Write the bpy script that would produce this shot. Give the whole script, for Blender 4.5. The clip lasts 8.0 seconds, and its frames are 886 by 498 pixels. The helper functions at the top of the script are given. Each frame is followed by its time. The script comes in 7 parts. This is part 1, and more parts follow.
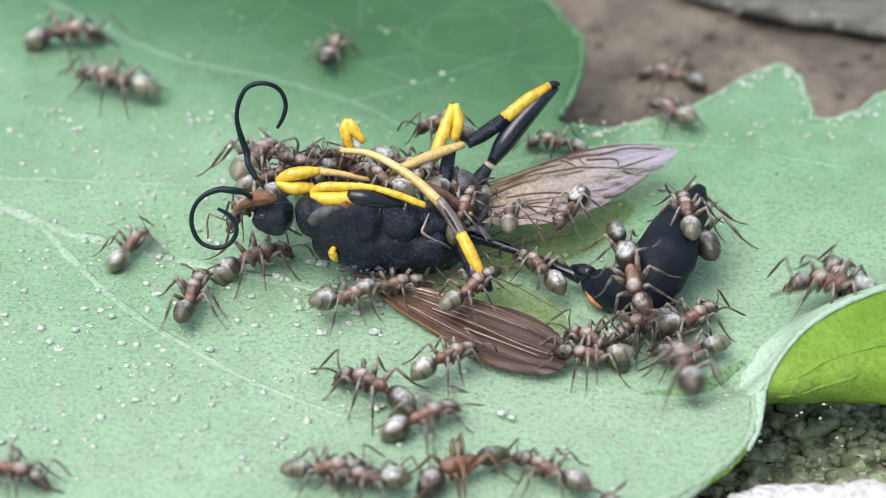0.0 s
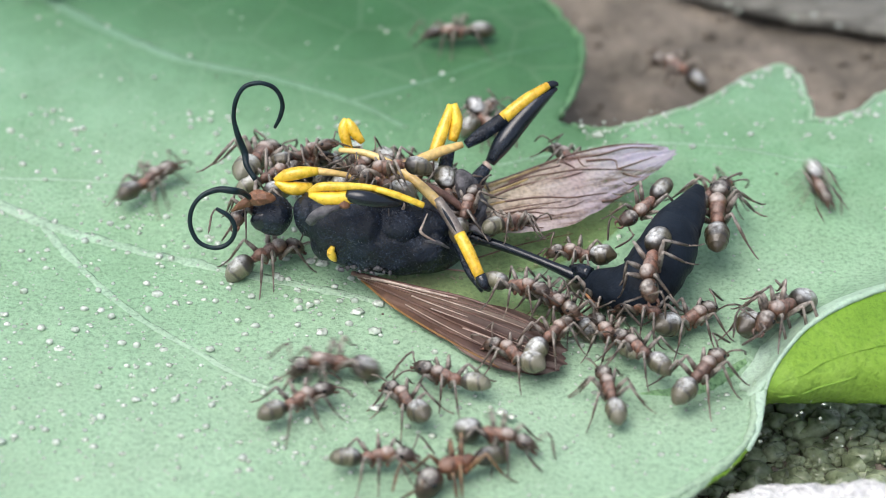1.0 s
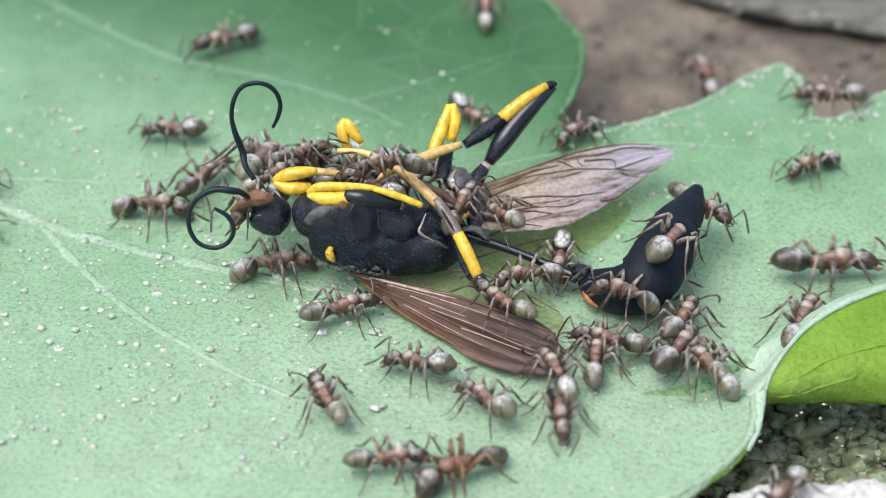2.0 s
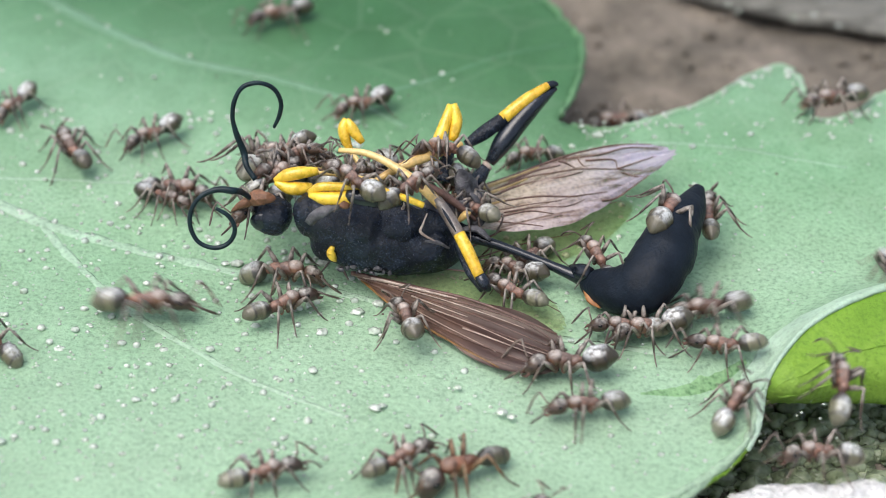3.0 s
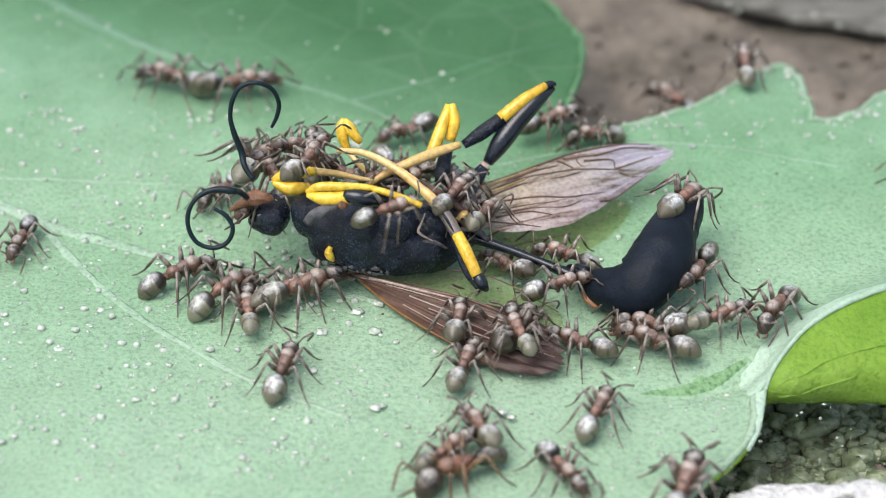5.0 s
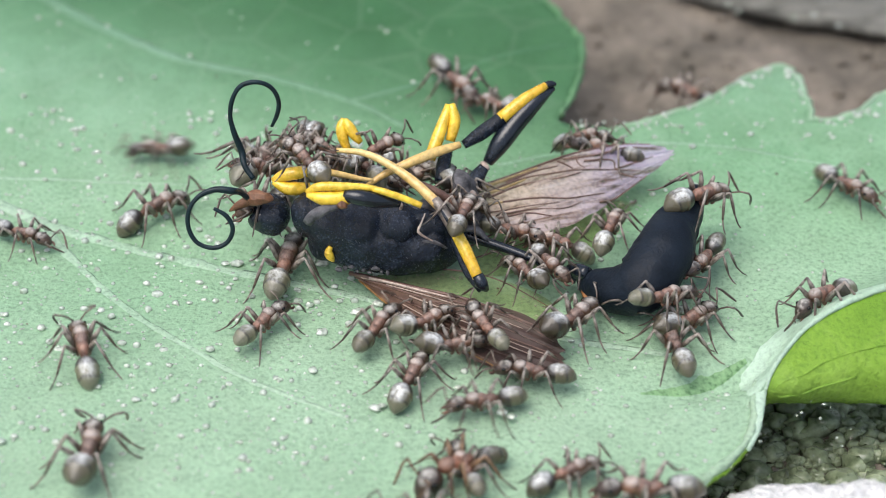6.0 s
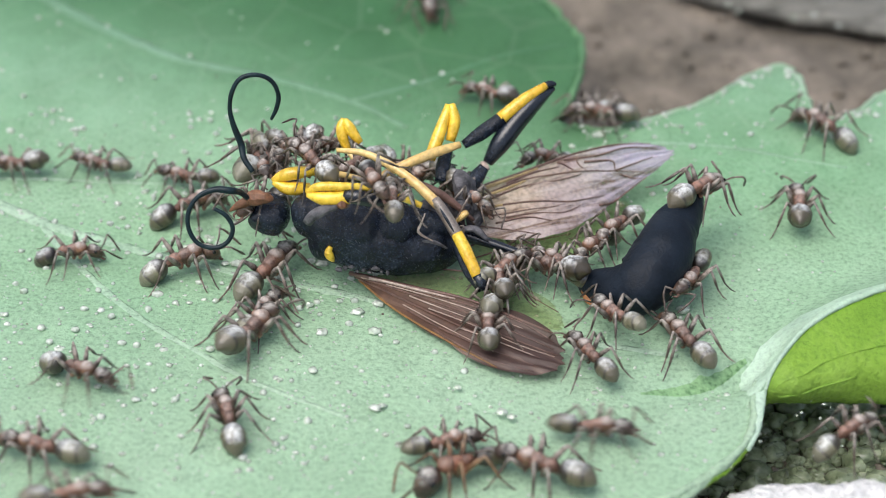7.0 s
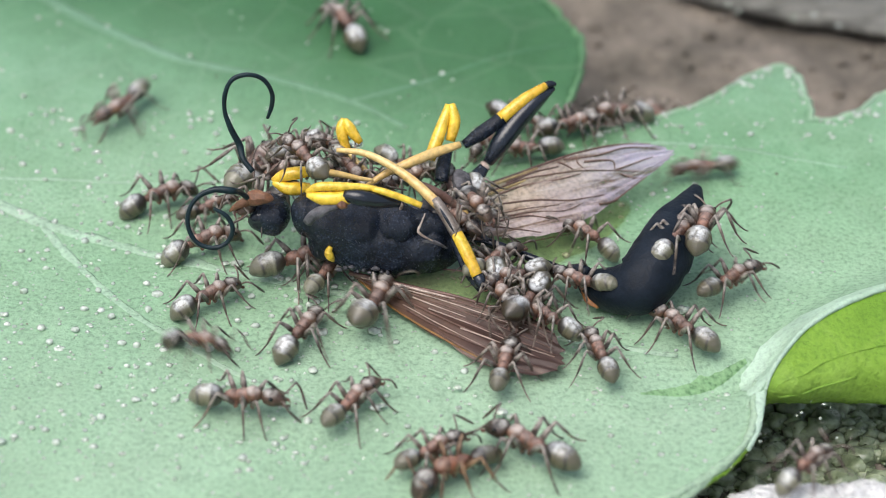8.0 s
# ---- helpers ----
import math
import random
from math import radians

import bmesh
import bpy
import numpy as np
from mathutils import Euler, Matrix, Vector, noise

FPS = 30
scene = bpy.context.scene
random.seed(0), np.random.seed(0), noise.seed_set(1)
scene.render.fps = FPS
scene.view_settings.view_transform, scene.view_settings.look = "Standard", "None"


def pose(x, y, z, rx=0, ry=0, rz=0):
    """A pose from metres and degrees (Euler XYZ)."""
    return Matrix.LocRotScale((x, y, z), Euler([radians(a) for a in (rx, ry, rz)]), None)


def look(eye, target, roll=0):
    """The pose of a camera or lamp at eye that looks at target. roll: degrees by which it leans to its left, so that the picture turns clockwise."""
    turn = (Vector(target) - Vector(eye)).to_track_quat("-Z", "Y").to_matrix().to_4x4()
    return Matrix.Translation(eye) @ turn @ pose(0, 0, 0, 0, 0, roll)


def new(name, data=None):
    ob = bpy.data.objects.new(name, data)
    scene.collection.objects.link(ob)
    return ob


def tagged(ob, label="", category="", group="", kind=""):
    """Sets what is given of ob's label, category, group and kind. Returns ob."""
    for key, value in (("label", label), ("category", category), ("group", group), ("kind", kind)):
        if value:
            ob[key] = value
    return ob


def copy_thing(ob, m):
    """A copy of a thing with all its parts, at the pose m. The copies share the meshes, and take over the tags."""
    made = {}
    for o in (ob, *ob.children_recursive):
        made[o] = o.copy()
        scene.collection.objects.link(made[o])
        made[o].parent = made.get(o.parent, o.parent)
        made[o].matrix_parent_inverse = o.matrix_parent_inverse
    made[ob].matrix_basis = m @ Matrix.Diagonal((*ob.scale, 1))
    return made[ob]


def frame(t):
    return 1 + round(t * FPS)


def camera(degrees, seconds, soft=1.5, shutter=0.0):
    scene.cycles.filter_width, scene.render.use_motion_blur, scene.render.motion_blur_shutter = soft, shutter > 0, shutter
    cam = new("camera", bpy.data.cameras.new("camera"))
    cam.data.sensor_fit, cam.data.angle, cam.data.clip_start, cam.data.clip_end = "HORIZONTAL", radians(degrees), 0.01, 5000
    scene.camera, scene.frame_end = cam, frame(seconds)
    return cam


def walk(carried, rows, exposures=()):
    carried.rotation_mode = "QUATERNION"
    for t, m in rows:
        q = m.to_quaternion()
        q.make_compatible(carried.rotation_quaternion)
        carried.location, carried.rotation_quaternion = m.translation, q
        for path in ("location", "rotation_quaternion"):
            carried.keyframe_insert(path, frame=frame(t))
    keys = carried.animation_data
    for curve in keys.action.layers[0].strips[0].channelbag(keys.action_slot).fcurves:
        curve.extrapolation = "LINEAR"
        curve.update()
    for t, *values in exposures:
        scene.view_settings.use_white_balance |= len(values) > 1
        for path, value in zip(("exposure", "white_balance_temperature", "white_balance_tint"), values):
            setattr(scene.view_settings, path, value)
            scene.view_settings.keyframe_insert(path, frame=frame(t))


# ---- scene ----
MM = 0.001          # everything below is written in millimetres and linked at true size

# ---------------------------------------------------------------- camera
cam = camera(22, 8.0, soft=0.55, shutter=0.36)
EYE = (0.0, -0.08972, 0.06761)
walk(cam, [(0.0, look(EYE, (0, 0, 0))), (8.0, look(EYE, (0, 0, 0)))],
     exposures=[(0.0, 0.50), (5.0, 0.49), (6.6, 0.44), (8.0, 0.42)])
cam.data.dof.use_dof = True
cam.data.dof.focus_distance = 0.1080
cam.data.dof.aperture_fstop = 46.0

# ---------------------------------------------------------------- light: bright open shade under a pale sky
world = bpy.data.worlds.new("sky")
scene.world = world
world.use_nodes = True
_n = world.node_tree.nodes
_sky = _n.new("ShaderNodeTexSky")
_sky.sky_type = "NISHITA"
_sky.sun_disc = False
_sky.sun_elevation = radians(67)
_sky.sun_rotation = radians(-126)
_sky.air_density, _sky.dust_density, _sky.ozone_density = 1.0, 4.0, 1.5
_grey = _n.new("ShaderNodeHueSaturation")          # thin cloud: a paler sky
_grey.inputs["Saturation"].default_value = 0.72
world.node_tree.links.new(_sky.outputs[0], _grey.inputs["Color"])
world.node_tree.links.new(_grey.outputs[0], _n["Background"].inputs[0])
_n["Background"].inputs[1].default_value = 0.14
sun_data = bpy.data.lights.new("sun", "SUN")
sun_data.energy, sun_data.angle, sun_data.color = 1.3, radians(50), (1.0, 0.975, 0.97)
sun = new("sun", sun_data)
sun.matrix_world = look((-0.42, -0.30, 1.25), (0, 0, 0))


# ---------------------------------------------------------------- materials
def ramp(nt, fac, stops):
    n = nt.nodes.new("ShaderNodeValToRGB")
    while len(n.color_ramp.elements) < len(stops):
        n.color_ramp.elements.new(0.5)
    for e, (p, c) in zip(n.color_ramp.elements, stops):
        e.position, e.color = p, (*c, 1)
    nt.links.new(fac, n.inputs[0])
    return n.outputs[0]


def noise_node(nt, vec, scale, detail=4, rough=0.55):
    n = nt.nodes.new("ShaderNodeTexNoise")
    n.inputs["Scale"].default_value, n.inputs["Detail"].default_value, n.inputs["Roughness"].default_value = scale, detail, rough
    nt.links.new(vec, n.inputs["Vector"])
    return n.outputs["Fac"]


def mixc(nt, a, b, fac, mode="MIX"):
    n = nt.nodes.new("ShaderNodeMix")
    n.data_type, n.blend_type = "RGBA", mode
    for s, v in ((n.inputs[0], fac), (n.inputs[6], a), (n.inputs[7], b)):
        if isinstance(v, (int, float)):
            s.default_value = v
        elif isinstance(v, tuple):
            s.default_value = (*v, 1)
        else:
            nt.links.new(v, s)
    return n.outputs[2]


def mm_coords(nt, stretch=(1, 1, 1)):
    tc = nt.nodes.new("ShaderNodeTexCoord")
    mp = nt.nodes.new("ShaderNodeMapping")
    mp.inputs["Scale"].default_value = tuple(1000 * s for s in stretch)
    nt.links.new(tc.outputs["Object"], mp.inputs["Vector"])
    return mp.outputs[0]


def bump(nt, bsdf, height, depth_mm, strength=1.0):
    n = nt.nodes.new("ShaderNodeBump")
    n.inputs["Distance"].default_value, n.inputs["Strength"].default_value = depth_mm * MM, strength
    nt.links.new(height, n.inputs["Height"])
    nt.links.new(n.outputs[0], bsdf.inputs["Normal"])
    return n


def mat(name, dark, light, coarse=1.0, fine=9.0, rough=0.5, spec=0.5, relief=0.03, metal=0.0, vary=0.0,
        sheen=0.0, trans=0.0, coat=0.0, stretch=(1, 1, 1)):
    """A surface between two colours: coarse and fine noise (per mm), roughness variation, fine relief."""
    m = bpy.data.materials.new(name)
    m.use_nodes = True
    nt = m.node_tree
    b = nt.nodes["Principled BSDF"]
    v = mm_coords(nt, stretch)
    a, c = noise_node(nt, v, coarse, 5), noise_node(nt, v, fine, 3)
    col = ramp(nt, a, [(0.3, dark), (0.7, light)])
    col = mixc(nt, col, ramp(nt, c, [(0.3, (0.55, 0.55, 0.55)), (0.7, (1.25, 1.25, 1.25))]), 0.6, "MULTIPLY")
    if vary:
        oi = nt.nodes.new("ShaderNodeObjectInfo")
        col = mixc(nt, col, ramp(nt, oi.outputs["Random"], [(0, (1 - vary,) * 3), (1, (1 + vary,) * 3)]), 1.0, "MULTIPLY")
    nt.links.new(col, b.inputs["Base Color"])
    nt.links.new(ramp(nt, c, [(0.2, (rough * 0.8,) * 3), (0.8, (min(1, rough * 1.2),) * 3)]), b.inputs["Roughness"])
    b.inputs["Specular IOR Level"].default_value, b.inputs["Metallic"].default_value = spec, metal
    b.inputs["Sheen Weight"].default_value = sheen
    b.inputs["Transmission Weight"].default_value = trans
    b.inputs["Coat Weight"].default_value = coat
    if relief:
        bump(nt, b, c, relief)
    return m


def leaf_material(name, tones, veincol, thin, rear_tone=None, speck=1.0):
    """Waxy leaf: mottled blade, paler net of fine veins, stippled relief, light through the blade."""
    m = bpy.data.materials.new(name)
    m.use_nodes = True
    nt = m.node_tree
    b = nt.nodes["Principled BSDF"]
    v = mm_coords(nt)
    a, c, d = noise_node(nt, v, 0.05, 4), noise_node(nt, v, 4.2, 3, 0.6), noise_node(nt, v, 0.35, 5)
    col = ramp(nt, a, [(0.35, tones[0]), (0.5, tones[1]), (0.68, tones[2])])
    col = mixc(nt, col, ramp(nt, d, [(0.3, (0.86, 0.88, 0.84)), (0.7, (1.1, 1.1, 1.1))]), 1.0, "MULTIPLY")
    dots = ramp(nt, c, [(0.34, (0.5, 0.58, 0.52)), (0.47, (0.93, 0.95, 0.93)), (0.68, (1.2, 1.18, 1.18))])
    where = nt.nodes.new("ShaderNodeSeparateXYZ")
    nt.links.new(v, where.inputs[0])
    dense = nt.nodes.new("ShaderNodeMapRange")          # the stipple is coarser on the old part of the blade
    dense.inputs[1].default_value, dense.inputs[2].default_value = -6.0, 12.0
    dense.inputs[3].default_value, dense.inputs[4].default_value = speck, speck * 0.35
    nt.links.new(where.outputs[1], dense.inputs[0])
    col = mixc(nt, col, dots, dense.outputs[0], "MULTIPLY")
    if rear_tone:
        # rear lobe: its deeper green and its shading share one multiplied tone
        sep = nt.nodes.new("ShaderNodeSeparateXYZ")
        nt.links.new(v, sep.inputs[0])
        line = nt.nodes.new("ShaderNodeMath")
        line.operation = "MULTIPLY_ADD"
        nt.links.new(sep.outputs[0], line.inputs[0])
        line.inputs[1].default_value = 0.55
        nt.links.new(sep.outputs[1], line.inputs[2])
        mr = nt.nodes.new("ShaderNodeMapRange")
        mr.interpolation_type = "SMOOTHSTEP"
        mr.inputs[1].default_value, mr.inputs[2].default_value = 2.0, 19.0
        nt.links.new(line.outputs[0], mr.inputs[0])
        side = nt.nodes.new("ShaderNodeMapRange")
        side.interpolation_type = "SMOOTHSTEP"
        side.inputs[1].default_value, side.inputs[2].default_value = 10.5, 7.5
        nt.links.new(sep.outputs[0], side.inputs[0])
        both = nt.nodes.new("ShaderNodeMath")
        both.operation = "MULTIPLY"
        nt.links.new(mr.outputs[0], both.inputs[0])
        nt.links.new(side.outputs[0], both.inputs[1])
        col = mixc(nt, col, mixc(nt, col, rear_tone, 1.0, "MULTIPLY"), both.outputs[0])
        # deeper green towards the rear, with the dimmer light there multiplied into the colour
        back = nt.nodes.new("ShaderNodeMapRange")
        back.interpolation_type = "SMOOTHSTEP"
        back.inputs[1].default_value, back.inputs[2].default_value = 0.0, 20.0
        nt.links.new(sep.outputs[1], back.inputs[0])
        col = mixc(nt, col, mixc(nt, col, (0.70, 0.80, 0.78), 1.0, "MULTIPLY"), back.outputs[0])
        # paler towards the front: waxy tone plus the brighter light, mixed into the colour
        front_bright = nt.nodes.new("ShaderNodeMapRange")
        front_bright.interpolation_type = "SMOOTHSTEP"
        front_bright.inputs[1].default_value, front_bright.inputs[2].default_value = 10.0, -14.0
        front_bright.inputs[4].default_value = 0.33
        nt.links.new(sep.outputs[1], front_bright.inputs[0])
        col = mixc(nt, col, (0.50, 0.64, 0.50), front_bright.outputs[0])
    vor = nt.nodes.new("ShaderNodeTexVoronoi")
    vor.feature = "DISTANCE_TO_EDGE"
    vor.inputs["Scale"].default_value = 0.22
    nt.links.new(v, vor.inputs["Vector"])
    net = ramp(nt, vor.outputs["Distance"], [(0.0, (1, 1, 1)), (0.035, (0, 0, 0))])
    fade = nt.nodes.new("ShaderNodeMath")
    fade.operation = "MULTIPLY"
    nt.links.new(net, fade.inputs[0])
    fade.inputs[1].default_value = 0.07
    col = mixc(nt, col, veincol, fade.outputs[0])
    nt.links.new(col, b.inputs["Base Color"])
    b.inputs["Roughness"].default_value = 0.55
    b.inputs["Specular IOR Level"].default_value = 0.35
    bump(nt, b, c, 0.12, 0.8)
    tr = nt.nodes.new("ShaderNodeBsdfTranslucent")
    nt.links.new(mixc(nt, col, (0.75, 1.0, 0.3), 0.7, "MULTIPLY"), tr.inputs["Color"])
    mx = nt.nodes.new("ShaderNodeMixShader")
    mx.inputs[0].default_value = thin
    nt.links.new(b.outputs[0], mx.inputs[1])
    nt.links.new(tr.outputs[0], mx.inputs[2])
    nt.links.new(mx.outputs[0], nt.nodes["Material Output"].inputs["Surface"])
    return m


def downy_highlight(nt, colour, down, low, high, amount):
    """Patchy silvery down with the sky highlight painted in, stronger towards the ant's top."""
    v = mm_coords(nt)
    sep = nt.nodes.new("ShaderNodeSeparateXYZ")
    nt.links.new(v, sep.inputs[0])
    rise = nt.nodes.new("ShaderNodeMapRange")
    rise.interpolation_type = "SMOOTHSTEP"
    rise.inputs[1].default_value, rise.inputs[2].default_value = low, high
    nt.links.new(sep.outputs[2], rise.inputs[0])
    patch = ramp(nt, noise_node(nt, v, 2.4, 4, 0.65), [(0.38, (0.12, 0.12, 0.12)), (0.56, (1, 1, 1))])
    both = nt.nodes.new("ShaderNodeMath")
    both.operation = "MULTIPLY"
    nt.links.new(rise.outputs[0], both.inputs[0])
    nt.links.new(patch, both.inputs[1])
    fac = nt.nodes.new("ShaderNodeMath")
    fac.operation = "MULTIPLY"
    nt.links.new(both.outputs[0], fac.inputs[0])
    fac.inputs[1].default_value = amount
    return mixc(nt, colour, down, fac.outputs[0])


def ant_material(name, dark, mid, down, low, high, amount):
    """Shiny chitin in two browns under fine pale down and a painted top highlight."""
    m = mat(name, dark, mid, 2.6, 9, 0.40, 0.6, 0.06, vary=0.45, coat=0.15)
    nt = m.node_tree
    b = nt.nodes["Principled BSDF"]
    b.inputs["Coat Roughness"].default_value = 0.18
    nt.links.new(downy_highlight(nt, b.inputs["Base Color"].links[0].from_socket, down, low, high, amount), b.inputs["Base Color"])
    return m


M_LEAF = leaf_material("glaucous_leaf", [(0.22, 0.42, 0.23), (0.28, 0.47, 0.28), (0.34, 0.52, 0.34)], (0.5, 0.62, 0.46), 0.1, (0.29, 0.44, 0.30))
M_FLAP = leaf_material("leaf_underside", [(0.20, 0.39, 0.035), (0.27, 0.47, 0.055), (0.35, 0.55, 0.10)], (0.5, 0.64, 0.2), 0.25, None, 0.6)
# greener tone that holds the shade of the fold
M_FOLD_SHADE = leaf_material("leaf_fold_shade", [(0.185, 0.375, 0.16), (0.24, 0.43, 0.205), (0.30, 0.48, 0.27)], (0.4, 0.56, 0.3), 0.15)
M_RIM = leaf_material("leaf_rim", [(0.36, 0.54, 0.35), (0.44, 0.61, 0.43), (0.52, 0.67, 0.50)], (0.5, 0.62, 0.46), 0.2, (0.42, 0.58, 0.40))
M_RIM_PALE = leaf_material("pale_leaf_rim", [(0.48, 0.66, 0.50), (0.56, 0.73, 0.59), (0.64, 0.79, 0.67)], (0.6, 0.74, 0.58), 0.2, None, 0.5)
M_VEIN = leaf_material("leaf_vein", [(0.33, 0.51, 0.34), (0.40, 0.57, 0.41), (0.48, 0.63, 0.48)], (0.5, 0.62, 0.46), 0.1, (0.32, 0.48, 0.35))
M_GRAIN = mat("sand_grain", (0.56, 0.66, 0.52), (0.90, 0.95, 0.86), 2.0, 4, 0.16, 0.7, 0.02, coat=0.4, trans=0.3)
M_SOIL = mat("damp_soil", (0.095, 0.086, 0.070), (0.27, 0.232, 0.186), 0.22, 1.6, 0.9, 0.2, 0.35)
M_GRAVEL = mat("wet_gravel", (0.10, 0.135, 0.066), (0.52, 0.60, 0.38), 0.9, 3.5, 0.3, 0.5, 0.03, coat=0.3, trans=0.1)
M_STONE = mat("pale_stone", (0.78, 0.77, 0.74), (0.97, 0.96, 0.93), 1.1, 3.0, 0.75, 0.4, 0.6)
M_WOOD = mat("weathered_wood", (0.085, 0.085, 0.072), (0.32, 0.315, 0.28), 1.5, 5, 0.85, 0.2, 0.3, stretch=(0.10, 1.2, 1.2))
M_BLACK = mat("black_shell", (0.003, 0.006, 0.012), (0.010, 0.018, 0.034), 0.8, 8, 0.25, 0.42, 0.02)
_nt = M_BLACK.node_tree
_b = _nt.nodes["Principled BSDF"]
_fine = ramp(_nt, noise_node(_nt, mm_coords(_nt), 6.5, 5, 0.8), [(0.53, (0, 0, 0)), (0.72, (0.7, 0.7, 0.7))])
_dust = mixc(_nt, _fine, ramp(_nt, noise_node(_nt, mm_coords(_nt), 0.75, 3, 0.6), [(0.44, (0.04, 0.04, 0.04)), (0.66, (1, 1, 1))]), 1.0, "MULTIPLY")
_nt.links.new(mixc(_nt, _b.inputs["Base Color"].links[0].from_socket, (0.20, 0.25, 0.35), _dust), _b.inputs["Base Color"])
_pits = bump(_nt, _b, noise_node(_nt, mm_coords(_nt), 3.2, 5, 0.7), 0.12, 1.0)
M_ABDOMEN = mat("blue_black_shell", (0.006, 0.010, 0.016), (0.014, 0.021, 0.032), 0.9, 6, 0.5, 0.16, 0.04)
M_GLOSS = mat("polished_black_shell", (0.005, 0.008, 0.013), (0.014, 0.020, 0.030), 1.0, 14, 0.17, 0.6, 0.006)
M_GREY = mat("dusty_grey_shell", (0.015, 0.016, 0.022), (0.17, 0.165, 0.175), 2.6, 9, 0.5, 0.5, 0.08)
M_HAIR = mat("grey_hair", (0.03, 0.034, 0.042), (0.15, 0.16, 0.18), 1.0, 6, 0.5, 0.5, 0.0)
M_ANTENNA = mat("blue_black_antenna", (0.003, 0.011, 0.016), (0.009, 0.028, 0.036), 2, 12, 0.4, 0.35, 0.02)
M_YELLOW = mat("yellow_shell", (0.74, 0.41, 0.02), (0.95, 0.68, 0.06), 0.7, 3, 0.28, 0.6, 0.0, coat=0.3)
M_ORANGE = mat("orange_shell", (0.26, 0.10, 0.03), (0.46, 0.21, 0.07), 1.6, 7, 0.4, 0.5, 0.02)
M_FACE = mat("brown_face", (0.11, 0.050, 0.026), (0.33, 0.155, 0.08), 1.6, 7, 0.4, 0.5, 0.08)
M_BROWN = mat("brown_shell", (0.12, 0.10, 0.085), (0.30, 0.25, 0.21), 2, 10, 0.3, 0.6, 0.01, coat=0.4)
M_TAN = mat("pale_tan_shell", (0.66, 0.40, 0.10), (0.85, 0.64, 0.27), 0.6, 4, 0.32, 0.6, 0.0, coat=0.3)
M_WINGVEIN = mat("wing_vein", (0.09, 0.048, 0.038), (0.22, 0.125, 0.095), 2, 12, 0.4, 0.5, 0.01)
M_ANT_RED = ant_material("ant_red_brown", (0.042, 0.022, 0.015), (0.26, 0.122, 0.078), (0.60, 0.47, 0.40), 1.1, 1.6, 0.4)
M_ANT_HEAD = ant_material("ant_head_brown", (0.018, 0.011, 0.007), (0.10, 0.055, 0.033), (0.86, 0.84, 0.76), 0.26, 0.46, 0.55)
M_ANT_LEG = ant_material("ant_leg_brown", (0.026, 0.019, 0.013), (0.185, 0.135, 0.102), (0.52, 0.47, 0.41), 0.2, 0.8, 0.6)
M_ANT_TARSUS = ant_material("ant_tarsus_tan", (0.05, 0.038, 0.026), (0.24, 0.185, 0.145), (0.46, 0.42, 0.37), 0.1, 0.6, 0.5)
M_ANT_PRONOTUM = ant_material("ant_pronotum_pale_top", (0.030, 0.018, 0.012), (0.22, 0.11, 0.065), (0.85, 0.76, 0.68), 1.34, 1.66, 0.6)
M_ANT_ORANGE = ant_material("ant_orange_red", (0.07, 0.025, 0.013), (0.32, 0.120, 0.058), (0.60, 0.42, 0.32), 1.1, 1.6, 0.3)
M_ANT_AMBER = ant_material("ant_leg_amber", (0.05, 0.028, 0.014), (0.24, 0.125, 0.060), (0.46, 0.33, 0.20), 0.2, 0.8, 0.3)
M_EYE = mat("ant_eye", (0.004, 0.004, 0.004), (0.012, 0.01, 0.01), 3, 20, 0.25, 0.5, 0.0)


def gaster_material(name="ant_gaster_silver"):
    """Grey-brown plates with silvery down and dark plate edges that ring the abdomen, a highlight painted on top."""
    m = mat(name, (0.035, 0.032, 0.027), (0.12, 0.11, 0.092), 1.2, 11, 0.32, 0.7, 0.03, vary=0.5, coat=0.25)
    nt = m.node_tree
    b = nt.nodes["Principled BSDF"]
    old = b.inputs["Base Color"].links[0].from_socket
    v = mm_coords(nt)
    sep = nt.nodes.new("ShaderNodeSeparateXYZ")
    nt.links.new(v, sep.inputs[0])
    mr = nt.nodes.new("ShaderNodeMapRange")
    mr.inputs[1].default_value, mr.inputs[2].default_value = -2.05, 0.1
    nt.links.new(sep.outputs[0], mr.inputs[0])
    wave = nt.nodes.new("ShaderNodeMath")
    wave.operation = "MULTIPLY_ADD"
    nt.links.new(noise_node(nt, v, 1.3, 3), wave.inputs[0])
    wave.inputs[1].default_value = 0.16
    nt.links.new(mr.outputs[0], wave.inputs[2])
    down = ramp(nt, wave.outputs[0], [(0.08, (0.08, 0.075, 0.055)), (0.22, (0.30, 0.29, 0.22)), (0.42, (0.36, 0.34, 0.24)), (0.47, (0.05, 0.04, 0.03)),
                                      (0.52, (0.26, 0.24, 0.15)), (0.74, (0.32, 0.30, 0.19)), (0.78, (0.05, 0.04, 0.03)), (0.98, (0.06, 0.045, 0.032))])
    oi = nt.nodes.new("ShaderNodeObjectInfo")
    old = mixc(nt, old, ramp(nt, oi.outputs["Random"], [(0, (0.35, 0.28, 0.22)), (0.45, (0.8, 0.75, 0.68)), (1, (1.25, 1.25, 1.2))]), 1.0, "MULTIPLY")
    down = mixc(nt, down, ramp(nt, oi.outputs["Random"], [(0, (0.3, 0.22, 0.16)), (0.45, (0.75, 0.68, 0.6)), (1, (1.25, 1.25, 1.2))]), 1.0, "MULTIPLY")
    colour = mixc(nt, mixc(nt, old, down, 0.7), (0.58, 0.59, 0.56), 1.0, "MULTIPLY")
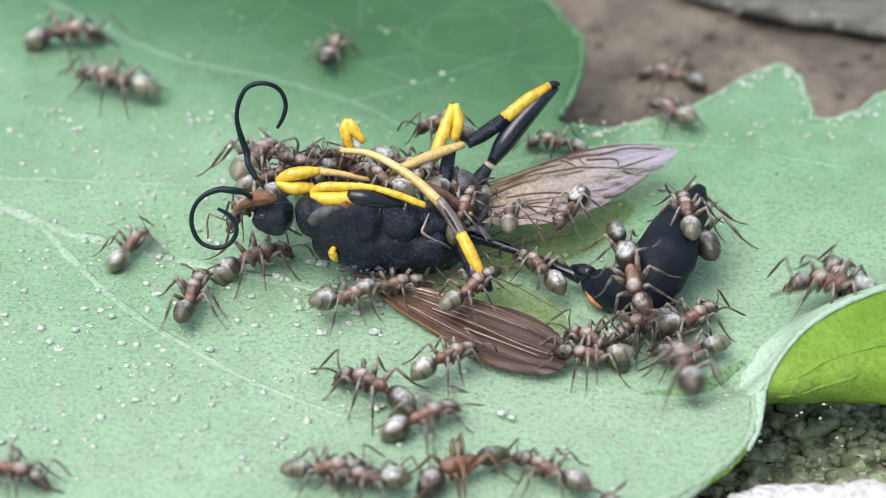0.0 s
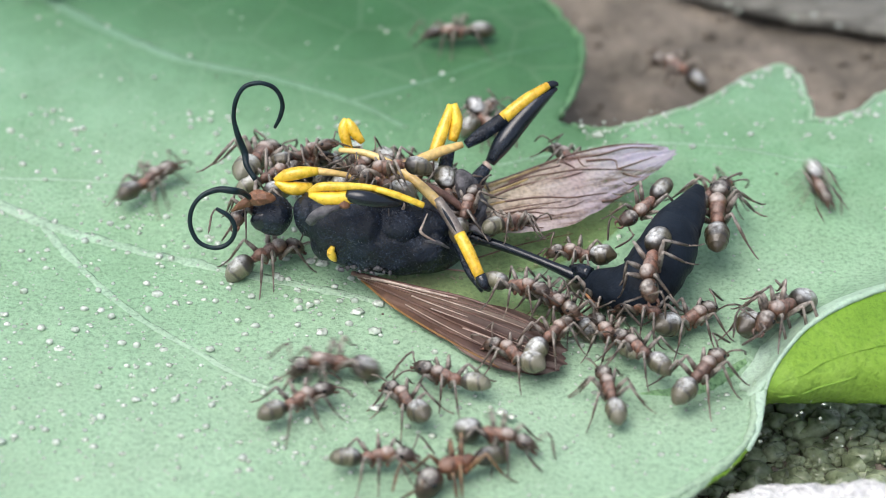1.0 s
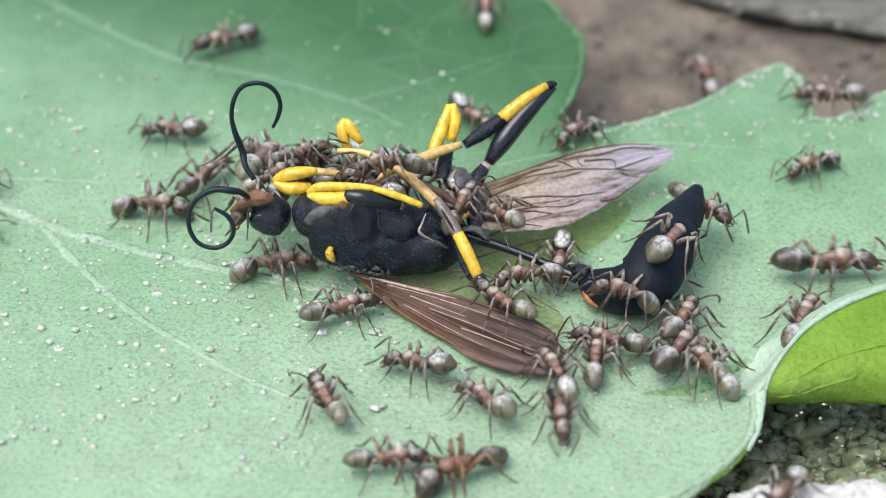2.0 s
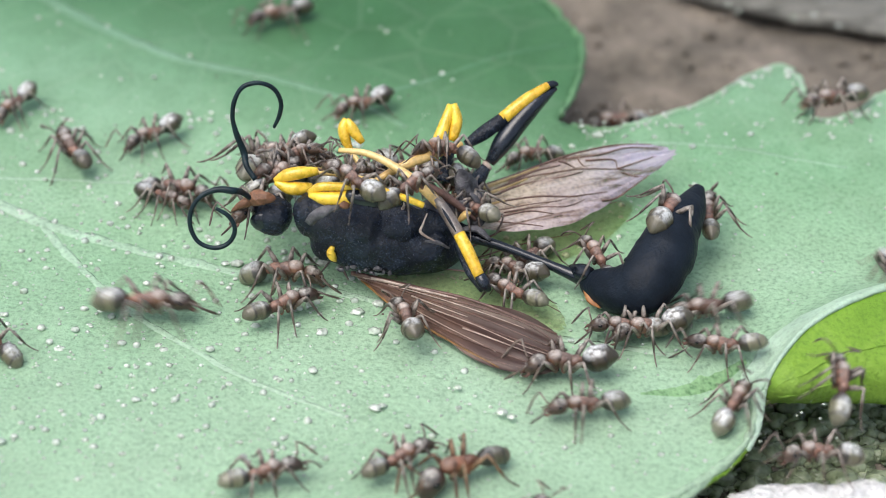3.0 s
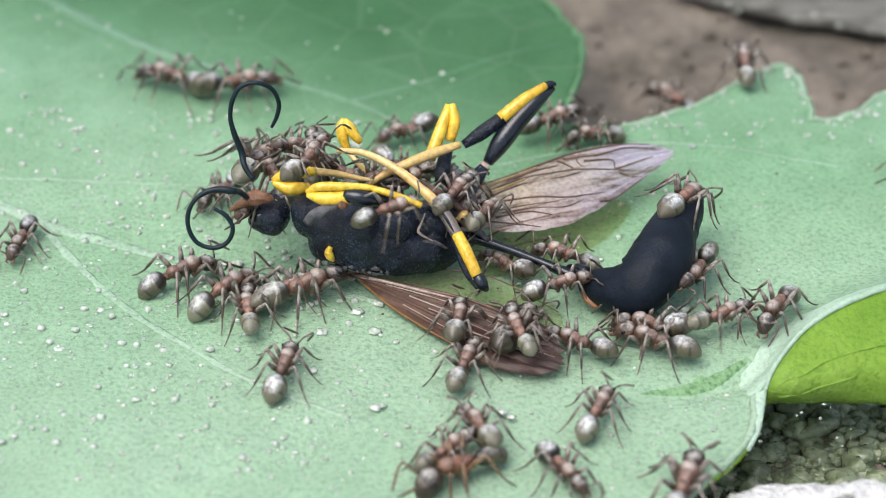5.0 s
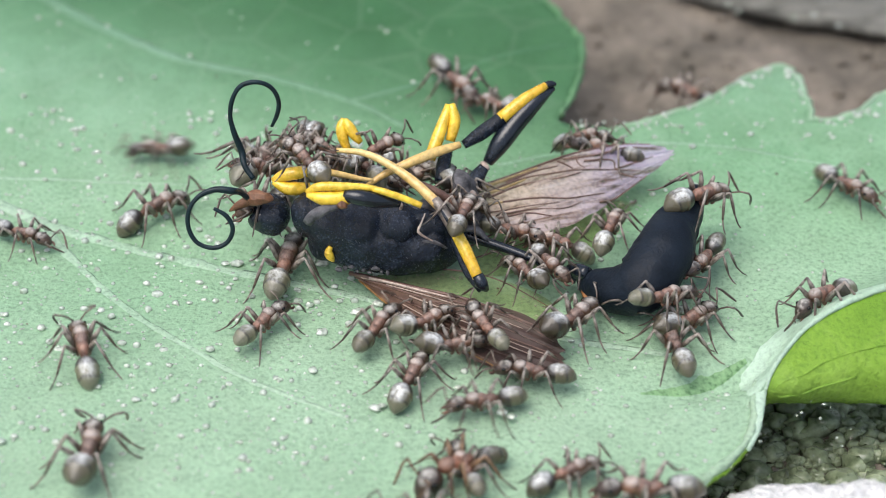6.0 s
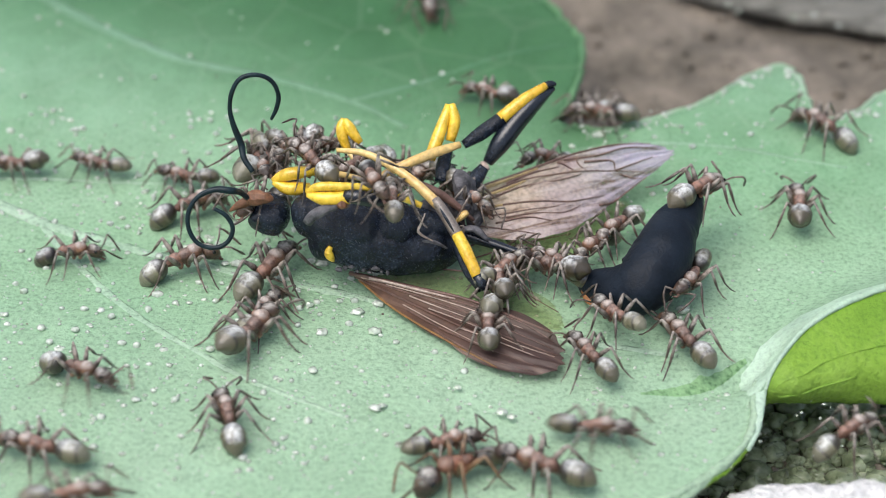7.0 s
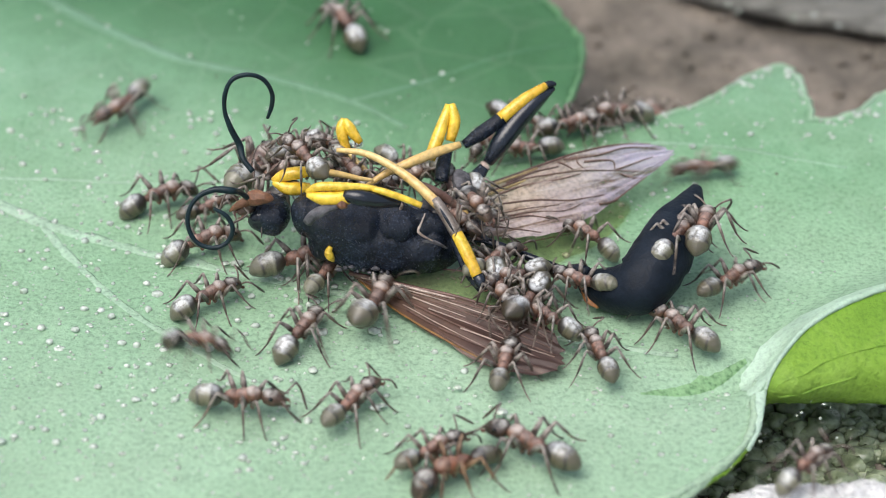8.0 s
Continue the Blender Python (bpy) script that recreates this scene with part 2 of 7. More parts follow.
    # pale top: down together with a painted sky highlight
    nt.links.new(downy_highlight(nt, colour, (0.90, 0.92, 0.90), 0.50, 0.86, 0.85), b.inputs["Base Color"])
    return m


M_GASTER = gaster_material()


def wing_material(name, cols, clear, violet=None, reach=(9, 17), angle=0.0, pale=(0.5, 0.42, 0.4), tint=(0.85, 0.72, 0.62), film=0.0, deep=(0.34, 0.26, 0.22), rough=0.28, spec=0.6):
    """Smoky wing film: soft streaks along the wing at an angle to x, violet gloss, partly clear."""
    m = mat(name, cols[0], cols[1], 0.35, 5, rough, spec, 0.0)
    nt = m.node_tree
    b = nt.nodes["Principled BSDF"]
    turned = nt.nodes.new("ShaderNodeMapping")
    turned.inputs["Rotation"].default_value = (0, 0, radians(-angle))
    nt.links.new(mm_coords(nt), turned.inputs["Vector"])
    drawn = nt.nodes.new("ShaderNodeMapping")
    drawn.inputs["Scale"].default_value = (0.13, 1.9, 1.9)
    nt.links.new(turned.outputs[0], drawn.inputs["Vector"])
    streak = noise_node(nt, drawn.outputs[0], 1.0, 5, 0.6)
    col = b.inputs["Base Color"].links[0].from_socket
    if violet:
        along = nt.nodes.new("ShaderNodeSeparateXYZ")          # root to tip, with an uneven border
        nt.links.new(turned.outputs[0], along.inputs[0])
        far = nt.nodes.new("ShaderNodeMath")
        far.operation = "MULTIPLY_ADD"
        nt.links.new(noise_node(nt, mm_coords(nt), 0.3, 3), far.inputs[0])
        far.inputs[1].default_value = 9.0
        nt.links.new(along.outputs[0], far.inputs[2])
        tip = nt.nodes.new("ShaderNodeMapRange")
        tip.inputs[1].default_value, tip.inputs[2].default_value = reach
        nt.links.new(far.outputs[0], tip.inputs[0])
        col = mixc(nt, col, violet, tip.outputs[0])
    col = mixc(nt, col, pale, ramp(nt, streak, [(0.56, (0, 0, 0)), (0.72, (0.34, 0.34, 0.34))]))
    col = mixc(nt, col, ramp(nt, streak, [(0.36, deep), (0.49, (1, 1, 1))]), 1.0, "MULTIPLY")
    nt.links.new(col, b.inputs["Base Color"])
    b.inputs["Thin Film Thickness"].default_value = film
    b.inputs["Thin Film IOR"].default_value = 1.45
    tp = nt.nodes.new("ShaderNodeBsdfTransparent")
    tp.inputs[0].default_value = (*tint, 1)
    mx = nt.nodes.new("ShaderNodeMixShader")
    mx.inputs[0].default_value = clear
    nt.links.new(b.outputs[0], mx.inputs[1])
    nt.links.new(tp.outputs[0], mx.inputs[2])
    nt.links.new(mx.outputs[0], nt.nodes["Material Output"].inputs["Surface"])
    return m


M_AMBER = mat("amber_wing_root", (0.32, 0.21, 0.08), (0.60, 0.46, 0.22), 1.2, 7, 0.35, 0.5, 0.0)
M_WING_REAR = wing_material("smoky_wing", [(0.44, 0.31, 0.22), (0.76, 0.63, 0.58)], 0.34, (0.52, 0.46, 0.64), (11.5, 19.5), 20, (0.88, 0.79, 0.77), film=250.0)
M_WINGEDGE = mat("amber_wing_edge", (0.16, 0.075, 0.02), (0.36, 0.19, 0.05), 1.2, 7, 0.35, 0.5, 0.0)
M_STREAK = mat("pale_wing_fold", (0.34, 0.24, 0.19), (0.62, 0.50, 0.42), 2, 9, 0.35, 0.5, 0.0)
M_WING_FRONT = wing_material("folded_wing", [(0.085, 0.042, 0.026), (0.17, 0.088, 0.055)], 0.08, (0.075, 0.046, 0.040), (6, 13), -32, (0.42, 0.30, 0.23), deep=(0.6, 0.52, 0.48), rough=0.45, spec=0.25)
M_WING_HIND = wing_material("hind_wing_film", [(0.17, 0.18, 0.08), (0.28, 0.28, 0.14)], 0.80, None, (0, 1), -20, (0.34, 0.34, 0.2), (0.94, 0.95, 0.76))


# ---------------------------------------------------------------- mesh helpers (millimetres)
ORIGIN = {}


def thing(name, origin, label, category, group=""):
    """An Empty at a thing's base."""
    e = new(name)
    e.empty_display_size = 0.001
    e.location = Vector(origin) * MM
    ORIGIN[e.name] = Vector(origin)
    return tagged(e, label, category, group)


def part(name, bm, material, parent=None, label="", origin=None, smooth=True):
    """Link a bmesh, given in world millimetres, as one mesh with its origin at a joint."""
    base = ORIGIN[parent.name] if parent else Vector((0, 0, 0))
    o = Vector(origin) if origin is not None else base
    bmesh.ops.recalc_face_normals(bm, faces=bm.faces)
    bmesh.ops.translate(bm, verts=bm.verts, vec=-o)
    bmesh.ops.scale(bm, verts=bm.verts, vec=(MM, MM, MM))
    me = bpy.data.meshes.new(name)
    bm.to_mesh(me)
    bm.free()
    for p in me.polygons:
        p.use_smooth = smooth
    me.materials.append(material)
    ob = new(name, me)
    ob.location = (o - base) * MM
    ORIGIN[ob.name] = o
    if parent:
        ob.parent = parent
    if label:
        ob["label"] = label
    return ob


def spline(pts, n):
    """Catmull-Rom through the points, n steps per span."""
    P = [Vector(p) for p in pts]
    P = [P[0] * 2 - P[1]] + P + [P[-1] * 2 - P[-2]]
    out = []
    for i in range(1, len(P) - 2):
        a, b, c, d = P[i - 1:i + 3]
        for k in range(n):
            t = k / n
            out.append(0.5 * (2 * b + (c - a) * t + (2 * a - 5 * b + 4 * c - d) * t * t + (3 * b - a - 3 * c + d) * t ** 3))
    return out + [P[-2]]


def tube(bm, pts, radii, n=3, seg=10, flat=1.0, up=(0, 0, 1), wob=0.0, seed=0):
    """A round or oval body lofted along a curve. radii: one for each point. flat: height over width."""
    c = spline(pts, n)
    rad = [v.x for v in spline([(r, 0, 0) for r in radii], n)]
    rings = []
    for i, p in enumerate(c):
        t = (c[min(i + 1, len(c) - 1)] - c[max(i - 1, 0)]).normalized()
        s = t.cross(Vector(up))
        s = s.normalized() if s.length > 1e-4 else t.orthogonal().normalized()
        w = s.cross(t)
        r = max(rad[i], 0.004)
        ring = []
        for k in range(seg):
            a = 2 * math.pi * k / seg
            rr = r * (1 + wob * noise.noise(Vector((p.x * 1.7 + seed, p.y * 1.7 + 2 * math.cos(a), p.z * 1.7 + 2 * math.sin(a)))))
            ring.append(bm.verts.new(p + s * math.cos(a) * rr + w * math.sin(a) * rr * flat))
        rings.append(ring)
    for a, b in zip(rings, rings[1:]):
        for k in range(seg):
            bm.faces.new((a[k], a[(k + 1) % seg], b[(k + 1) % seg], b[k]))
    bm.faces.new(rings[0])
    bm.faces.new(rings[-1])
    return bm


def blob(bm, centre, radii, sub=3, wob=0.0, seed=0.0, rot=None):
    """An uneven ellipsoid."""
    r = bmesh.ops.create_icosphere(bm, subdivisions=sub, radius=1)
    for v in r["verts"]:
        k = 1 + wob * noise.noise(v.co * 1.6 + Vector((seed, seed * 1.7, -seed)))
        q = Vector((v.co.x * radii[0], v.co.y * radii[1], v.co.z * radii[2])) * k
        if rot:
            q = rot @ q
        v.co = q + Vector(centre)
    return bm


def seg_tube(pts, radii, **kw):
    return tube(bmesh.new(), pts, radii, **kw)


# ---------------------------------------------------------------- the leaf
def leaf_z(x, y):
    """Height of the blade: gentle undulation, a hollow behind the wasp, a lifted margin."""
    return swell(x, y) + groove(x, y)


def swell(x, y):
    z = 0.5 * math.sin(x * 0.11 + 0.6) * math.sin(y * 0.13 + 0.4)
    return 0.6 * (z + 0.16 * noise.noise(Vector((x * 0.25, y * 0.25, 3))))


def groove(x, y):
    """The pinched fold that runs into the curl."""
    along = (x - 9.48) * 0.937 + (y + 11.03) * 0.350
    across = (y + 11.03) * 0.937 - (x - 9.48) * 0.350
    return -0.75 * math.exp(-(across / 0.9) ** 2) * max(0.0, min(1.0, (along + 1.5) / 5.0))


# margin, clockwise seen from above
MARGIN = [(6.06, 10.93), (7.09, 13.94), (7.75, 18.12), (7.29, 20.75), (5.84, 23.81), (2.59, 28.54), (-8.39, 33.17), (-25.07, 33.92), (-39.82, 27.74), (-50.00, -0.00), (-47.39, -26.52),
          (-17.44, -33.52), (5.59, -24.50), (10.21, -17.87), (12.91, -14.76), (14.00, -12.58), (13.99, -10.67), (16.19, -7.76), (17.79, -4.59), (21.26, -2.60), (27.17, -1.29), (35.63, 2.11), (34.84, 12.07), (27.81, 15.05),
          (24.20, 14.32), (22.20, 12.26), (19.84, 11.40), (19.53, 14.50), (18.93, 16.69), (17.16, 15.97), (14.41, 13.29), (11.89, 11.59), (8.75, 10.16)]


def dense_margin():
    out = []
    pts = spline([(x, y, 0) for x, y in MARGIN + MARGIN[:1]], 20)
    for i, p in enumerate(pts[:-1]):
        k = 0.22 * noise.noise(Vector((p.x * 1.3, p.y * 1.3, 9))) + 0.20 * noise.noise(Vector((p.x * 4.6, p.y * 4.6, 5)))
        out.append((p.x + k, p.y + k))
    return np.array(out)


def inside(P, poly):
    x, y = P[:, 0], P[:, 1]
    c = np.zeros(len(P), bool)
    a, b = poly, np.roll(poly, -1, 0)
    for (x0, y0), (x1, y1) in zip(a, b):
        hit = ((y0 > y) != (y1 > y))
        if y1 != y0:
            c ^= hit & (x < (x1 - x0) * (y - y0) / (y1 - y0) + x0)
    return c


def to_margin(p, poly):
    a, b = poly, np.roll(poly, -1, 0)
    d = b - a
    t = np.clip(((p - a) * d).sum(1) / np.maximum((d * d).sum(1), 1e-9), 0, 1)
    q = a + d * t[:, None]
    return q[((q - p) ** 2).sum(1).argmin()]


def build_leaf():
    leaf = thing("leaf", (0, 0, 0), "large glaucous green leaf with pale veins and lobed margin", "leaf")
    poly = dense_margin()
    step = 0.36
    xs, ys = np.arange(-50, 38, step), np.arange(-28, 39, step)
    X, Y = np.meshgrid(xs, ys, indexing="ij")
    centre = np.stack([(X[:-1, :-1] + step / 2).ravel(), (Y[:-1, :-1] + step / 2).ravel()], 1)
    keep = inside(centre, poly).reshape(len(xs) - 1, len(ys) - 1)
    bm = bmesh.new()
    grid = {}

    def vert(i, j):
        if (i, j) not in grid:
            p = np.array((xs[i], ys[j]))
            near = keep[max(i - 1, 0):i + 1, max(j - 1, 0):j + 1]
            if not near.all():
                p = to_margin(p, poly)
            grid[i, j] = bm.verts.new((p[0], p[1], leaf_z(p[0], p[1])))
        return grid[i, j]

    for i, j in zip(*np.nonzero(keep)):
        bm.faces.new((vert(i, j), vert(i + 1, j), vert(i + 1, j + 1), vert(i, j + 1)))
    blade = part("blade", bm, M_LEAF, leaf)
    sol = blade.modifiers.new("thickness", "SOLIDIFY")
    sol.thickness, sol.offset = 0.00035, -1
    for course, r in VEINS:
        pts = [(p.x, p.y, leaf_z(p.x, p.y) + 0.01) for p in spline([(x, y, 0) for x, y in course], 5)]
        n = len(pts)
        part("vein", seg_tube(pts, [(1.2 + 0.5 * noise.noise(Vector((i * 0.9, r * 40, 2)))) * r * (1.35 - 0.75 * i / n) for i in range(n)], n=2, seg=10, flat=0.13, wob=0.7), M_VEIN, leaf, "pale raised leaf vein")
    return leaf


VEINS = [([(-23.08, 4.34), (-19.33, 2.02), (-15.16, 0.04), (-10.57, -1.69), (-6.10, -3.12), (-1.73, -4.65), (4.67, -6.58), (10.93, -8.03)], 0.22),
         ([(-20.05, 2.17), (-17.44, -1.78), (-14.59, -5.30), (-11.68, -7.83), (-8.63, -10.26), (-4.16, -12.60)], 0.14),
         ([(-24.43, 25.16), (-20.03, 21.38), (-15.21, 18.07), (-9.73, 15.75), (-5.00, 13.22), (-1.92, 10.49)], 0.22),
         ([(-5.00, 13.22), (-0.74, 15.18), (3.00, 17.49), (6.83, 18.96)], 0.10),
         ([(-23.12, 6.34), (-19.32, 6.24), (-15.20, 5.83), (-10.54, 5.58)], 0.06),
         ([(2.80, 6.85), (7.85, 8.38), (13.78, 8.65), (20.91, 6.85)], 0.09)]


def build_fold_shade(leaf):
    """Greener wedge painting the shade in the pinched fold; it widens towards the curl."""
    back = spline([(9.00, -10.52, 0), (10.68, -9.85, 0), (11.96, -9.16, 0), (13.13, -8.59, 0), (14.05, -8.06, 0)], 8)
    front = spline([(9.05, -10.62, 0), (10.90, -10.40, 0), (12.12, -9.92, 0), (13.24, -9.12, 0), (14.13, -8.31, 0)], 8)
    bm = bmesh.new()
    n, rows = 8, []
    for a, b in zip(back, front):
        row = []
        for k in range(n + 1):
            p = a.lerp(b, k / n)
            p += (a - b) * 0.35 * noise.noise(Vector((p.x * 1.9, 2, 5))) * (1 - k / n)
            row.append(bm.verts.new((p.x, p.y, leaf_z(p.x, p.y) + 0.05 - 0.07 * abs(2 * k / n - 1) ** 3)))
        rows.append(row)
    for a, b in zip(rows, rows[1:]):
        for k in range(n):
            bm.faces.new((a[k], b[k], b[k + 1], a[k + 1]))
    return part("crease", bm, M_FOLD_SHADE, leaf, "greener wedge painting the shade in the fold")


def build_rims(leaf):
    """The pale, slightly thickened margin."""
    edge = dense_margin()
    for first, last in ((4, 124), (224, 352), (464, 656)):
        pts = [(x, y, leaf_z(x, y) - 0.09) for x, y in edge[first:last:2]]
        part("margin", seg_tube(pts, [0.17] * len(pts), n=1, seg=8, wob=0.9), M_RIM, leaf, "pale thickened leaf margin")


def build_lobe_rim(leaf):
    """The front lobe's thin edge, yellow-green where it turns under."""
    pts = [(14.30, -9.95, -0.10), (14.18, -11.03, -0.16), (14.00, -12.40, -0.20), (13.46, -14.02, -0.22), (12.36, -15.43, -0.22), (10.86, -16.81, -0.22), (8.85, -18.09, -0.22)]
    part("margin", seg_tube(pts, [0.08, 0.15, 0.19, 0.17, 0.2, 0.16, 0.15], n=8, seg=10, flat=0.8, wob=0.7), M_RIM, leaf, "pale thin leaf margin")
    part("rim", seg_tube([(14.42, -9.70, -0.20), (14.46, -10.30, -0.14), (14.42, -10.95, -0.14), (14.24, -12.04, -0.2), (14.00, -13.21, -0.22), (13.5, -14.53, -0.22)], [0.10, 0.27, 0.27, 0.24, 0.19, 0.08], n=6, seg=12, flat=0.6, wob=0.35), M_RIM_PALE, leaf, "pale rounded edge where lobe meets curl")
    under = [(x + 0.05, y - 0.05, z - 0.22) for x, y, z in pts]
    part("margin", seg_tube(under, [0.05, 0.09, 0.12, 0.17, 0.18, 0.15, 0.12], n=8, seg=10, flat=0.8, wob=0.8), M_FLAP, leaf, "yellow-green turned-under leaf edge")


def build_flap():
    """The margin that curls up and shows its brighter underside."""
    flap = thing("curled_leaf_lobe", (17.41, -8.65, 0.00), "bright yellow-green curled leaf lobe with pale rim", "leaf")
    top = spline([(14.63, -10.65, 0.00), (15.13, -10.00, 0.96), (16.53, -8.28, 1.55), (18.21, -7.09, 1.94), (20.45, -5.95, 2.14), (23.79, -4.82, 2.34)], 8)
    low = spline([(14.74, -10.42, -0.95), (15.80, -9.98, -1.33), (17.14, -9.85, -1.51), (18.71, -9.80, -1.51), (20.54, -9.85, -1.51), (23.94, -9.85, -1.51)], 8)
    bm = bmesh.new()
    rows = []
    n = 16
    for i, (a, b) in enumerate(zip(top, low)):
        row = []
        for k in range(n + 1):
            t = k / n
            p = a.lerp(b, t) + Vector((0, -1.3, 0.3)) * math.sin(math.pi * t) * min(1, i / 12)
            p += Vector((0, 1, 0.3)) * 0.12 * noise.noise(p * 0.7)
            p.z -= 0.22 * max(0.0, t - 0.8) * 5 * abs(noise.noise(Vector((p.x * 2.6, 4, 1))))
            row.append(bm.verts.new(p))
        rows.append(row)
    for a, b in zip(rows, rows[1:]):
        for k in range(n):
            bm.faces.new((a[k], b[k], b[k + 1], a[k + 1]))
    rows_co = [[v.co.copy() for v in row] for row in rows]
    f = part("underside", bm, M_FLAP, flap)
    s = f.modifiers.new("thickness", "SOLIDIFY")
    s.thickness = 0.0004
    for share, reach in ((0.34, 30), (0.62, 22)):
        pts = [rows_co[i][int(share * n + 0.16 * i / 4)] + Vector((0, -0.01, 0.0)) for i in range(6, 6 + reach, 4)]
        part("vein", seg_tube(pts, [0.045] * len(pts), n=3, seg=8, flat=0.5, wob=0.6), M_FLAP, flap, "faint raised vein")
    return flap, top


def build_lift(leaf, flap, top):
    """The blade's edge, which sweeps up from the flat into the curled rim."""
    foot = spline([(13.03, -12.14, 0.00), (13.60, -9.05, 0.00), (14.97, -5.95, -0.00), (17.02, -3.34, -0.00), (19.45, -1.51, 0.00), (23.93, 0.51, -0.00)], 8)
    bm = bmesh.new()
    n, rows = 14, []
    for a, b in zip(foot, top):
        row = []
        for k in range(n + 1):
            t = k / n
            p = a.lerp(b, t)
            flat = leaf_z(p.x, p.y) - 0.03
            p.z = flat + (b.z + 0.04 - leaf_z(b.x, b.y)) * t ** 2.2 + 0.06 * t
            row.append(bm.verts.new(p))
        rows.append(row)
    for a, b in zip(rows, rows[1:]):
        for k in range(n):
            bm.faces.new((a[k], b[k], b[k + 1], a[k + 1]))
    part("lifted_margin", bm, M_LEAF, leaf, "leaf edge sweeping up into the curl")
    # the pale, rounded rim: broad where it leaves the flat, narrow along the curl
    share = [v.x for v in spline([(w, 0, 0) for w in (0.35, 0.85, 0.62, 0.42, 0.34, 0.30)], 8)]
    bm = bmesh.new()
    n, rows = 12, []
    for i, (a, b) in enumerate(zip(foot, top)):
        width = share[i] * (1 + 0.22 * noise.noise(Vector((i * 0.31, 7, 2))))
        row = []
        for k in range(n + 1):
            u = k / n
            t = 1 - width * (1 - u)
            p = a.lerp(b, t)
            p.z = leaf_z(p.x, p.y) - 0.05 + (b.z + 0.04 - leaf_z(b.x, b.y)) * t ** 2.2 + 0.06 * t
            p.z += 0.16 * math.sin(math.pi * (0.08 + 0.72 * u)) * min(1, i / 5) + 0.05 * noise.noise(p * 1.6)
            row.append(bm.verts.new(p))
        lip = row[-1].co
        drop = 0.30 + 0.10 * noise.noise(Vector((i * 0.5, 3, 8)))
        row += [bm.verts.new(lip + Vector((0.06, -0.13, -0.06))), bm.verts.new(lip + Vector((0.06, -0.17, -0.6 * drop))), bm.verts.new(lip + Vector((0.02, 0.0, -drop)))]
        rows.append(row)
    for a, b in zip(rows, rows[1:]):
        for k in range(len(a) - 1):
            bm.faces.new((a[k], b[k], b[k + 1], a[k + 1]))
    part("rim", bm, M_RIM_PALE, flap, "pale rounded rim of the curled edge")


# ---------------------------------------------------------------- ground, stones, twig
GROUND_Z = -6.4


def ground_z(x, y):
    r = math.hypot(x, y)
    k = min(1.0, r / 6000)
    return GROUND_Z + 1.0 * noise.noise(Vector((x * 0.12, y * 0.12, 1))) + 0.5 * noise.noise(Vector((x * 0.45, y * 0.45, 4))) + 300 * k * noise.noise(Vector((x * 0.0004, y * 0.0004, 2))) * k


def build_ground():
    bm = bmesh.new()
    cx, cy, seg = 16.0, 14.0, 180
    radii = [0.7 * i for i in range(1, 72)]
    while radii[-1] < 60000:
        radii.append(radii[-1] * 1.17)
    prev = None
    mid = bm.verts.new((cx, cy, ground_z(cx, cy)))
    for r in radii:
        ring = [bm.verts.new((cx + r * math.cos(a), cy + r * math.sin(a), ground_z(cx + r * math.cos(a), cy + r * math.sin(a))))
                for a in (2 * math.pi * k / seg for k in range(seg))]
        for k in range(seg):
            if prev:
                bm.faces.new((prev[k], ring[k], ring[(k + 1) % seg], prev[(k + 1) % seg]))
            else:
                bm.faces.new((mid, ring[k], ring[(k + 1) % seg]))
        prev = ring
    return tagged(part("ground", bm, M_SOIL), "brown damp soil under the leaf", "soil", kind="structure")


BALLS = {}


def ball(sub):
    """Unit icosphere as vertex and face lists, made once."""
    if sub not in BALLS:
        bm = bmesh.new()
        bmesh.ops.create_icosphere(bm, subdivisions=sub, radius=1)
        bm.verts.index_update()
        BALLS[sub] = ([v.co.copy() for v in bm.verts], [[v.index for v in f.verts] for f in bm.faces])
        bm.free()
    return BALLS[sub]


def scatter_stones(name, material, count, box, size, seed, label, category, sub=2, wob=0.35, z=None):
    rng = random.Random(seed)
    cos, tris = ball(sub)
    verts, faces = [], []
    for i in range(count):
        x, y = box(rng) if callable(box) else (rng.uniform(box[0], box[2]), rng.uniform(box[1], box[3]))
        r = size[0] + (size[1] - size[0]) * rng.random() ** 2
        zz = (ground_z(x, y) if z is None else z(x, y)) + r * rng.uniform(0.1, 0.6)
        ry, rz, shift = r * rng.uniform(0.6, 1), r * rng.uniform(0.5, 0.9), Vector((i * 3.1, i * 5.3, -i * 3.1))
        base = len(verts)
        for c in cos:
            k = 1 + wob * noise.noise(c * 1.6 + shift)
            verts.append(((x + c.x * r * k) * MM, (y + c.y * ry * k) * MM, (zz + c.z * rz * k) * MM))
        faces += [[base + v for v in f] for f in tris]
    me = bpy.data.meshes.new(name)
    me.from_pydata(verts, [], faces)
    for p in me.polygons:
        p.use_smooth = sub > 1
    me.materials.append(material)
    return tagged(new(name, me), label, category, kind="stuff")


def build_twig():
    t = thing("twig", (24.5, 38.5, -5.9), "grey weathered twig lying on the soil", "twig")
    pts = [(7.83, 38.43, -5.31), (16.58, 34.98, -5.37), (21.67, 32.97, -5.41), (27.35, 31.00, -5.45), (34.83, 28.31, -5.49)]
    part("bark", seg_tube(pts, [1.55, 2.05, 2.15, 2.2, 2.2], n=8, seg=28, wob=0.16, flat=0.45), M_WOOD, t)
    for k, p in enumerate(((17.48, 30.97, -4.58), (21.32, 29.48, -4.60), (23.95, 28.58, -4.62), (18.07, 30.54, -4.76), (22.55, 29.59, -4.43))):
        part("fleck", blob(bmesh.new(), p, (0.17, 0.16, 0.12), 2, 0.5, k), M_GRAIN, t, "white fleck on the bark")
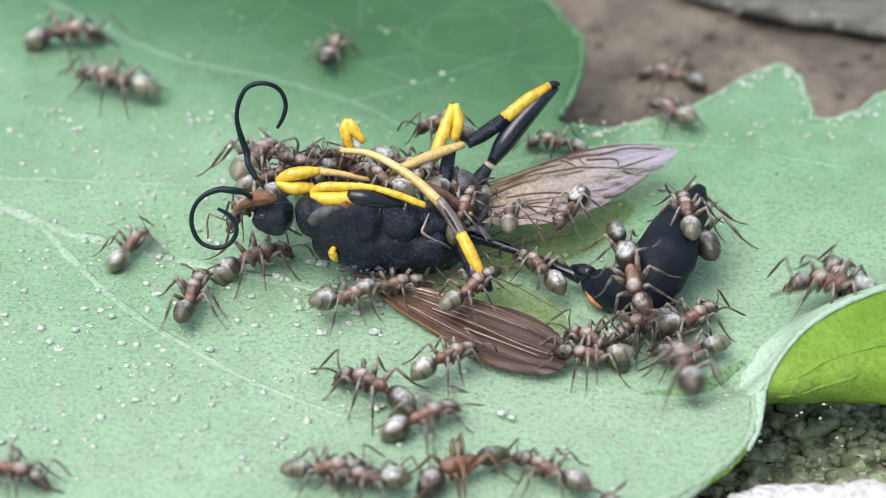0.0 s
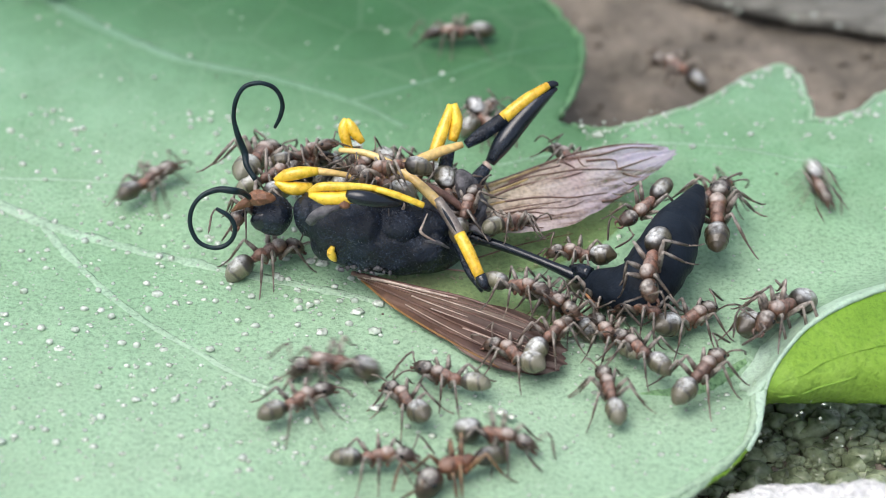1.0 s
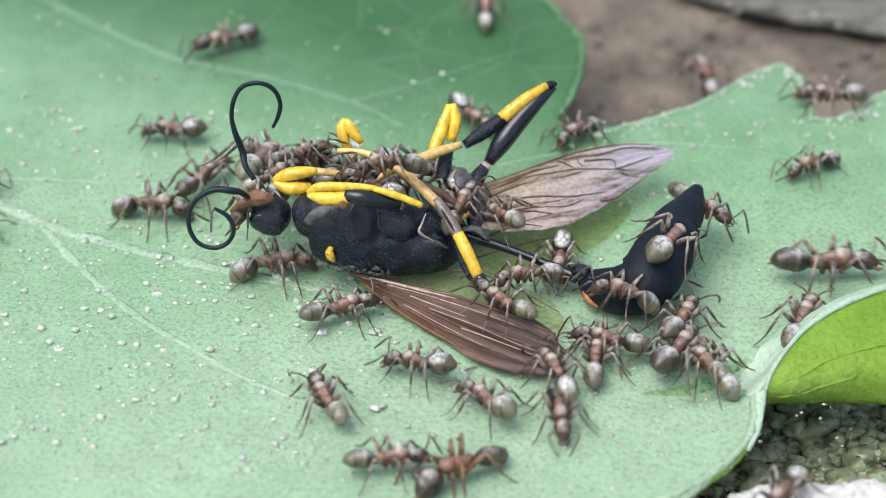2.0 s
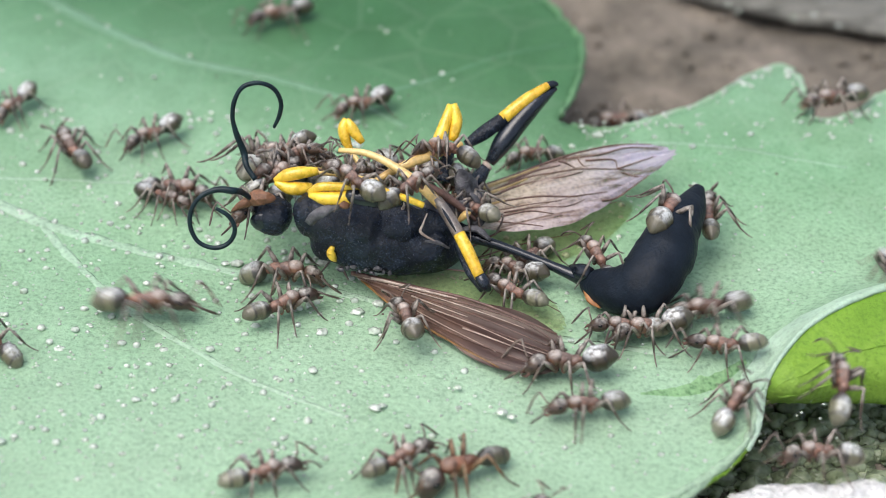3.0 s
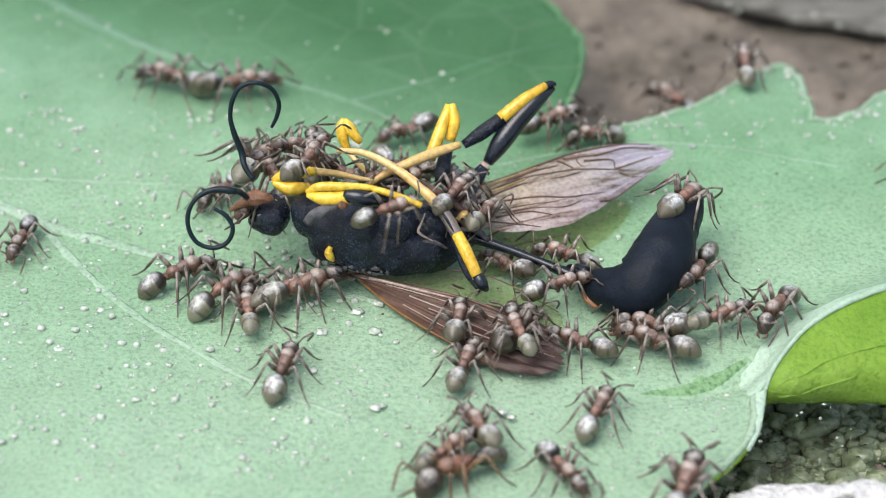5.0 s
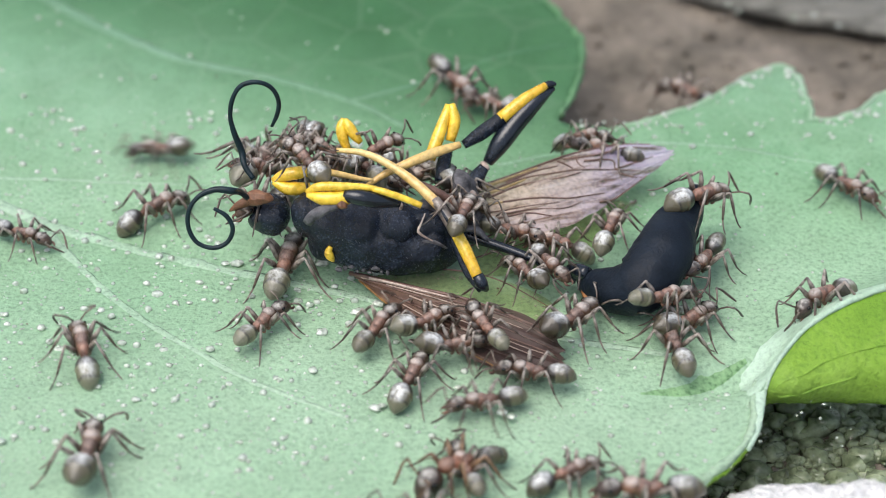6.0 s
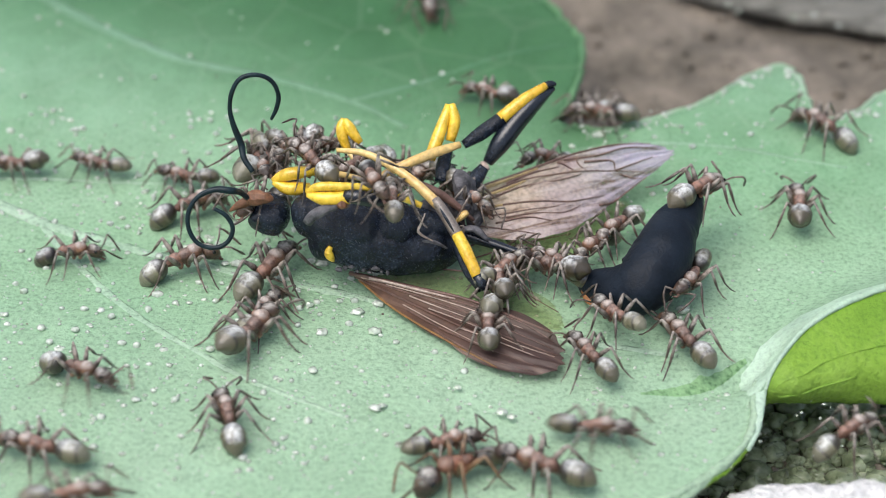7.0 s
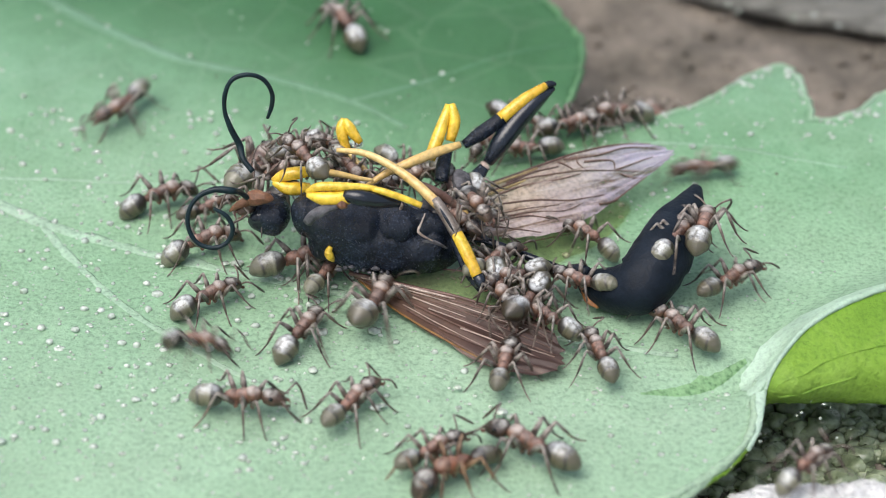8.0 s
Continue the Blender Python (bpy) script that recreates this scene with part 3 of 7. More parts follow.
    return t


# ---------------------------------------------------------------- the dead wasp
def roughen(bm, amp):
    """Pitted, uneven shell."""
    bm.normal_update()
    for v in bm.verts:
        v.co += v.normal * amp * (noise.noise(v.co * 1.5) + 0.6 * noise.noise(v.co * 3.7 + Vector((5, 1, 2))) + 0.25 * noise.noise(v.co * 9.0) - 3.5 * max(0.0, 0.10 - abs(noise.noise(v.co * 0.8 + Vector((9, 4, 7))))))
    return bm


def bristle(hairs, bm, count, seed, low=0.08, high=0.22):
    """Short fine hairs standing on the shell of bm, collected in hairs."""
    rng = random.Random(seed)
    bm.normal_update()
    bm.verts.ensure_lookup_table()
    for _ in range(count):
        v = bm.verts[rng.randrange(len(bm.verts))]
        d = (v.normal + Vector((rng.uniform(-0.5, 0.5), rng.uniform(-0.5, 0.5), rng.uniform(-0.5, 0.5)))).normalized()
        a = d.orthogonal().normalized() * 0.02
        b = d.cross(a)
        base = [hairs.verts.new(v.co + q) for q in (a, b - a * 0.5, -b - a * 0.5)]
        tip = hairs.verts.new(v.co + d * rng.uniform(low, high))
        for i in range(3):
            hairs.faces.new((base[i], base[(i + 1) % 3], tip))
    return bm


def build_wasp():
    w = thing("wasp", (-2.58, -1.78, 0.00), "dead black wasp with yellow legs lying on the leaf", "wasp")
    # thorax
    hairs = bmesh.new()
    bm = bmesh.new()
    tube(bm, [(-6.91, -1.51, 3.81), (-6.15, -1.72, 3.63), (-4.96, -2.05, 3.20), (-3.35, -2.16, 2.50), (-1.74, -2.16, 2.00), (-0.24, -2.05, 1.58), (0.93, -1.72, 1.47)],
         [0.55, 1.2, 1.62, 1.78, 1.64, 1.2, 0.5], n=9, seg=48, flat=0.92, wob=0.05)
    for c, radii, seed, turn in (((-6.42, -2.16, 3.68), (0.75, 0.9, 1.05), 2, 0), ((-4.09, -2.49, 3.32), (1.55, 1.35, 1.3), 7, 0.3), ((-3.89, -2.82, 1.98), (1.75, 1.1, 0.9), 9, 0.12),
                                 ((-1.24, -2.60, 2.13), (1.5, 1.25, 1.05), 5, -0.25), ((0.30, -2.05, 1.92), (0.7, 0.8, 0.72), 15, 0), ((-5.45, -2.49, 2.58), (0.8, 1.0, 1.2), 18, 0.3)):
        blob(bm, c, radii, 5, 0.08, seed, Matrix.Rotation(turn, 3, "Y"))
    thorax = part("thorax", bristle(hairs, roughen(bm, 0.10), 420, 1), M_BLACK, w, "dull black pitted thorax")
    fuse = thorax.modifiers.new("fused", "REMESH")
    fuse.mode, fuse.voxel_size, fuse.use_smooth_shade = "VOXEL", 0.0001, True
    soft = thorax.modifiers.new("softened", "SMOOTH")
    soft.factor, soft.iterations = 0.5, 7
    plate = roughen(blob(bmesh.new(), (-2.10, -2.40, 3.40), (1.2, 1.2, 0.85), 5, 0.08, 12, Matrix.Rotation(0.2, 3, "Y")), 0.04)
    part("thorax_plate", bristle(hairs, plate, 60, 6), M_BLACK, w, "smooth oval rear plate of the thorax")
    part("collar", seg_tube([(-6.18, -0.88, 3.93), (-5.72, -1.72, 3.63), (-5.76, -2.42, 2.87), (-5.89, -2.63, 2.02)], [0.2, 0.34, 0.34, 0.2], seg=10, wob=0.2), M_BLACK, w)
    part("thorax_spot", seg_tube([(-5.20, -3.67, 2.90), (-5.32, -3.71, 2.62), (-5.24, -3.69, 2.31), (-5.10, -3.61, 2.01)], [0.10, 0.19, 0.20, 0.08], n=4, seg=12, wob=0.12), M_YELLOW, w, "yellow crescent spot")
    part("coxa", seg_tube([(-6.23, -4.25, 4.75), (-5.87, -4.31, 5.25), (-5.29, -4.25, 5.50), (-4.77, -4.14, 5.58)], [0.2, 0.26, 0.2, 0.14], seg=12, wob=0.45), M_GREY, w, "dusty grey foreleg base")
    part("coxa_tip", blob(bmesh.new(), (-4.58, -4.14, 5.67), (0.26, 0.2, 0.2), 2, 0.3, 6), M_FACE, w, "orange-brown leg joint")
    part("spur", seg_tube([(-2.13, -2.38, 4.76), (-1.89, -2.49, 4.52), (-1.90, -2.49, 4.25), (-2.08, -2.49, 4.05)], [0.05, 0.09, 0.08, 0.03], seg=8), M_STREAK, w, "pale curved spur")
    rim = random.Random(21)
    for k in range(9):
        u = k / 8
        part("dust_fleck", blob(bmesh.new(), Vector((-4.82, -3.90, 1.82)).lerp(Vector((-2.53, -3.90, 1.49)), u) + Vector((0, 0, rim.uniform(-0.15, 0.2))),
                                (rim.uniform(0.08, 0.24), 0.1, rim.uniform(0.06, 0.14)), 2, 0.6, k), M_GREY, w, "dusty grey fleck")
    # head
    skull = bristle(hairs, roughen(blob(bmesh.new(), (-8.16, -1.72, 3.36), (1.0, 1.1, 0.98), 4, 0.08, 3), 0.05), 70, 9, 0.06, 0.16)
    head = part("head", skull, M_BLACK, w, "black rounded head")
    part("hair", hairs, M_HAIR, w, "short fine grey hairs", smooth=False)
    part("eye", blob(bmesh.new(), (-8.33, -2.37, 3.43), (0.85, 0.35, 0.6), 3, 0.03, 1), M_GLOSS, head, "glossy black compound eye")
    part("mandible", seg_tube([(-9.04, -2.25, 4.60), (-9.60, -2.32, 4.33), (-10.03, -2.32, 4.00)], [0.26, 0.2, 0.05], seg=8), M_FACE, head, "orange-brown mandible")
    part("face_plate", blob(bmesh.new(), (-8.64, -2.37, 4.82), (0.66, 0.38, 0.35), 3, 0.3, 8), M_FACE, head, "orange-brown face plate")
    # antennae
    a1 = [(-8.89, -1.50, 5.25), (-9.30, -1.10, 5.75), (-9.43, -0.64, 6.23), (-9.69, -0.54, 7.12), (-9.85, -0.43, 8.08), (-9.68, -0.32, 9.02), (-9.23, -0.21, 9.67), (-8.49, -0.11, 9.78), (-7.86, 0.00, 9.38), (-7.57, 0.00, 8.61), (-7.69, 0.00, 7.85), (-7.98, 0.00, 7.21)]
    part("antenna", seg_tube(a1, [0.13, 0.14, 0.17, 0.15] + [0.112] * 7 + [0.08], n=6, seg=10, up=(0, 1, 0.2), wob=0.12), M_ANTENNA, w, "curled blue-black antenna", origin=a1[0])
    a2 = [(-9.10, -2.50, 4.90), (-9.45, -2.80, 5.45), (-9.80, -3.26, 5.85), (-10.54, -3.26, 5.92), (-11.29, -3.48, 5.68), (-11.74, -3.70, 5.07), (-11.82, -3.92, 4.25), (-11.46, -4.14, 3.52), (-10.69, -4.25, 3.27), (-10.02, -4.14, 3.52), (-9.73, -4.03, 4.20), (-9.99, -3.92, 4.86), (-10.58, -3.81, 5.24)]
    part("antenna", seg_tube(a2, [0.13, 0.14, 0.17, 0.15] + [0.112] * 8 + [0.08], n=6, seg=10, up=(0, 1, 0.2), wob=0.12), M_ANTENNA, w, "curled blue-black antenna", origin=a2[0])
    # petiole and abdomen
    part("petiole", seg_tube([(0.85, -1.48, 2.04), (1.80, -1.81, 1.94), (3.42, -2.32, 1.65), (5.04, -2.95, 1.31), (6.51, -3.58, 0.97)], [0.42, 0.27, 0.21, 0.22, 0.33], n=4, seg=14), M_GLOSS, w, "thin glossy black waist")
    ab = [(6.63, -3.21, 0.77), (7.32, -3.92, 0.82), (8.45, -4.70, 1.12), (9.50, -4.85, 1.66), (10.50, -3.64, 2.40), (11.10, -2.06, 2.62), (11.91, -0.54, 2.83), (12.46, 0.85, 3.04)]
    shell = tube(bmesh.new(), ab, [0.22, 0.84, 1.20, 1.47, 1.45, 1.22, 0.84, 0.32], n=10, seg=36, flat=0.96, wob=0.04)
    shell.verts.ensure_lookup_table()
    course = spline(ab, 10)
    for i, c in enumerate(course):          # each plate ends in a low step
        k = 1 - 0.035 * ((i % 13) / 13) + 0.02
        for v in shell.verts[i * 36:(i + 1) * 36]:
            v.co = c + (v.co - c) * k
    part("abdomen", shell, M_ABDOMEN, w, "curved pointed black abdomen")
    part("abdomen_spot", seg_tube([(6.74, -4.25, 0.84), (7.02, -4.80, 0.66), (7.46, -5.20, 0.44)], [0.08, 0.24, 0.10], n=5, seg=12, flat=0.6, wob=0.3), M_ORANGE, w, "orange spot")
    part("petiole_end", seg_tube([(6.1, -3.05, 1.12), (6.6, -3.5, 1.25), (7.0, -3.9, 1.5)], [0.22, 0.44, 0.3], n=4, seg=14, wob=0.05), M_GLOSS, w, "glossy swollen end of the waist")

    # legs: yellow and black segments
    def leg(*segs):
        lg = None
        for name, pts, radii, m in segs:
            bm = seg_tube(pts, radii, n=4, seg=12)
            if lg is None:
                lg = part(name, bm, m, w, origin=pts[0])
            else:
                part(name, bm, m, lg, origin=pts[0])

    leg(("tibia", [(-8.02, -1.02, 4.85), (-7.48, -0.97, 5.11), (-6.83, -0.97, 5.27), (-5.97, -0.86, 5.29)], [0.14, 0.30, 0.31, 0.20], M_YELLOW),
        ("femur", [(-7.99, -1.07, 4.82), (-7.43, -1.24, 4.60), (-6.84, -1.24, 4.54), (-6.25, -1.07, 4.52)], [0.14, 0.30, 0.33, 0.20], M_YELLOW),
        ("tarsus", [(-6.02, -0.80, 5.25), (-4.96, -0.75, 5.06), (-3.89, -0.64, 4.71), (-3.25, -0.54, 4.54)], [0.19, 0.16, 0.12, 0.07], M_TAN))
    leg(("femur", [(-1.95, -3.48, 5.36), (-2.86, -3.81, 5.69), (-3.77, -3.92, 5.94), (-4.45, -3.75, 5.95)], [0.24, 0.36, 0.38, 0.3], M_GLOSS),
        ("femur_end", [(-6.22, -3.59, 5.89), (-5.56, -3.81, 5.83), (-4.83, -3.81, 5.80), (-4.20, -3.70, 5.85)], [0.14, 0.32, 0.37, 0.34], M_YELLOW),
        ("tibia", [(-6.23, -3.48, 5.94), (-5.71, -3.59, 6.31), (-4.82, -3.59, 6.34), (-3.77, -3.59, 6.31), (-3.04, -3.64, 6.25)], [0.13, 0.21, 0.21, 0.17, 0.14], M_YELLOW),
        ("tarsus", [(-3.14, -3.64, 6.25), (-2.46, -3.81, 6.12), (-1.68, -3.92, 5.87), (-0.90, -4.03, 5.56)], [0.15, 0.17, 0.16, 0.15], M_YELLOW))
    leg(("femur", [(-4.75, 3.05, 5.69), (-4.86, 2.84, 5.29), (-4.76, 2.53, 4.77), (-4.48, 2.22, 4.25)], [0.13, 0.28, 0.26, 0.13], M_YELLOW),
        ("trochanter", [(-4.54, 2.22, 4.32), (-4.09, 1.70, 4.01), (-3.55, 1.27, 3.70)], [0.13, 0.14, 0.12], M_TAN),
        ("tibia", [(-4.69, 2.95, 5.72), (-4.49, 2.74, 5.44), (-4.25, 2.53, 5.10), (-3.92, 2.32, 4.75)], [0.12, 0.25, 0.26, 0.15], M_YELLOW))
    leg(("femur", [(-5.00, 0.72, 5.42), (-3.63, 0.27, 5.53), (-2.27, -0.60, 5.34), (-1.05, -1.47, 4.84), (-0.05, -2.30, 4.24)], [0.12, 0.17, 0.21, 0.25, 0.27], M_TAN),
        ("knee", [(-0.30, -2.05, 4.50), (0.29, -2.73, 3.93), (0.88, -3.51, 3.24)], [0.25, 0.29, 0.29], M_BROWN),
        ("knee_stripe", [(-0.20, -2.33, 4.52), (0.27, -2.96, 4.02), (0.80, -3.66, 3.40)], [0.03, 0.09, 0.03], M_BLACK),
        ("tibia", [(0.75, -3.35, 3.43), (1.22, -4.05, 2.81), (1.75, -4.94, 2.02)], [0.29, 0.31, 0.26], M_YELLOW),
        ("tibia_tip", [(1.73, -4.87, 2.10), (1.94, -5.15, 1.81), (2.18, -5.18, 1.47)], [0.28, 0.3, 0.12], M_GLOSS),
        ("tarsus", [(1.92, -5.06, 1.44), (1.28, -4.29, 1.80), (0.91, -3.53, 2.29), (0.59, -2.77, 2.79)], [0.22, 0.2, 0.2, 0.2], M_BLACK))
    leg(("femur", [(-3.64, -0.47, 4.07), (-2.69, -0.04, 4.55), (-1.47, 0.42, 4.90), (-0.25, 1.00, 5.09), (0.93, 1.51, 5.20)], [0.12, 0.18, 0.24, 0.25, 0.17], M_TAN))
    leg(("coxa", [(0.03, 0.73, 3.54), (0.11, 1.32, 4.04), (0.30, 2.00, 4.67)], [0.34, 0.36, 0.3], M_BLACK),
        ("femur", [(-0.55, 1.29, 4.49), (-0.11, 2.15, 5.30), (0.39, 3.21, 6.37)], [0.28, 0.32, 0.19], M_YELLOW),
        ("tibia", [(0.50, 3.24, 6.42), (0.66, 2.73, 5.74), (0.44, 2.14, 4.97)], [0.19, 0.3, 0.24], M_YELLOW))
    leg(("coxa", [(2.12, 1.89, 3.62), (1.69, 1.38, 3.22), (1.41, 0.96, 2.84)], [0.27, 0.40, 0.32], M_BLACK),
        ("trochanter", [(2.24, 1.97, 3.72), (2.16, 1.91, 3.67), (2.08, 1.86, 3.60)], [0.22, 0.30, 0.24], M_STREAK),
        ("femur", [(5.56, 4.60, 6.46), (4.61, 3.98, 6.00), (3.69, 3.26, 5.32), (2.91, 2.53, 4.58), (2.28, 2.01, 3.76)], [0.12, 0.40, 0.50, 0.49, 0.26], M_GLOSS),
        ("tibia", [(2.90, 3.16, 5.58), (4.05, 3.88, 6.20), (5.16, 4.49, 6.69)], [0.33, 0.32, 0.19], M_YELLOW),
        ("tibia_base", [(1.11, 2.32, 4.62), (1.97, 2.74, 5.03), (3.01, 3.21, 5.61)], [0.22, 0.37, 0.34], M_BLACK),
        ("knee", [(5.11, 4.49, 6.66), (5.44, 4.60, 6.69), (5.66, 4.60, 6.65)], [0.19, 0.17, 0.08], M_GLOSS))

    # bases of wings and hind legs, where thorax and waist meet
    root = part("wing_base", seg_tube([(0.78, 0.50, 4.45), (0.86, 0.45, 4.20), (1.04, 0.30, 3.75), (1.32, 0.00, 2.95), (1.62, -0.40, 2.29), (1.48, -1.00, 1.75)], [0.05, 0.30, 0.48, 0.56, 0.46, 0.2], n=6, seg=20, wob=0.5), M_GREY, w, "dusty blackish knobbly wing base")
    part("hinge", seg_tube([(0.65, -1.50, 2.73), (1.03, -1.50, 3.13), (1.30, -1.50, 3.33)], [0.10, 0.24, 0.12], n=4, seg=12, flat=0.7, wob=0.4), M_TAN, root, "pale tan wing hinge")
    part("hinge", seg_tube([(1.30, -0.45, 3.70), (1.62, -0.50, 3.30), (1.72, -0.75, 2.85)], [0.10, 0.20, 0.10], n=4, seg=12, flat=0.7, wob=0.4), M_GREY, root, "grey wing hinge")
    part("propodeum", roughen(seg_tube([(-2.26, -2.40, 3.16), (-1.05, -2.10, 2.95), (0.16, -1.80, 2.43), (1.20, -1.50, 1.95)], [0.5, 0.85, 0.74, 0.42], n=8, seg=32, wob=0.12), 0.06), M_BLACK, w, "black rear slope of the thorax")
    part("coxa", roughen(seg_tube([(-1.32, -1.60, 3.44), (-0.52, -1.20, 3.25), (0.44, -0.80, 2.96), (1.39, -0.50, 3.04)], [0.36, 0.50, 0.48, 0.3], n=6, seg=20, wob=0.3), 0.05), M_GREY, w, "dusty blackish hind leg base")
    part("trochanter", seg_tube([(-1.24, -0.90, 4.70), (-0.43, -1.00, 4.31), (0.43, -1.10, 3.74), (1.58, -1.40, 2.79)], [0.12, 0.21, 0.19, 0.09], n=5, seg=12, wob=0.25), M_WINGVEIN, w, "reddish-brown leg joint")
    part("tarsus", seg_tube([(-0.74, -3.40, 4.65), (-0.95, -3.70, 4.21), (-1.06, -3.90, 3.97), (-0.74, -3.90, 3.64), (-0.37, -3.80, 3.33)], [0.03, 0.05, 0.065, 0.055, 0.03], n=4, seg=8, wob=0.3), M_STREAK, w, "pale grey folded foot")
    part("tarsus", seg_tube([(-0.85, -3.80, 3.33), (-0.24, -3.70, 3.16), (0.29, -3.50, 2.67)], [0.06, 0.09, 0.05], n=4, seg=8, wob=0.3), M_GREY, w, "grey folded foot")
    part("wing_scale", seg_tube([(0.76, -1.90, 2.55), (1.57, -1.90, 2.65), (2.28, -2.20, 2.20)], [0.14, 0.24, 0.10], n=5, seg=12, flat=0.6, wob=0.4), M_GREY, w, "dusty grey scale over the waist")

    # wings
    def wing(name, lead, trail, material, pleat, freq, veins, label, seed=1.0):
        A, B = spline(lead, 8), spline(trail, 8)
        bm = bmesh.new()
        n, rows = 72, []
        top = len(A) - 1
        for i in range(len(A)):
            row = []
            for k in range(n + 1):
                t = k / n
                u = i * (1 - 0.09 * abs(2 * t - 1) ** 3 - 0.035 * noise.noise(Vector((t * 9, 1, seed))) - 0.03)
                j = min(int(u), top - 1)
                a, b = A[j].lerp(A[j + 1], u - j), B[j].lerp(B[j + 1], u - j)
                p = a.lerp(b + (a - b) * 0.07 * max(0, noise.noise(Vector((i * 0.28, 3, seed)))), t)
                p.z += pleat * math.sin(t * freq + 2.6 * noise.noise(Vector((i * 0.05, t * 4, seed)))) * min(1, 0.25 + i / len(A)) + 0.08 * noise.noise(p * 0.6)
                row.append(bm.verts.new(p))
            rows.append(row)
        for a, b in zip(rows, rows[1:]):
            for k in range(n):
                bm.faces.new((a[k], b[k], b[k + 1], a[k + 1]))
        spots = [[v.co.copy() for v in row] for row in rows]
        wg = part(name, bm, material, w, label)
        last = len(spots) - 1
        for course, r, *other in veins:
            pts = []
            for u, t in course:
                i, k = u * last, t * n
                pts.append(spots[int(round(i))][int(round(k))] + Vector((0, -0.02, 0.03)))
            part("vein", seg_tube(pts, [r * (1.5 - 0.9 * q / (len(pts) - 1)) for q in range(len(pts))], n=5, seg=6), other[0] if other else M_WINGVEIN, wg)
        return wg

    wing("hind_wing", [(1.15, -1.11, 0.87), (3.23, 0.52, 0.96), (5.49, 1.46, 0.96), (7.78, 2.46, 0.87), (9.50, 3.51, 0.67)],
         [(1.42, -2.60, 0.19), (3.60, -2.20, 0.22), (5.95, -1.25, 0.22), (8.25, 0.65, 0.22), (9.85, 3.10, 0.38)], M_WING_HIND, 0.05, 12,
         [([(0, 0.02), (0.3, 0.02), (0.6, 0.02), (1, 0.05)], 0.04), ([(0.02, 0.4), (0.3, 0.45), (0.6, 0.5)], 0.03)],
         "clear yellowish-green hind wing under the smoky wing")
    wing("wing", [(1.63, 2.43, 1.97), (4.38, 3.26, 2.65), (7.23, 4.29, 2.96), (9.85, 5.21, 2.74), (11.97, 5.10, 2.47)],
         [(1.80, -0.97, 1.99), (4.26, -1.07, 1.89), (6.80, 0.21, 1.69), (9.16, 2.53, 1.74), (12.02, 4.90, 2.33)], M_WING_REAR, 0.05, 30,
         [([(0, 0.03), (0.15, 0.04), (0.31, 0.025), (0.44, 0.02), (0.56, 0.0), (0.72, 0.0), (0.94, 0.0)], 0.055),
          ([(0.44, 0.05), (0.59, 0.11), (0.75, 0.10), (0.94, 0.12)], 0.04),
          ([(0.03, 0.22), (0.22, 0.14), (0.37, 0.20), (0.5, 0.28), (0.69, 0.45), (0.87, 0.77)], 0.036),
          ([(0.41, 0.05), (0.44, 0.12), (0.47, 0.22)], 0.045), ([(0.5, 0.07), (0.5, 0.15), (0.53, 0.3)], 0.035), ([(0.53, 0.15), (0.65, 0.25), (0.69, 0.43)], 0.04),
          ([(0.72, 0.53), (0.81, 0.75), (0.9, 0.92)], 0.035), ([(0.69, 0.43), (0.81, 0.45), (0.9, 0.4)], 0.03),
          ([(0.06, 0.32), (0.22, 0.24), (0.4, 0.3), (0.5, 0.3)], 0.04), ([(0.06, 0.45), (0.28, 0.5), (0.44, 0.62), (0.53, 0.68), (0.66, 0.78)], 0.036),
          ([(0.12, 0.67), (0.28, 0.67), (0.44, 0.75), (0.53, 0.73)], 0.03), ([(0.09, 0.75), (0.25, 0.7), (0.37, 0.8)], 0.04),
          ([(0, 0.10), (0.08, 0.09), (0.19, 0.075), (0.31, 0.06)], 0.085, M_AMBER), ([(0, 0.28), (0.06, 0.24), (0.16, 0.19), (0.25, 0.17)], 0.075, M_AMBER), ([(0, 0.5), (0.09, 0.46), (0.19, 0.44)], 0.06, M_AMBER),
          ([(0, 0.80), (0.12, 0.84), (0.25, 0.9), (0.34, 0.96)], 0.035), ([(0, 0.62), (0.12, 0.6), (0.25, 0.58), (0.4, 0.66)], 0.03),
          ([(0.16, 0.12), (0.28, 0.10), (0.4, 0.12)], 0.05), ([(0.66, 0.9), (0.78, 1.0), (0.87, 1.0), (0.97, 1.0)], 0.045)],
         "smoky brown wing with violet sheen and dark veins")
    wing("hind_wing", [(-2.56, -2.74, 0.87), (0.16, -2.64, 0.87), (2.60, -3.32, 0.77), (4.72, -4.60, 0.67), (6.00, -6.16, 0.48)],
         [(-3.37, -2.89, 0.58), (-1.19, -3.85, 0.67), (1.50, -4.94, 0.67), (3.75, -6.02, 0.58), (5.78, -7.59, 0.48)], M_WING_HIND, 0.05, 10,
         [([(0, 0.05), (0.3, 0.05), (0.6, 0.05), (1, 0.1)], 0.035)], "clear olive hind wing between body and folded wing", 4.0)
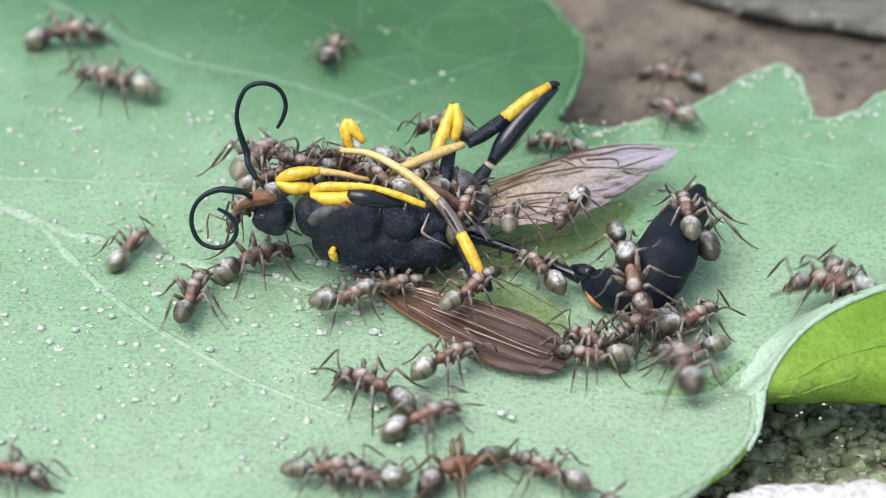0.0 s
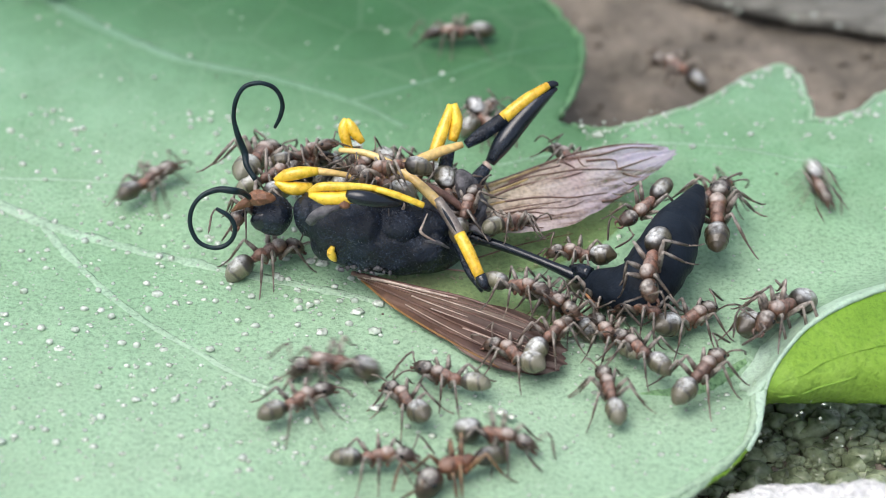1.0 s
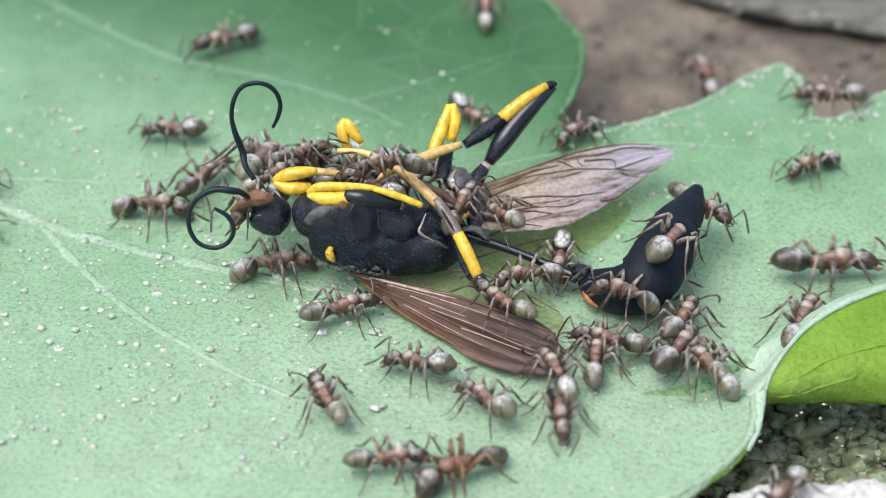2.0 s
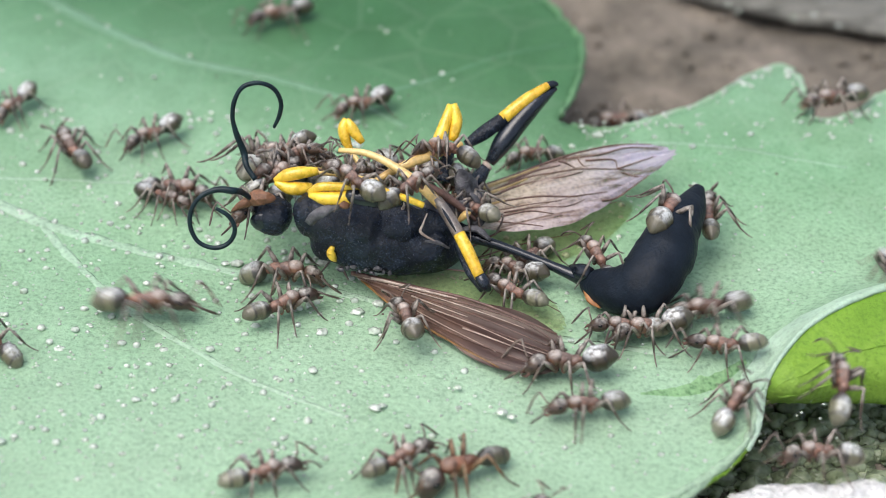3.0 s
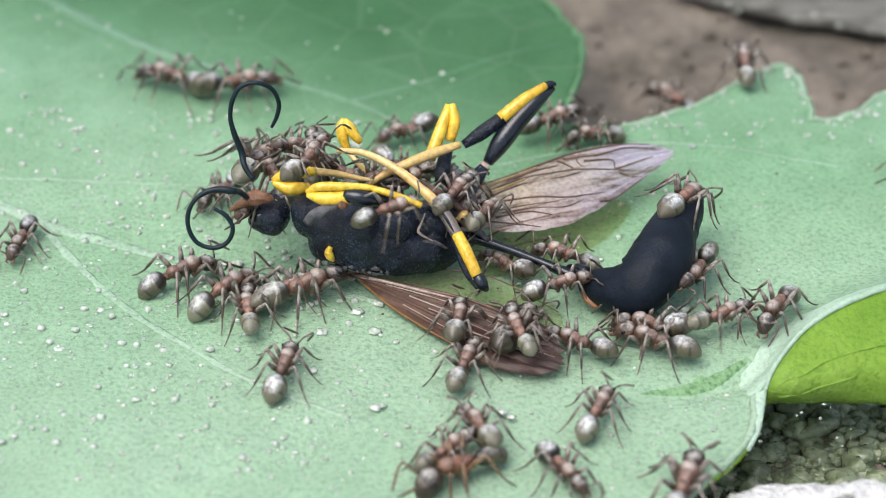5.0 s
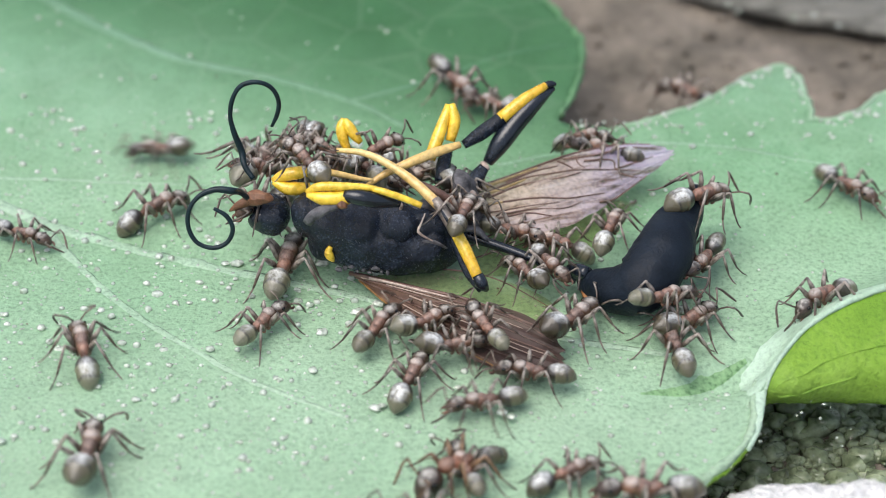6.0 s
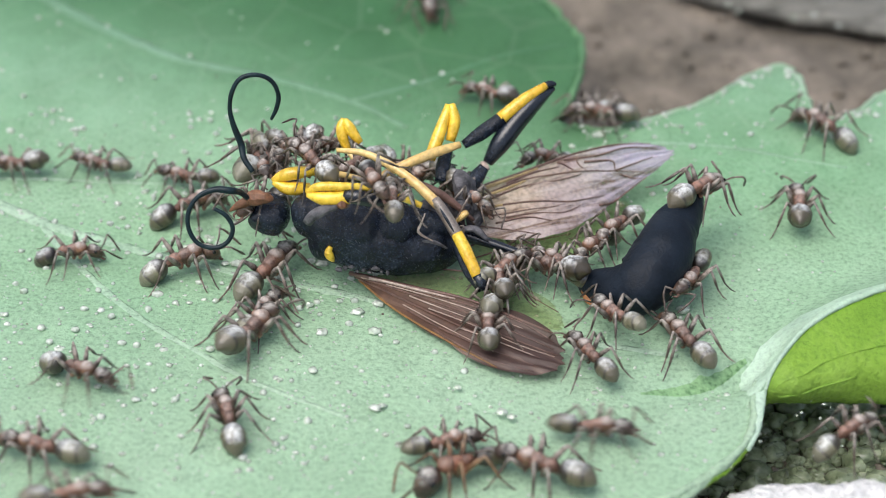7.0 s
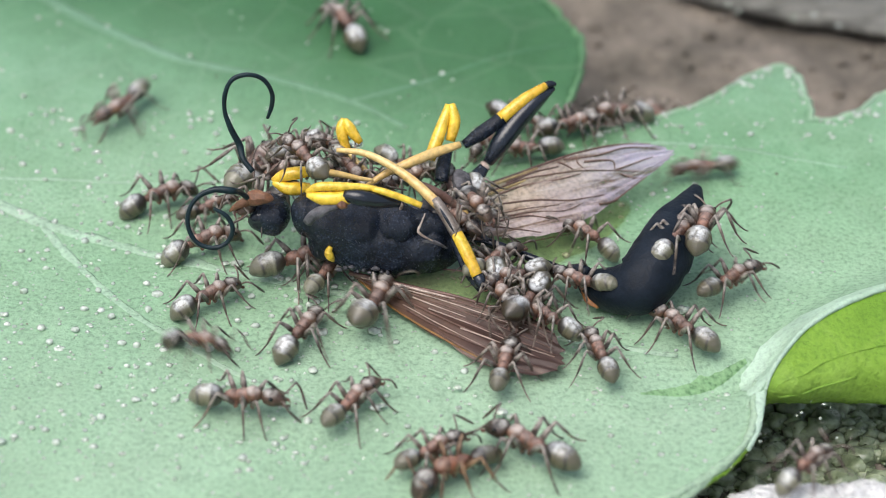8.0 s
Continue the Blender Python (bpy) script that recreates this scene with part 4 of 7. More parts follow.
    wing("wing", [(-4.39, -3.09, 0.87), (-1.72, -4.26, 1.06), (1.22, -5.47, 1.16), (3.85, -6.46, 1.06), (6.06, -8.18, 0.77)],
         [(-3.90, -3.24, 0.58), (-2.52, -4.92, 0.38), (-0.10, -7.34, 0.29), (2.49, -9.47, 0.29), (5.87, -10.35, 0.29)], M_WING_FRONT, 0.05, 23,
         [([(0, 0.02), (0.3, 0.02), (0.6, 0.02), (1, 0.05)], 0.08), ([(0, 0.98), (0.3, 0.99), (0.6, 0.98), (0.85, 0.97)], 0.045, M_WINGEDGE),
          ([(0, 0.3), (0.3, 0.27), (0.6, 0.3), (0.98, 0.36)], 0.035), ([(0, 0.6), (0.35, 0.55), (0.6, 0.6), (0.92, 0.64)], 0.035),
          ([(0.35, 0.78), (0.6, 0.8), (0.95, 0.85)], 0.03),
          ([(0.05, 0.06), (0.2, 0.07), (0.35, 0.08), (0.5, 0.09)], 0.075, M_STREAK), ([(0.3, 0.36), (0.42, 0.38), (0.55, 0.36)], 0.03, M_STREAK), ([(0.55, 0.62), (0.72, 0.58), (0.9, 0.64)], 0.025, M_STREAK),
          ([(0.2, 0.2), (0.4, 0.18), (0.62, 0.2), (0.8, 0.22)], 0.022, M_STREAK), ([(0.4, 0.48), (0.6, 0.46), (0.8, 0.5), (0.97, 0.52)], 0.02, M_STREAK), ([(0.3, 0.7), (0.5, 0.72), (0.75, 0.75)], 0.02, M_STREAK),
          ([(0.45, 0.15), (0.6, 0.13), (0.8, 0.15), (0.97, 0.2)], 0.03), ([(0.5, 0.42), (0.7, 0.44), (0.98, 0.46)], 0.03), ([(0.5, 0.9), (0.75, 0.91), (0.98, 0.93)], 0.03)],
         "folded dark reddish-brown wing, pleated, lying on the leaf")
    return w


# ---------------------------------------------------------------- ants
COXAE = [(1.20, 0.27), (0.78, 0.29), (0.38, 0.27)]
FEET = [(2.35, 1.75), (0.7, 2.15), (-1.25, 1.95)]


def build_ant(droop=0.0, nod=0.0, turn=0.0, plump=1.0, label="red-brown ant with silvery grey gaster", chest=None, limb=None, skull=1.0):
    """One ant. droop: gaster tip down, degrees; nod and turn: the head's; plump: the gaster's girth; skull: the head's size."""
    chest, limb = chest or M_ANT_RED, limb or M_ANT_LEG
    ant = thing("ant", (0, 0, 0), label, "ant", "ants")
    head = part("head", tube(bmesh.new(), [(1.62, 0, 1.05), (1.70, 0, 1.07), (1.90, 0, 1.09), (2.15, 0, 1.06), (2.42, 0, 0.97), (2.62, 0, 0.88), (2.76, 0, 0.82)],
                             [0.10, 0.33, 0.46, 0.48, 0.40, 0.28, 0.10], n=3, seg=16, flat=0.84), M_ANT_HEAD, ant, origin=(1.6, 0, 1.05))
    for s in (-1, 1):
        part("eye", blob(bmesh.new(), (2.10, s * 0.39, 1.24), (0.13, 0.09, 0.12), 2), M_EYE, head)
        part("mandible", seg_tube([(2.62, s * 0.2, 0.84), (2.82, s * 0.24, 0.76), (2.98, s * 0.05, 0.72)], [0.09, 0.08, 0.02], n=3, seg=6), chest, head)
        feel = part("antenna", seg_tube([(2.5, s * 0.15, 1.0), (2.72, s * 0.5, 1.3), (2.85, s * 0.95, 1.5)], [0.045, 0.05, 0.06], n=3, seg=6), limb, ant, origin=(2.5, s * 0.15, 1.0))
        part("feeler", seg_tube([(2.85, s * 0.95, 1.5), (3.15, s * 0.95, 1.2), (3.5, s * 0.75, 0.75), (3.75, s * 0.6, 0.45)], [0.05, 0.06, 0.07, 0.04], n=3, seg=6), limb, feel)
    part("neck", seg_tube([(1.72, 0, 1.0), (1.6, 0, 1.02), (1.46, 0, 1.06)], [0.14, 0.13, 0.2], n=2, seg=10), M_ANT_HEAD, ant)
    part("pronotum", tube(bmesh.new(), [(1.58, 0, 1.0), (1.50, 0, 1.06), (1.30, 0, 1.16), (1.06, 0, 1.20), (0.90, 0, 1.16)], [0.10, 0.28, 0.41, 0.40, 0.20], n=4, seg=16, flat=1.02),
         M_ANT_PRONOTUM if chest is M_ANT_RED else chest, ant, "downy pronotum with a paler painted top")
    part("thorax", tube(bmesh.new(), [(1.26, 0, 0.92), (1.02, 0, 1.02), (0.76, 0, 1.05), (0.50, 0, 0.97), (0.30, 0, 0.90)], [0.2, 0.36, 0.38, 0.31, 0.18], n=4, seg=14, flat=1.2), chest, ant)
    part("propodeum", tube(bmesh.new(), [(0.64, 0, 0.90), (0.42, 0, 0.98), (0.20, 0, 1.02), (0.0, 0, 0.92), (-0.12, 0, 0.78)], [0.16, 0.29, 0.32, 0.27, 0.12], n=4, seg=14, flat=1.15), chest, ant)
    part("petiole", tube(bmesh.new(), [(-0.05, 0, 0.78), (-0.2, 0, 0.9), (-0.26, 0, 1.08)], [0.14, 0.2, 0.1], n=3, seg=10), chest, ant)
    plates = [(0.22, 0.10), (0.29, 0.28), (0.42, 0.47), (0.64, 0.59), (0.90, 0.64), (0.94, 0.595), (1.16, 0.61), (1.40, 0.57), (1.44, 0.525), (1.62, 0.44), (1.65, 0.40), (1.78, 0.28), (1.88, 0.13), (1.92, 0.03)]
    gast = tube(bmesh.new(), [(-x, 0, 1.0 - 0.22 * ((x - 0.95) / 0.95) ** 2 - 0.10 * max(0, x - 1.1)) for x, r in plates],
                [r * 0.95 * (plump if 0.35 < x < 1.5 else 1) for x, r in plates], n=2, seg=20, flat=0.95)
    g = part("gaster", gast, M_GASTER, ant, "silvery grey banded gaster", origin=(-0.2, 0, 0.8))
    g.rotation_euler = (0, radians(-droop), 0)
    head.rotation_euler = (0, radians(nod), radians(turn))
    head.scale = (skull,) * 3
    for s in (-1, 1):
        for (cx, cy), (fx, fy) in zip(COXAE, FEET):
            c, f = Vector((cx, s * cy, 0.72)), Vector((fx, s * fy, 0.03))
            d = f - c
            k = c + d * 0.38
            k.z = 1.78 if cx < 1 else 1.5
            a = c + d * 0.70
            a.z = 0.55
            lg = part("leg", seg_tube([c, c.lerp(k, 0.25), c.lerp(k, 0.55) + Vector((0, 0, 0.04)), k], [0.08, 0.13, 0.135, 0.07], n=3, seg=8), limb, ant, origin=c)
            part("coxa", blob(bmesh.new(), c + Vector((0, -s * 0.02, 0.03)), (0.15, 0.15, 0.25), 2, 0.1, cx), chest, lg)
            part("tibia", seg_tube([k, k.lerp(a, 0.5), a], [0.06, 0.085, 0.055], n=2, seg=6), limb, lg)
            part("tarsus", seg_tube([a, a.lerp(f, 0.6) - Vector((0, 0, 0.08)), f], [0.045, 0.04, 0.025], n=2, seg=6), M_ANT_TARSUS, lg)
    return ant


# ---------------------------------------------------------------- place everything
build_ground()
leaf = build_leaf()
build_fold_shade(leaf)
build_rims(leaf)
build_lobe_rim(leaf)
build_lift(leaf, *build_flap())
scatter_stones("gravel", M_GRAVEL, 1700, (11.8, -15.5, 26.0, -2.0), (0.10, 0.40), 3, "wet translucent sand grains on the soil", "gravel", 2, 0.6)
scatter_stones("gravel", M_GRAVEL, 420, (11.8, -15.5, 26.0, -2.0), (0.34, 0.80), 31, "larger wet greenish grains on the soil", "gravel", 2, 0.7)
scatter_stones("soil_crumbs", M_SOIL, 260, (3.3, 13.9, 41.3, 48.9), (0.12, 0.5), 4, "brown soil crumbs", "soil")
pale = thing("stone", (16.79, -17.33, -2.76), "pale whitish rounded stone", "stone")
rock = blob(bmesh.new(), (16.67, -18.19, -2.76), (7.0, 3.2, 2.6), 6, 0.25, 3)
for v in rock.verts:
    v.co += (v.co - Vector((16.67, -18.19, -2.76))).normalized() * (0.22 * noise.noise(v.co * 1.1) + 0.14 * noise.noise(v.co * 2.9) + 0.07 * noise.noise(v.co * 6.5))
part("stone_body", rock, M_STONE, pale)
build_twig()
scatter_stones("sand_grains", M_GRAIN, 640, (-29.3, -17.4, -4.0, 13.0), (0.06, 0.23), 8, "scattered pale sand grains on the leaf", "sand", 2, 0.35, leaf_z)
scatter_stones("sand_grains", M_GRAIN, 400, (-24.4, -16.1, 13.2, 9.2), (0.05, 0.2), 9, "scattered pale sand grains on the leaf", "sand", 2, 0.35, leaf_z)
scatter_stones("sand_grains", M_GRAIN, 45, (6.9, -4.4, 25.5, 11.6), (0.04, 0.15), 10, "pale sand grains along the leaf margin", "sand", 2, 0.35, leaf_z)
scatter_stones("sand_grains", M_GRAIN, 40, (7.6, 7.2, 22.9, 11.1), (0.06, 0.2), 12, "pale sand grains along the leaf margin", "sand", 2, 0.35, leaf_z)
scatter_stones("sand_grains", M_GRAIN, 900, (-31.0, -19.9, 8.3, 6.2), (0.025, 0.11), 14, "fine pale sand dust on the leaf", "sand", 1, 0.6, leaf_z)
scatter_stones("sand_grains", M_GRAIN, 60, (-25.8, 10.2, 1.8, 22.8), (0.05, 0.18), 13, "few pale sand grains on the rear of the leaf", "sand", 2, 0.35, leaf_z)
WHOLE = dense_margin()
EDGE = WHOLE[470:650]


def by_margin(rng):
    while True:
        p = EDGE[rng.randrange(len(EDGE))] + np.array((rng.gauss(0, 0.5), rng.gauss(-0.2, 0.5)))
        if inside(p[None], WHOLE)[0]:
            return p[0], p[1]


scatter_stones("sand_grains", M_GRAIN, 110, by_margin, (0.07, 0.2), 19, "pale sand grains caught on the leaf margin", "sand", 2, 0.35, leaf_z)
scatter_stones("sand_grains", M_GRAIN, 1100, (-30.0, -17.5, 19.0, 12.0), (0.03, 0.10), 41, "fine pale sand dust across the leaf", "sand", 1, 0.6, leaf_z)
scatter_stones("dirt_specks", M_SOIL, 70, (-27.7, -17.4, 21.8, 21.1), (0.03, 0.085), 17, "dark dirt specks on the leaf", "dirt", 1, 0.6, leaf_z)
for spot in ((-12.98, -7.94, 0.10), (-13.27, -7.61, 0.10), (-3.08, -4.47, 0.10), (2.64, -12.33, 0.10), (3.07, -12.63, 0.10), (-2.75, -11.86, 0.10), (-3.06, -12.02, 0.10), (-7.07, -14.07, 0.10), (-10.65, -1.27, 0.10),
             (-13.72, -3.69, 0.10), (-17.83, -7.94, 0.10), (-15.23, -12.82, 0.10), (-11.94, -13.40, 0.10), (-9.77, -10.37, 0.10), (-5.68, -6.60, 0.10), (11.44, -4.91, 0.10), (-10.04, -1.27, 0.10), (-17.13, -16.97, 0.09), (-5.88, -1.27, 0.10), (-6.47, -1.10, 0.10), (-3.15, -3.00, 0.87), (-4.03, -5.08, 0.10), (-3.19, -6.52, 0.10), (0.67, -10.60, 0.10)):
    k = spot[0] * 7.3
    r = 0.19 + 0.06 * math.sin(k)
    tagged(part("sand_grain", blob(bmesh.new(), spot, (r * 1.25, r, r * 0.6), 3, 0.4, k), M_GRAIN), "pale translucent sand grain lying on the leaf", "sand grain", "sand grains")
wasp = build_wasp()
MODELS = [build_ant(), build_ant(16, 12, 14, 1.1), build_ant(-14, -8, -18, 0.92), build_ant(28, 22, 6, 1.0), build_ant(-24, 8, 24, 1.15)]
ANTS = list(MODELS)


# each ant: seconds, x, y, z of its base (mm), heading (degrees)
TRACKS = [
    [(0, -9.5, 2.3, 2.5, 73), (2, -9.5, 2.3, 2.5, 75), (4, -9.7, 2.3, 2.5, 77), (6, -9.9, 2.2, 2.5, 72), (6.5, -9.7, 2.8, 2.5, 73), (8, -10, 2, 2.5, 69)],
    [(0, -8.5, -0.9, 2.9, -137), (1, -8.5, -0.8, 2.9, -131), (4, -8.5, -0.9, 2.9, -136), (8, -8.8, -0.6, 2.9, -126)],
    [(0, -6.5, 1.9, 3.3, -164), (0.33, -6.5, 2.3, 3.3, -108), (0.67, -6.8, 2.3, 3.3, -52), (1, -6.9, 2, 3.3, 7), (3, -7.5, 2.1, 3.3, -8), (3.5, -7.3, 2.9, 3.3, -80), (4, -7.1, 2.9, 3.3, -149), (6, -7, 3.8, 3.3, -97), (7, -7.5, 3.5, 3.3, -33), (8, -7.5, 2.9, 3.3, 31)],
    [(0, -4.3, 1.3, 3.5, 156), (0.75, -4.6, 0.7, 3.5, 86), (1.5, -4.7, 1.1, 3.5, 17), (3, -5.1, 0.6, 3.5, 36), (4.5, -3.6, 0.3, 3.5, -16), (5, -3.9, 0.2, 3.5, 36), (5.5, -3.8, 0.3, 3.5, 84), (6, -3.7, 0.7, 3.5, 134), (6.67, -3.6, 1.4, 3.5, 193), (7.33, -4.1, 1.8, 3.5, 249), (8, -4.8, 1.8, 3.5, 304)],
    [(0, 0.1, 0.1, 2.5, 34), (0.5, -0.1, 0.4, 2.5, -22), (1, 0, 0.5, 2.5, -76), (1.5, 0.2, 0.2, 2.5, -128), (2.25, 0.4, 0.5, 2.5, -90), (3, 0.6, 0.6, 2.5, -53), (4.5, 1.1, 0, 2.5, -114), (5.25, 0.6, 0.3, 2.5, -77), (6, 0.3, 0.3, 2.5, -41), (8, 1.4, -0.2, 2.5, -72)],
    [(0, -8.7, 0.7, 2.9, 27), (3, -8.4, 1, 2.9, 36), (4, -8.3, 0.9, 2.9, 85), (5, -8.3, 1.1, 2.9, 137), (6, -8.5, 1.5, 2.9, 190), (6.67, -8.5, 2.1, 2.9, 248), (7.33, -8.5, 2.2, 2.9, 306), (8, -8.4, 1.8, 2.9, 368)],
    [(0, 1.3, -16.2, 0, -152), (1.5, 1.2, -16.2, 0, -152), (3, 1.3, -16.2, 0, -152), (4.5, 1.2, -16.2, 0, -152), (6, 1.2, -16.2, 0, -152), (7, 1.2, -16.2, 0, -154), (8, 1, -16.2, 0, -150)],
    [(0, -5.5, -16.9, 0, 8), (0.2, -4.5, -16.6, 0, 10), (0.5, -3.1, -15.8, 0, 11), (1, -3.4, -16.1, 0, 7), (1.5, -3.1, -16.1, 0, 9), (1.7, -3, -16.1, 0, 9), (2.8, -2.4, -16.5, 0, 31), (3, -2.3, -16.4, 0, 39), (3.5, -1.4, -15.3, 0, 34), (4, -1.5, -15.6, 0, 37), (4.5, -0.5, -15.5, 0, 29), (4.7, -0.4, -15.5, 0, 30), (5.25, 0.3, -16.1, 0, 75), (5.8, 1.2, -16.4, 0, 116), (6, 1.1, -17, 0, 111), (6.3, 0.3, -16.5, 0, 132), (6.4, -0.1, -16.1, 0, 86), (6.5, -0.5, -15.3, 0, 39), (7, -0.4, -15.1, 0, 20), (8, -0.9, -15.8, 0, 39)],
    [(0, 0.5, 3.5, 3.9, 147), (0.2, -0.2, 2.5, 3.9, 161), (0.5, -0.9, 1.2, 3.9, 184), (1, -1.8, -2.5, 6, 186), (1.5, -2.5, -2.8, 6, 183), (1.7, -2.6, -2.7, 6, 184), (2.8, 0.6, 0.1, 4.9, 158), (3, 0.5, 0.1, 4.9, 158), (3.2, 0.2, -0.1, 4.9, 172), (3.4, -0.8, -1.9, 5.5, 196), (3.45, -0.4, -1.9, 5.5, 125), (3.5, -0.4, -1.4, 5.4, 58), (3.7, -0.8, -2.8, 5.4, 46), (4, -1.3, -4.8, 5.2, 58), (4.17, -2.1, -5.3, 5.2, 6), (4.33, -2.7, -5.7, 5.2, -47), (4.5, -2.8, -6.4, 5.2, -96), (4.7, -2.9, -6.4, 5.2, -82), (4.87, -3.2, -5.1, 5, -22), (5.03, -2.9, -4.1, 5, 40), (5.2, -2.3, -2.8, 4.9, 98), (5.7, -3.5, 1.5, 3.9, 49), (6, -3.7, 2, 3.9, 37), (6.3, -3.7, 2.1, 3.9, 29), (6.5, -3.3, 1.8, 3.9, 59), (6.65, -3.8, 0.2, 4.9, -15), (6.8, -3.6, -1.7, 6, -87), (7, -3.1, -3.5, 6.4, -72), (7.5, -1.4, -2.6, 6, -30), (8, 1.6, -2.8, 4.4, -72)],
    [(0, -2.7, -1.2, 3.9, 139), (1.7, -2.9, -1.4, 3.9, 151), (2.8, -3.9, -3.9, 6, 142), (3, -3.9, -3.8, 6, 143), (3.2, -4.5, -2.9, 6, 147), (3.5, -5.2, -1.5, 5.4, 145), (4, -5.8, -1, 5.4, 145), (4.2, -6.6, -1.8, 5.5, 137), (4.35, -6.4, -2.2, 5.7, 83), (4.5, -6.2, -1.9, 5.8, 32), (4.7, -6.1, -1.9, 5.8, 33), (5.25, -6.2, -2, 5.8, 78), (5.8, -6.2, -1.7, 5.8, 125), (6.5, -5.7, -1.7, 5.8, 134), (8, -6.1, -1.4, 5.8, 129)],
    [(0, 1.2, -1.8, 2.5, 70), (1.7, 1.3, -1.7, 2.5, 71), (2.8, -1.4, -2.7, 4.9, 41), (3.5, -2, -5.7, 5.4, 52), (4, -2.1, -7.2, 4.7, 54), (4.4, 0.2, -1.3, 3.5, 67), (4.7, 0.2, -1.1, 3.5, 64), (5.8, 0.8, -3.5, 3.5, 60), (6.4, -0.2, -1.2, 2.6, 120), (7, -2.5, -5.1, 5.6, 97), (7.17, -2.1, -4.8, 5.4, 41), (7.33, -1.4, -4.1, 5.2, -18), (7.5, -0.1, -3.6, 4.9, -76), (8, 0.2, -0.8, 2.5, -40)],
    [(0, 9, -6, 2.9, -81), (0.5, 9.2, -5.9, 2.9, -87), (1, 10.2, -5.1, 2.9, -102), (1.5, 10, -5.1, 2.9, -79), (1.6, 9.7, -4.7, 2.9, -11), (1.7, 10.1, -4.5, 2.9, 65), (2.8, 10.1, -3, 2.9, 65), (3, 10.2, -2.2, 2.9, 71), (3.5, 10.4, -1.7, 2.9, 52), (4, 10.7, -0.3, 2.9, 53), (4.5, 10.8, -1.2, 2.9, 55), (5.8, 11.7, -1.2, 2.9, 63), (6, 11.8, -0.9, 2.9, 37), (6.5, 11.6, -0.6, 2.9, 49), (7, 11.9, -0.5, 2.9, 47), (7.5, 12.4, -3.3, 2.9, 73), (8, 12.2, -3.6, 2.9, 74)],
    [(0, 8.5, -1.9, 0.8, -75), (0.5, 8.8, 0.2, 0.8, -133), (1, 10, 0.4, 1.9, -128), (1.5, 11.2, 1.4, 2.4, -139), (1.7, 12.4, 0.6, 1.5, -89), (2.07, 12.1, 0.7, 1.3, -33), (2.43, 12.4, 0.5, 1, 29), (2.8, 13.1, 0.5, 0.8, 91), (3, 13.1, -0.1, 0.8, 90), (3.5, 12.5, -2.6, 0.8, 75), (3.67, 12.3, -2.2, 0.8, 15), (3.83, 12.4, -1.5, 0.8, -43), (4, 13, -1.3, 0.8, -96), (4.5, 12, -4, 0.8, -123), (5.8, 12.6, -2, 0.8, -104), (6, 12.6, -2.6, 0.8, -118), (6.5, 12.6, -1.5, 0.8, -107), (7, 11.9, -3.9, 0.8, -113), (7.25, 11.1, -4, 1.8, -45), (7.5, 11, -4.8, 2.9, 32), (8, 13.3, -4.4, 0.5, 38)],
    [(0, 9.7, -6.8, 0.5, -146), (0.5, 10.1, -6.8, 0.5, -139), (1, 10, -6.5, 0.5, -205), (1.5, 8.8, -7.2, 1.9, -165), (1.7, 8.8, -7.3, 1.9, -162), (2.25, 8.4, -5.1, 1.4, -204), (2.8, 7.7, -2.9, 0.8, -241), (3, 7.5, -3.1, 0.8, -246), (3.5, 7.4, -1.2, 0.4, -180), (4, 7.8, -1.3, 0.5, -163), (4.5, 6.3, -2.4, 0.5, -185), (5.8, 6.2, -1.6, 0.5, -202), (6, 6, -1.4, 0.5, -197), (6.5, 7.8, -1, 0.5, -154), (7, 7.7, -1, 0.5, -130), (7.25, 6.9, -1, 0.5, -80), (7.5, 6.2, -1.5, 0.5, -30), (7.67, 6.3, -1.6, 0.5, 30), (7.83, 6.9, -1.5, 0.5, 87), (8, 7.4, -0.9, 0.5, 141)],
    [(0, 6.5, 0.2, 1.5, -122), (0.25, 7.1, 0, 1, -80), (0.5, 7.7, -0.5, 0.5, -38), (0.67, 7.5, -0.8, 0.5, -89), (0.83, 7.5, -1.3, 0.5, -141), (1, 7, -2.3, 0.5, -199), (1.17, 7.1, -1.8, 0.5, -139), (1.33, 6.8, -1.7, 0.5, -85), (1.5, 6.5, -2, 0.5, -32), (1.93, 5.8, -1.8, 0.3, -89), (2.37, 5, -2.2, 0.2, -148), (2.8, 3.9, -2.8, 0, -212), (3, 3.9, -2.8, 0, -210), (3.5, 3.6, -2.6, 0, -202), (4.5, 3.2, -2.4, 0, -212), (5.8, 4.1, -3.7, 0.5, -237), (6, 4.2, -3.8, 0.5, -237), (6.25, 3.5, -3.9, 0.5, -290), (6.5, 3, -3.5, 0.5, -346), (6.75, 2.9, -4.5, 0.8, -300), (7, 2.9, -5.3, 1, -260), (7.5, 3, -6, 1, -249), (7.75, 3.8, -5.9, 1, -190), (8, 4.1, -5.7, 1, -126)],
    [(0, 3.5, -1.1, 1.7, 85), (0.5, 3.5, -1.5, 1.7, 72), (1, 3, -1.6, 1.7, 40), (1.5, 3.8, -0.9, 1.7, 113), (3, 2.1, -1.1, 2.4, 127), (5, 1.9, -1.8, 2.4, 66), (5.5, 2.3, -1.3, 1.7, 25), (6, 2.9, -0.8, 1, -16), (6.5, 3.2, -1.7, 0.5, 46), (6.9, 3.33, -2.8, 0.1, 70), (7.33, 3.3, -3.0, 0.05, 95), (8, 3.1, -2.8, 0.1, 130)],
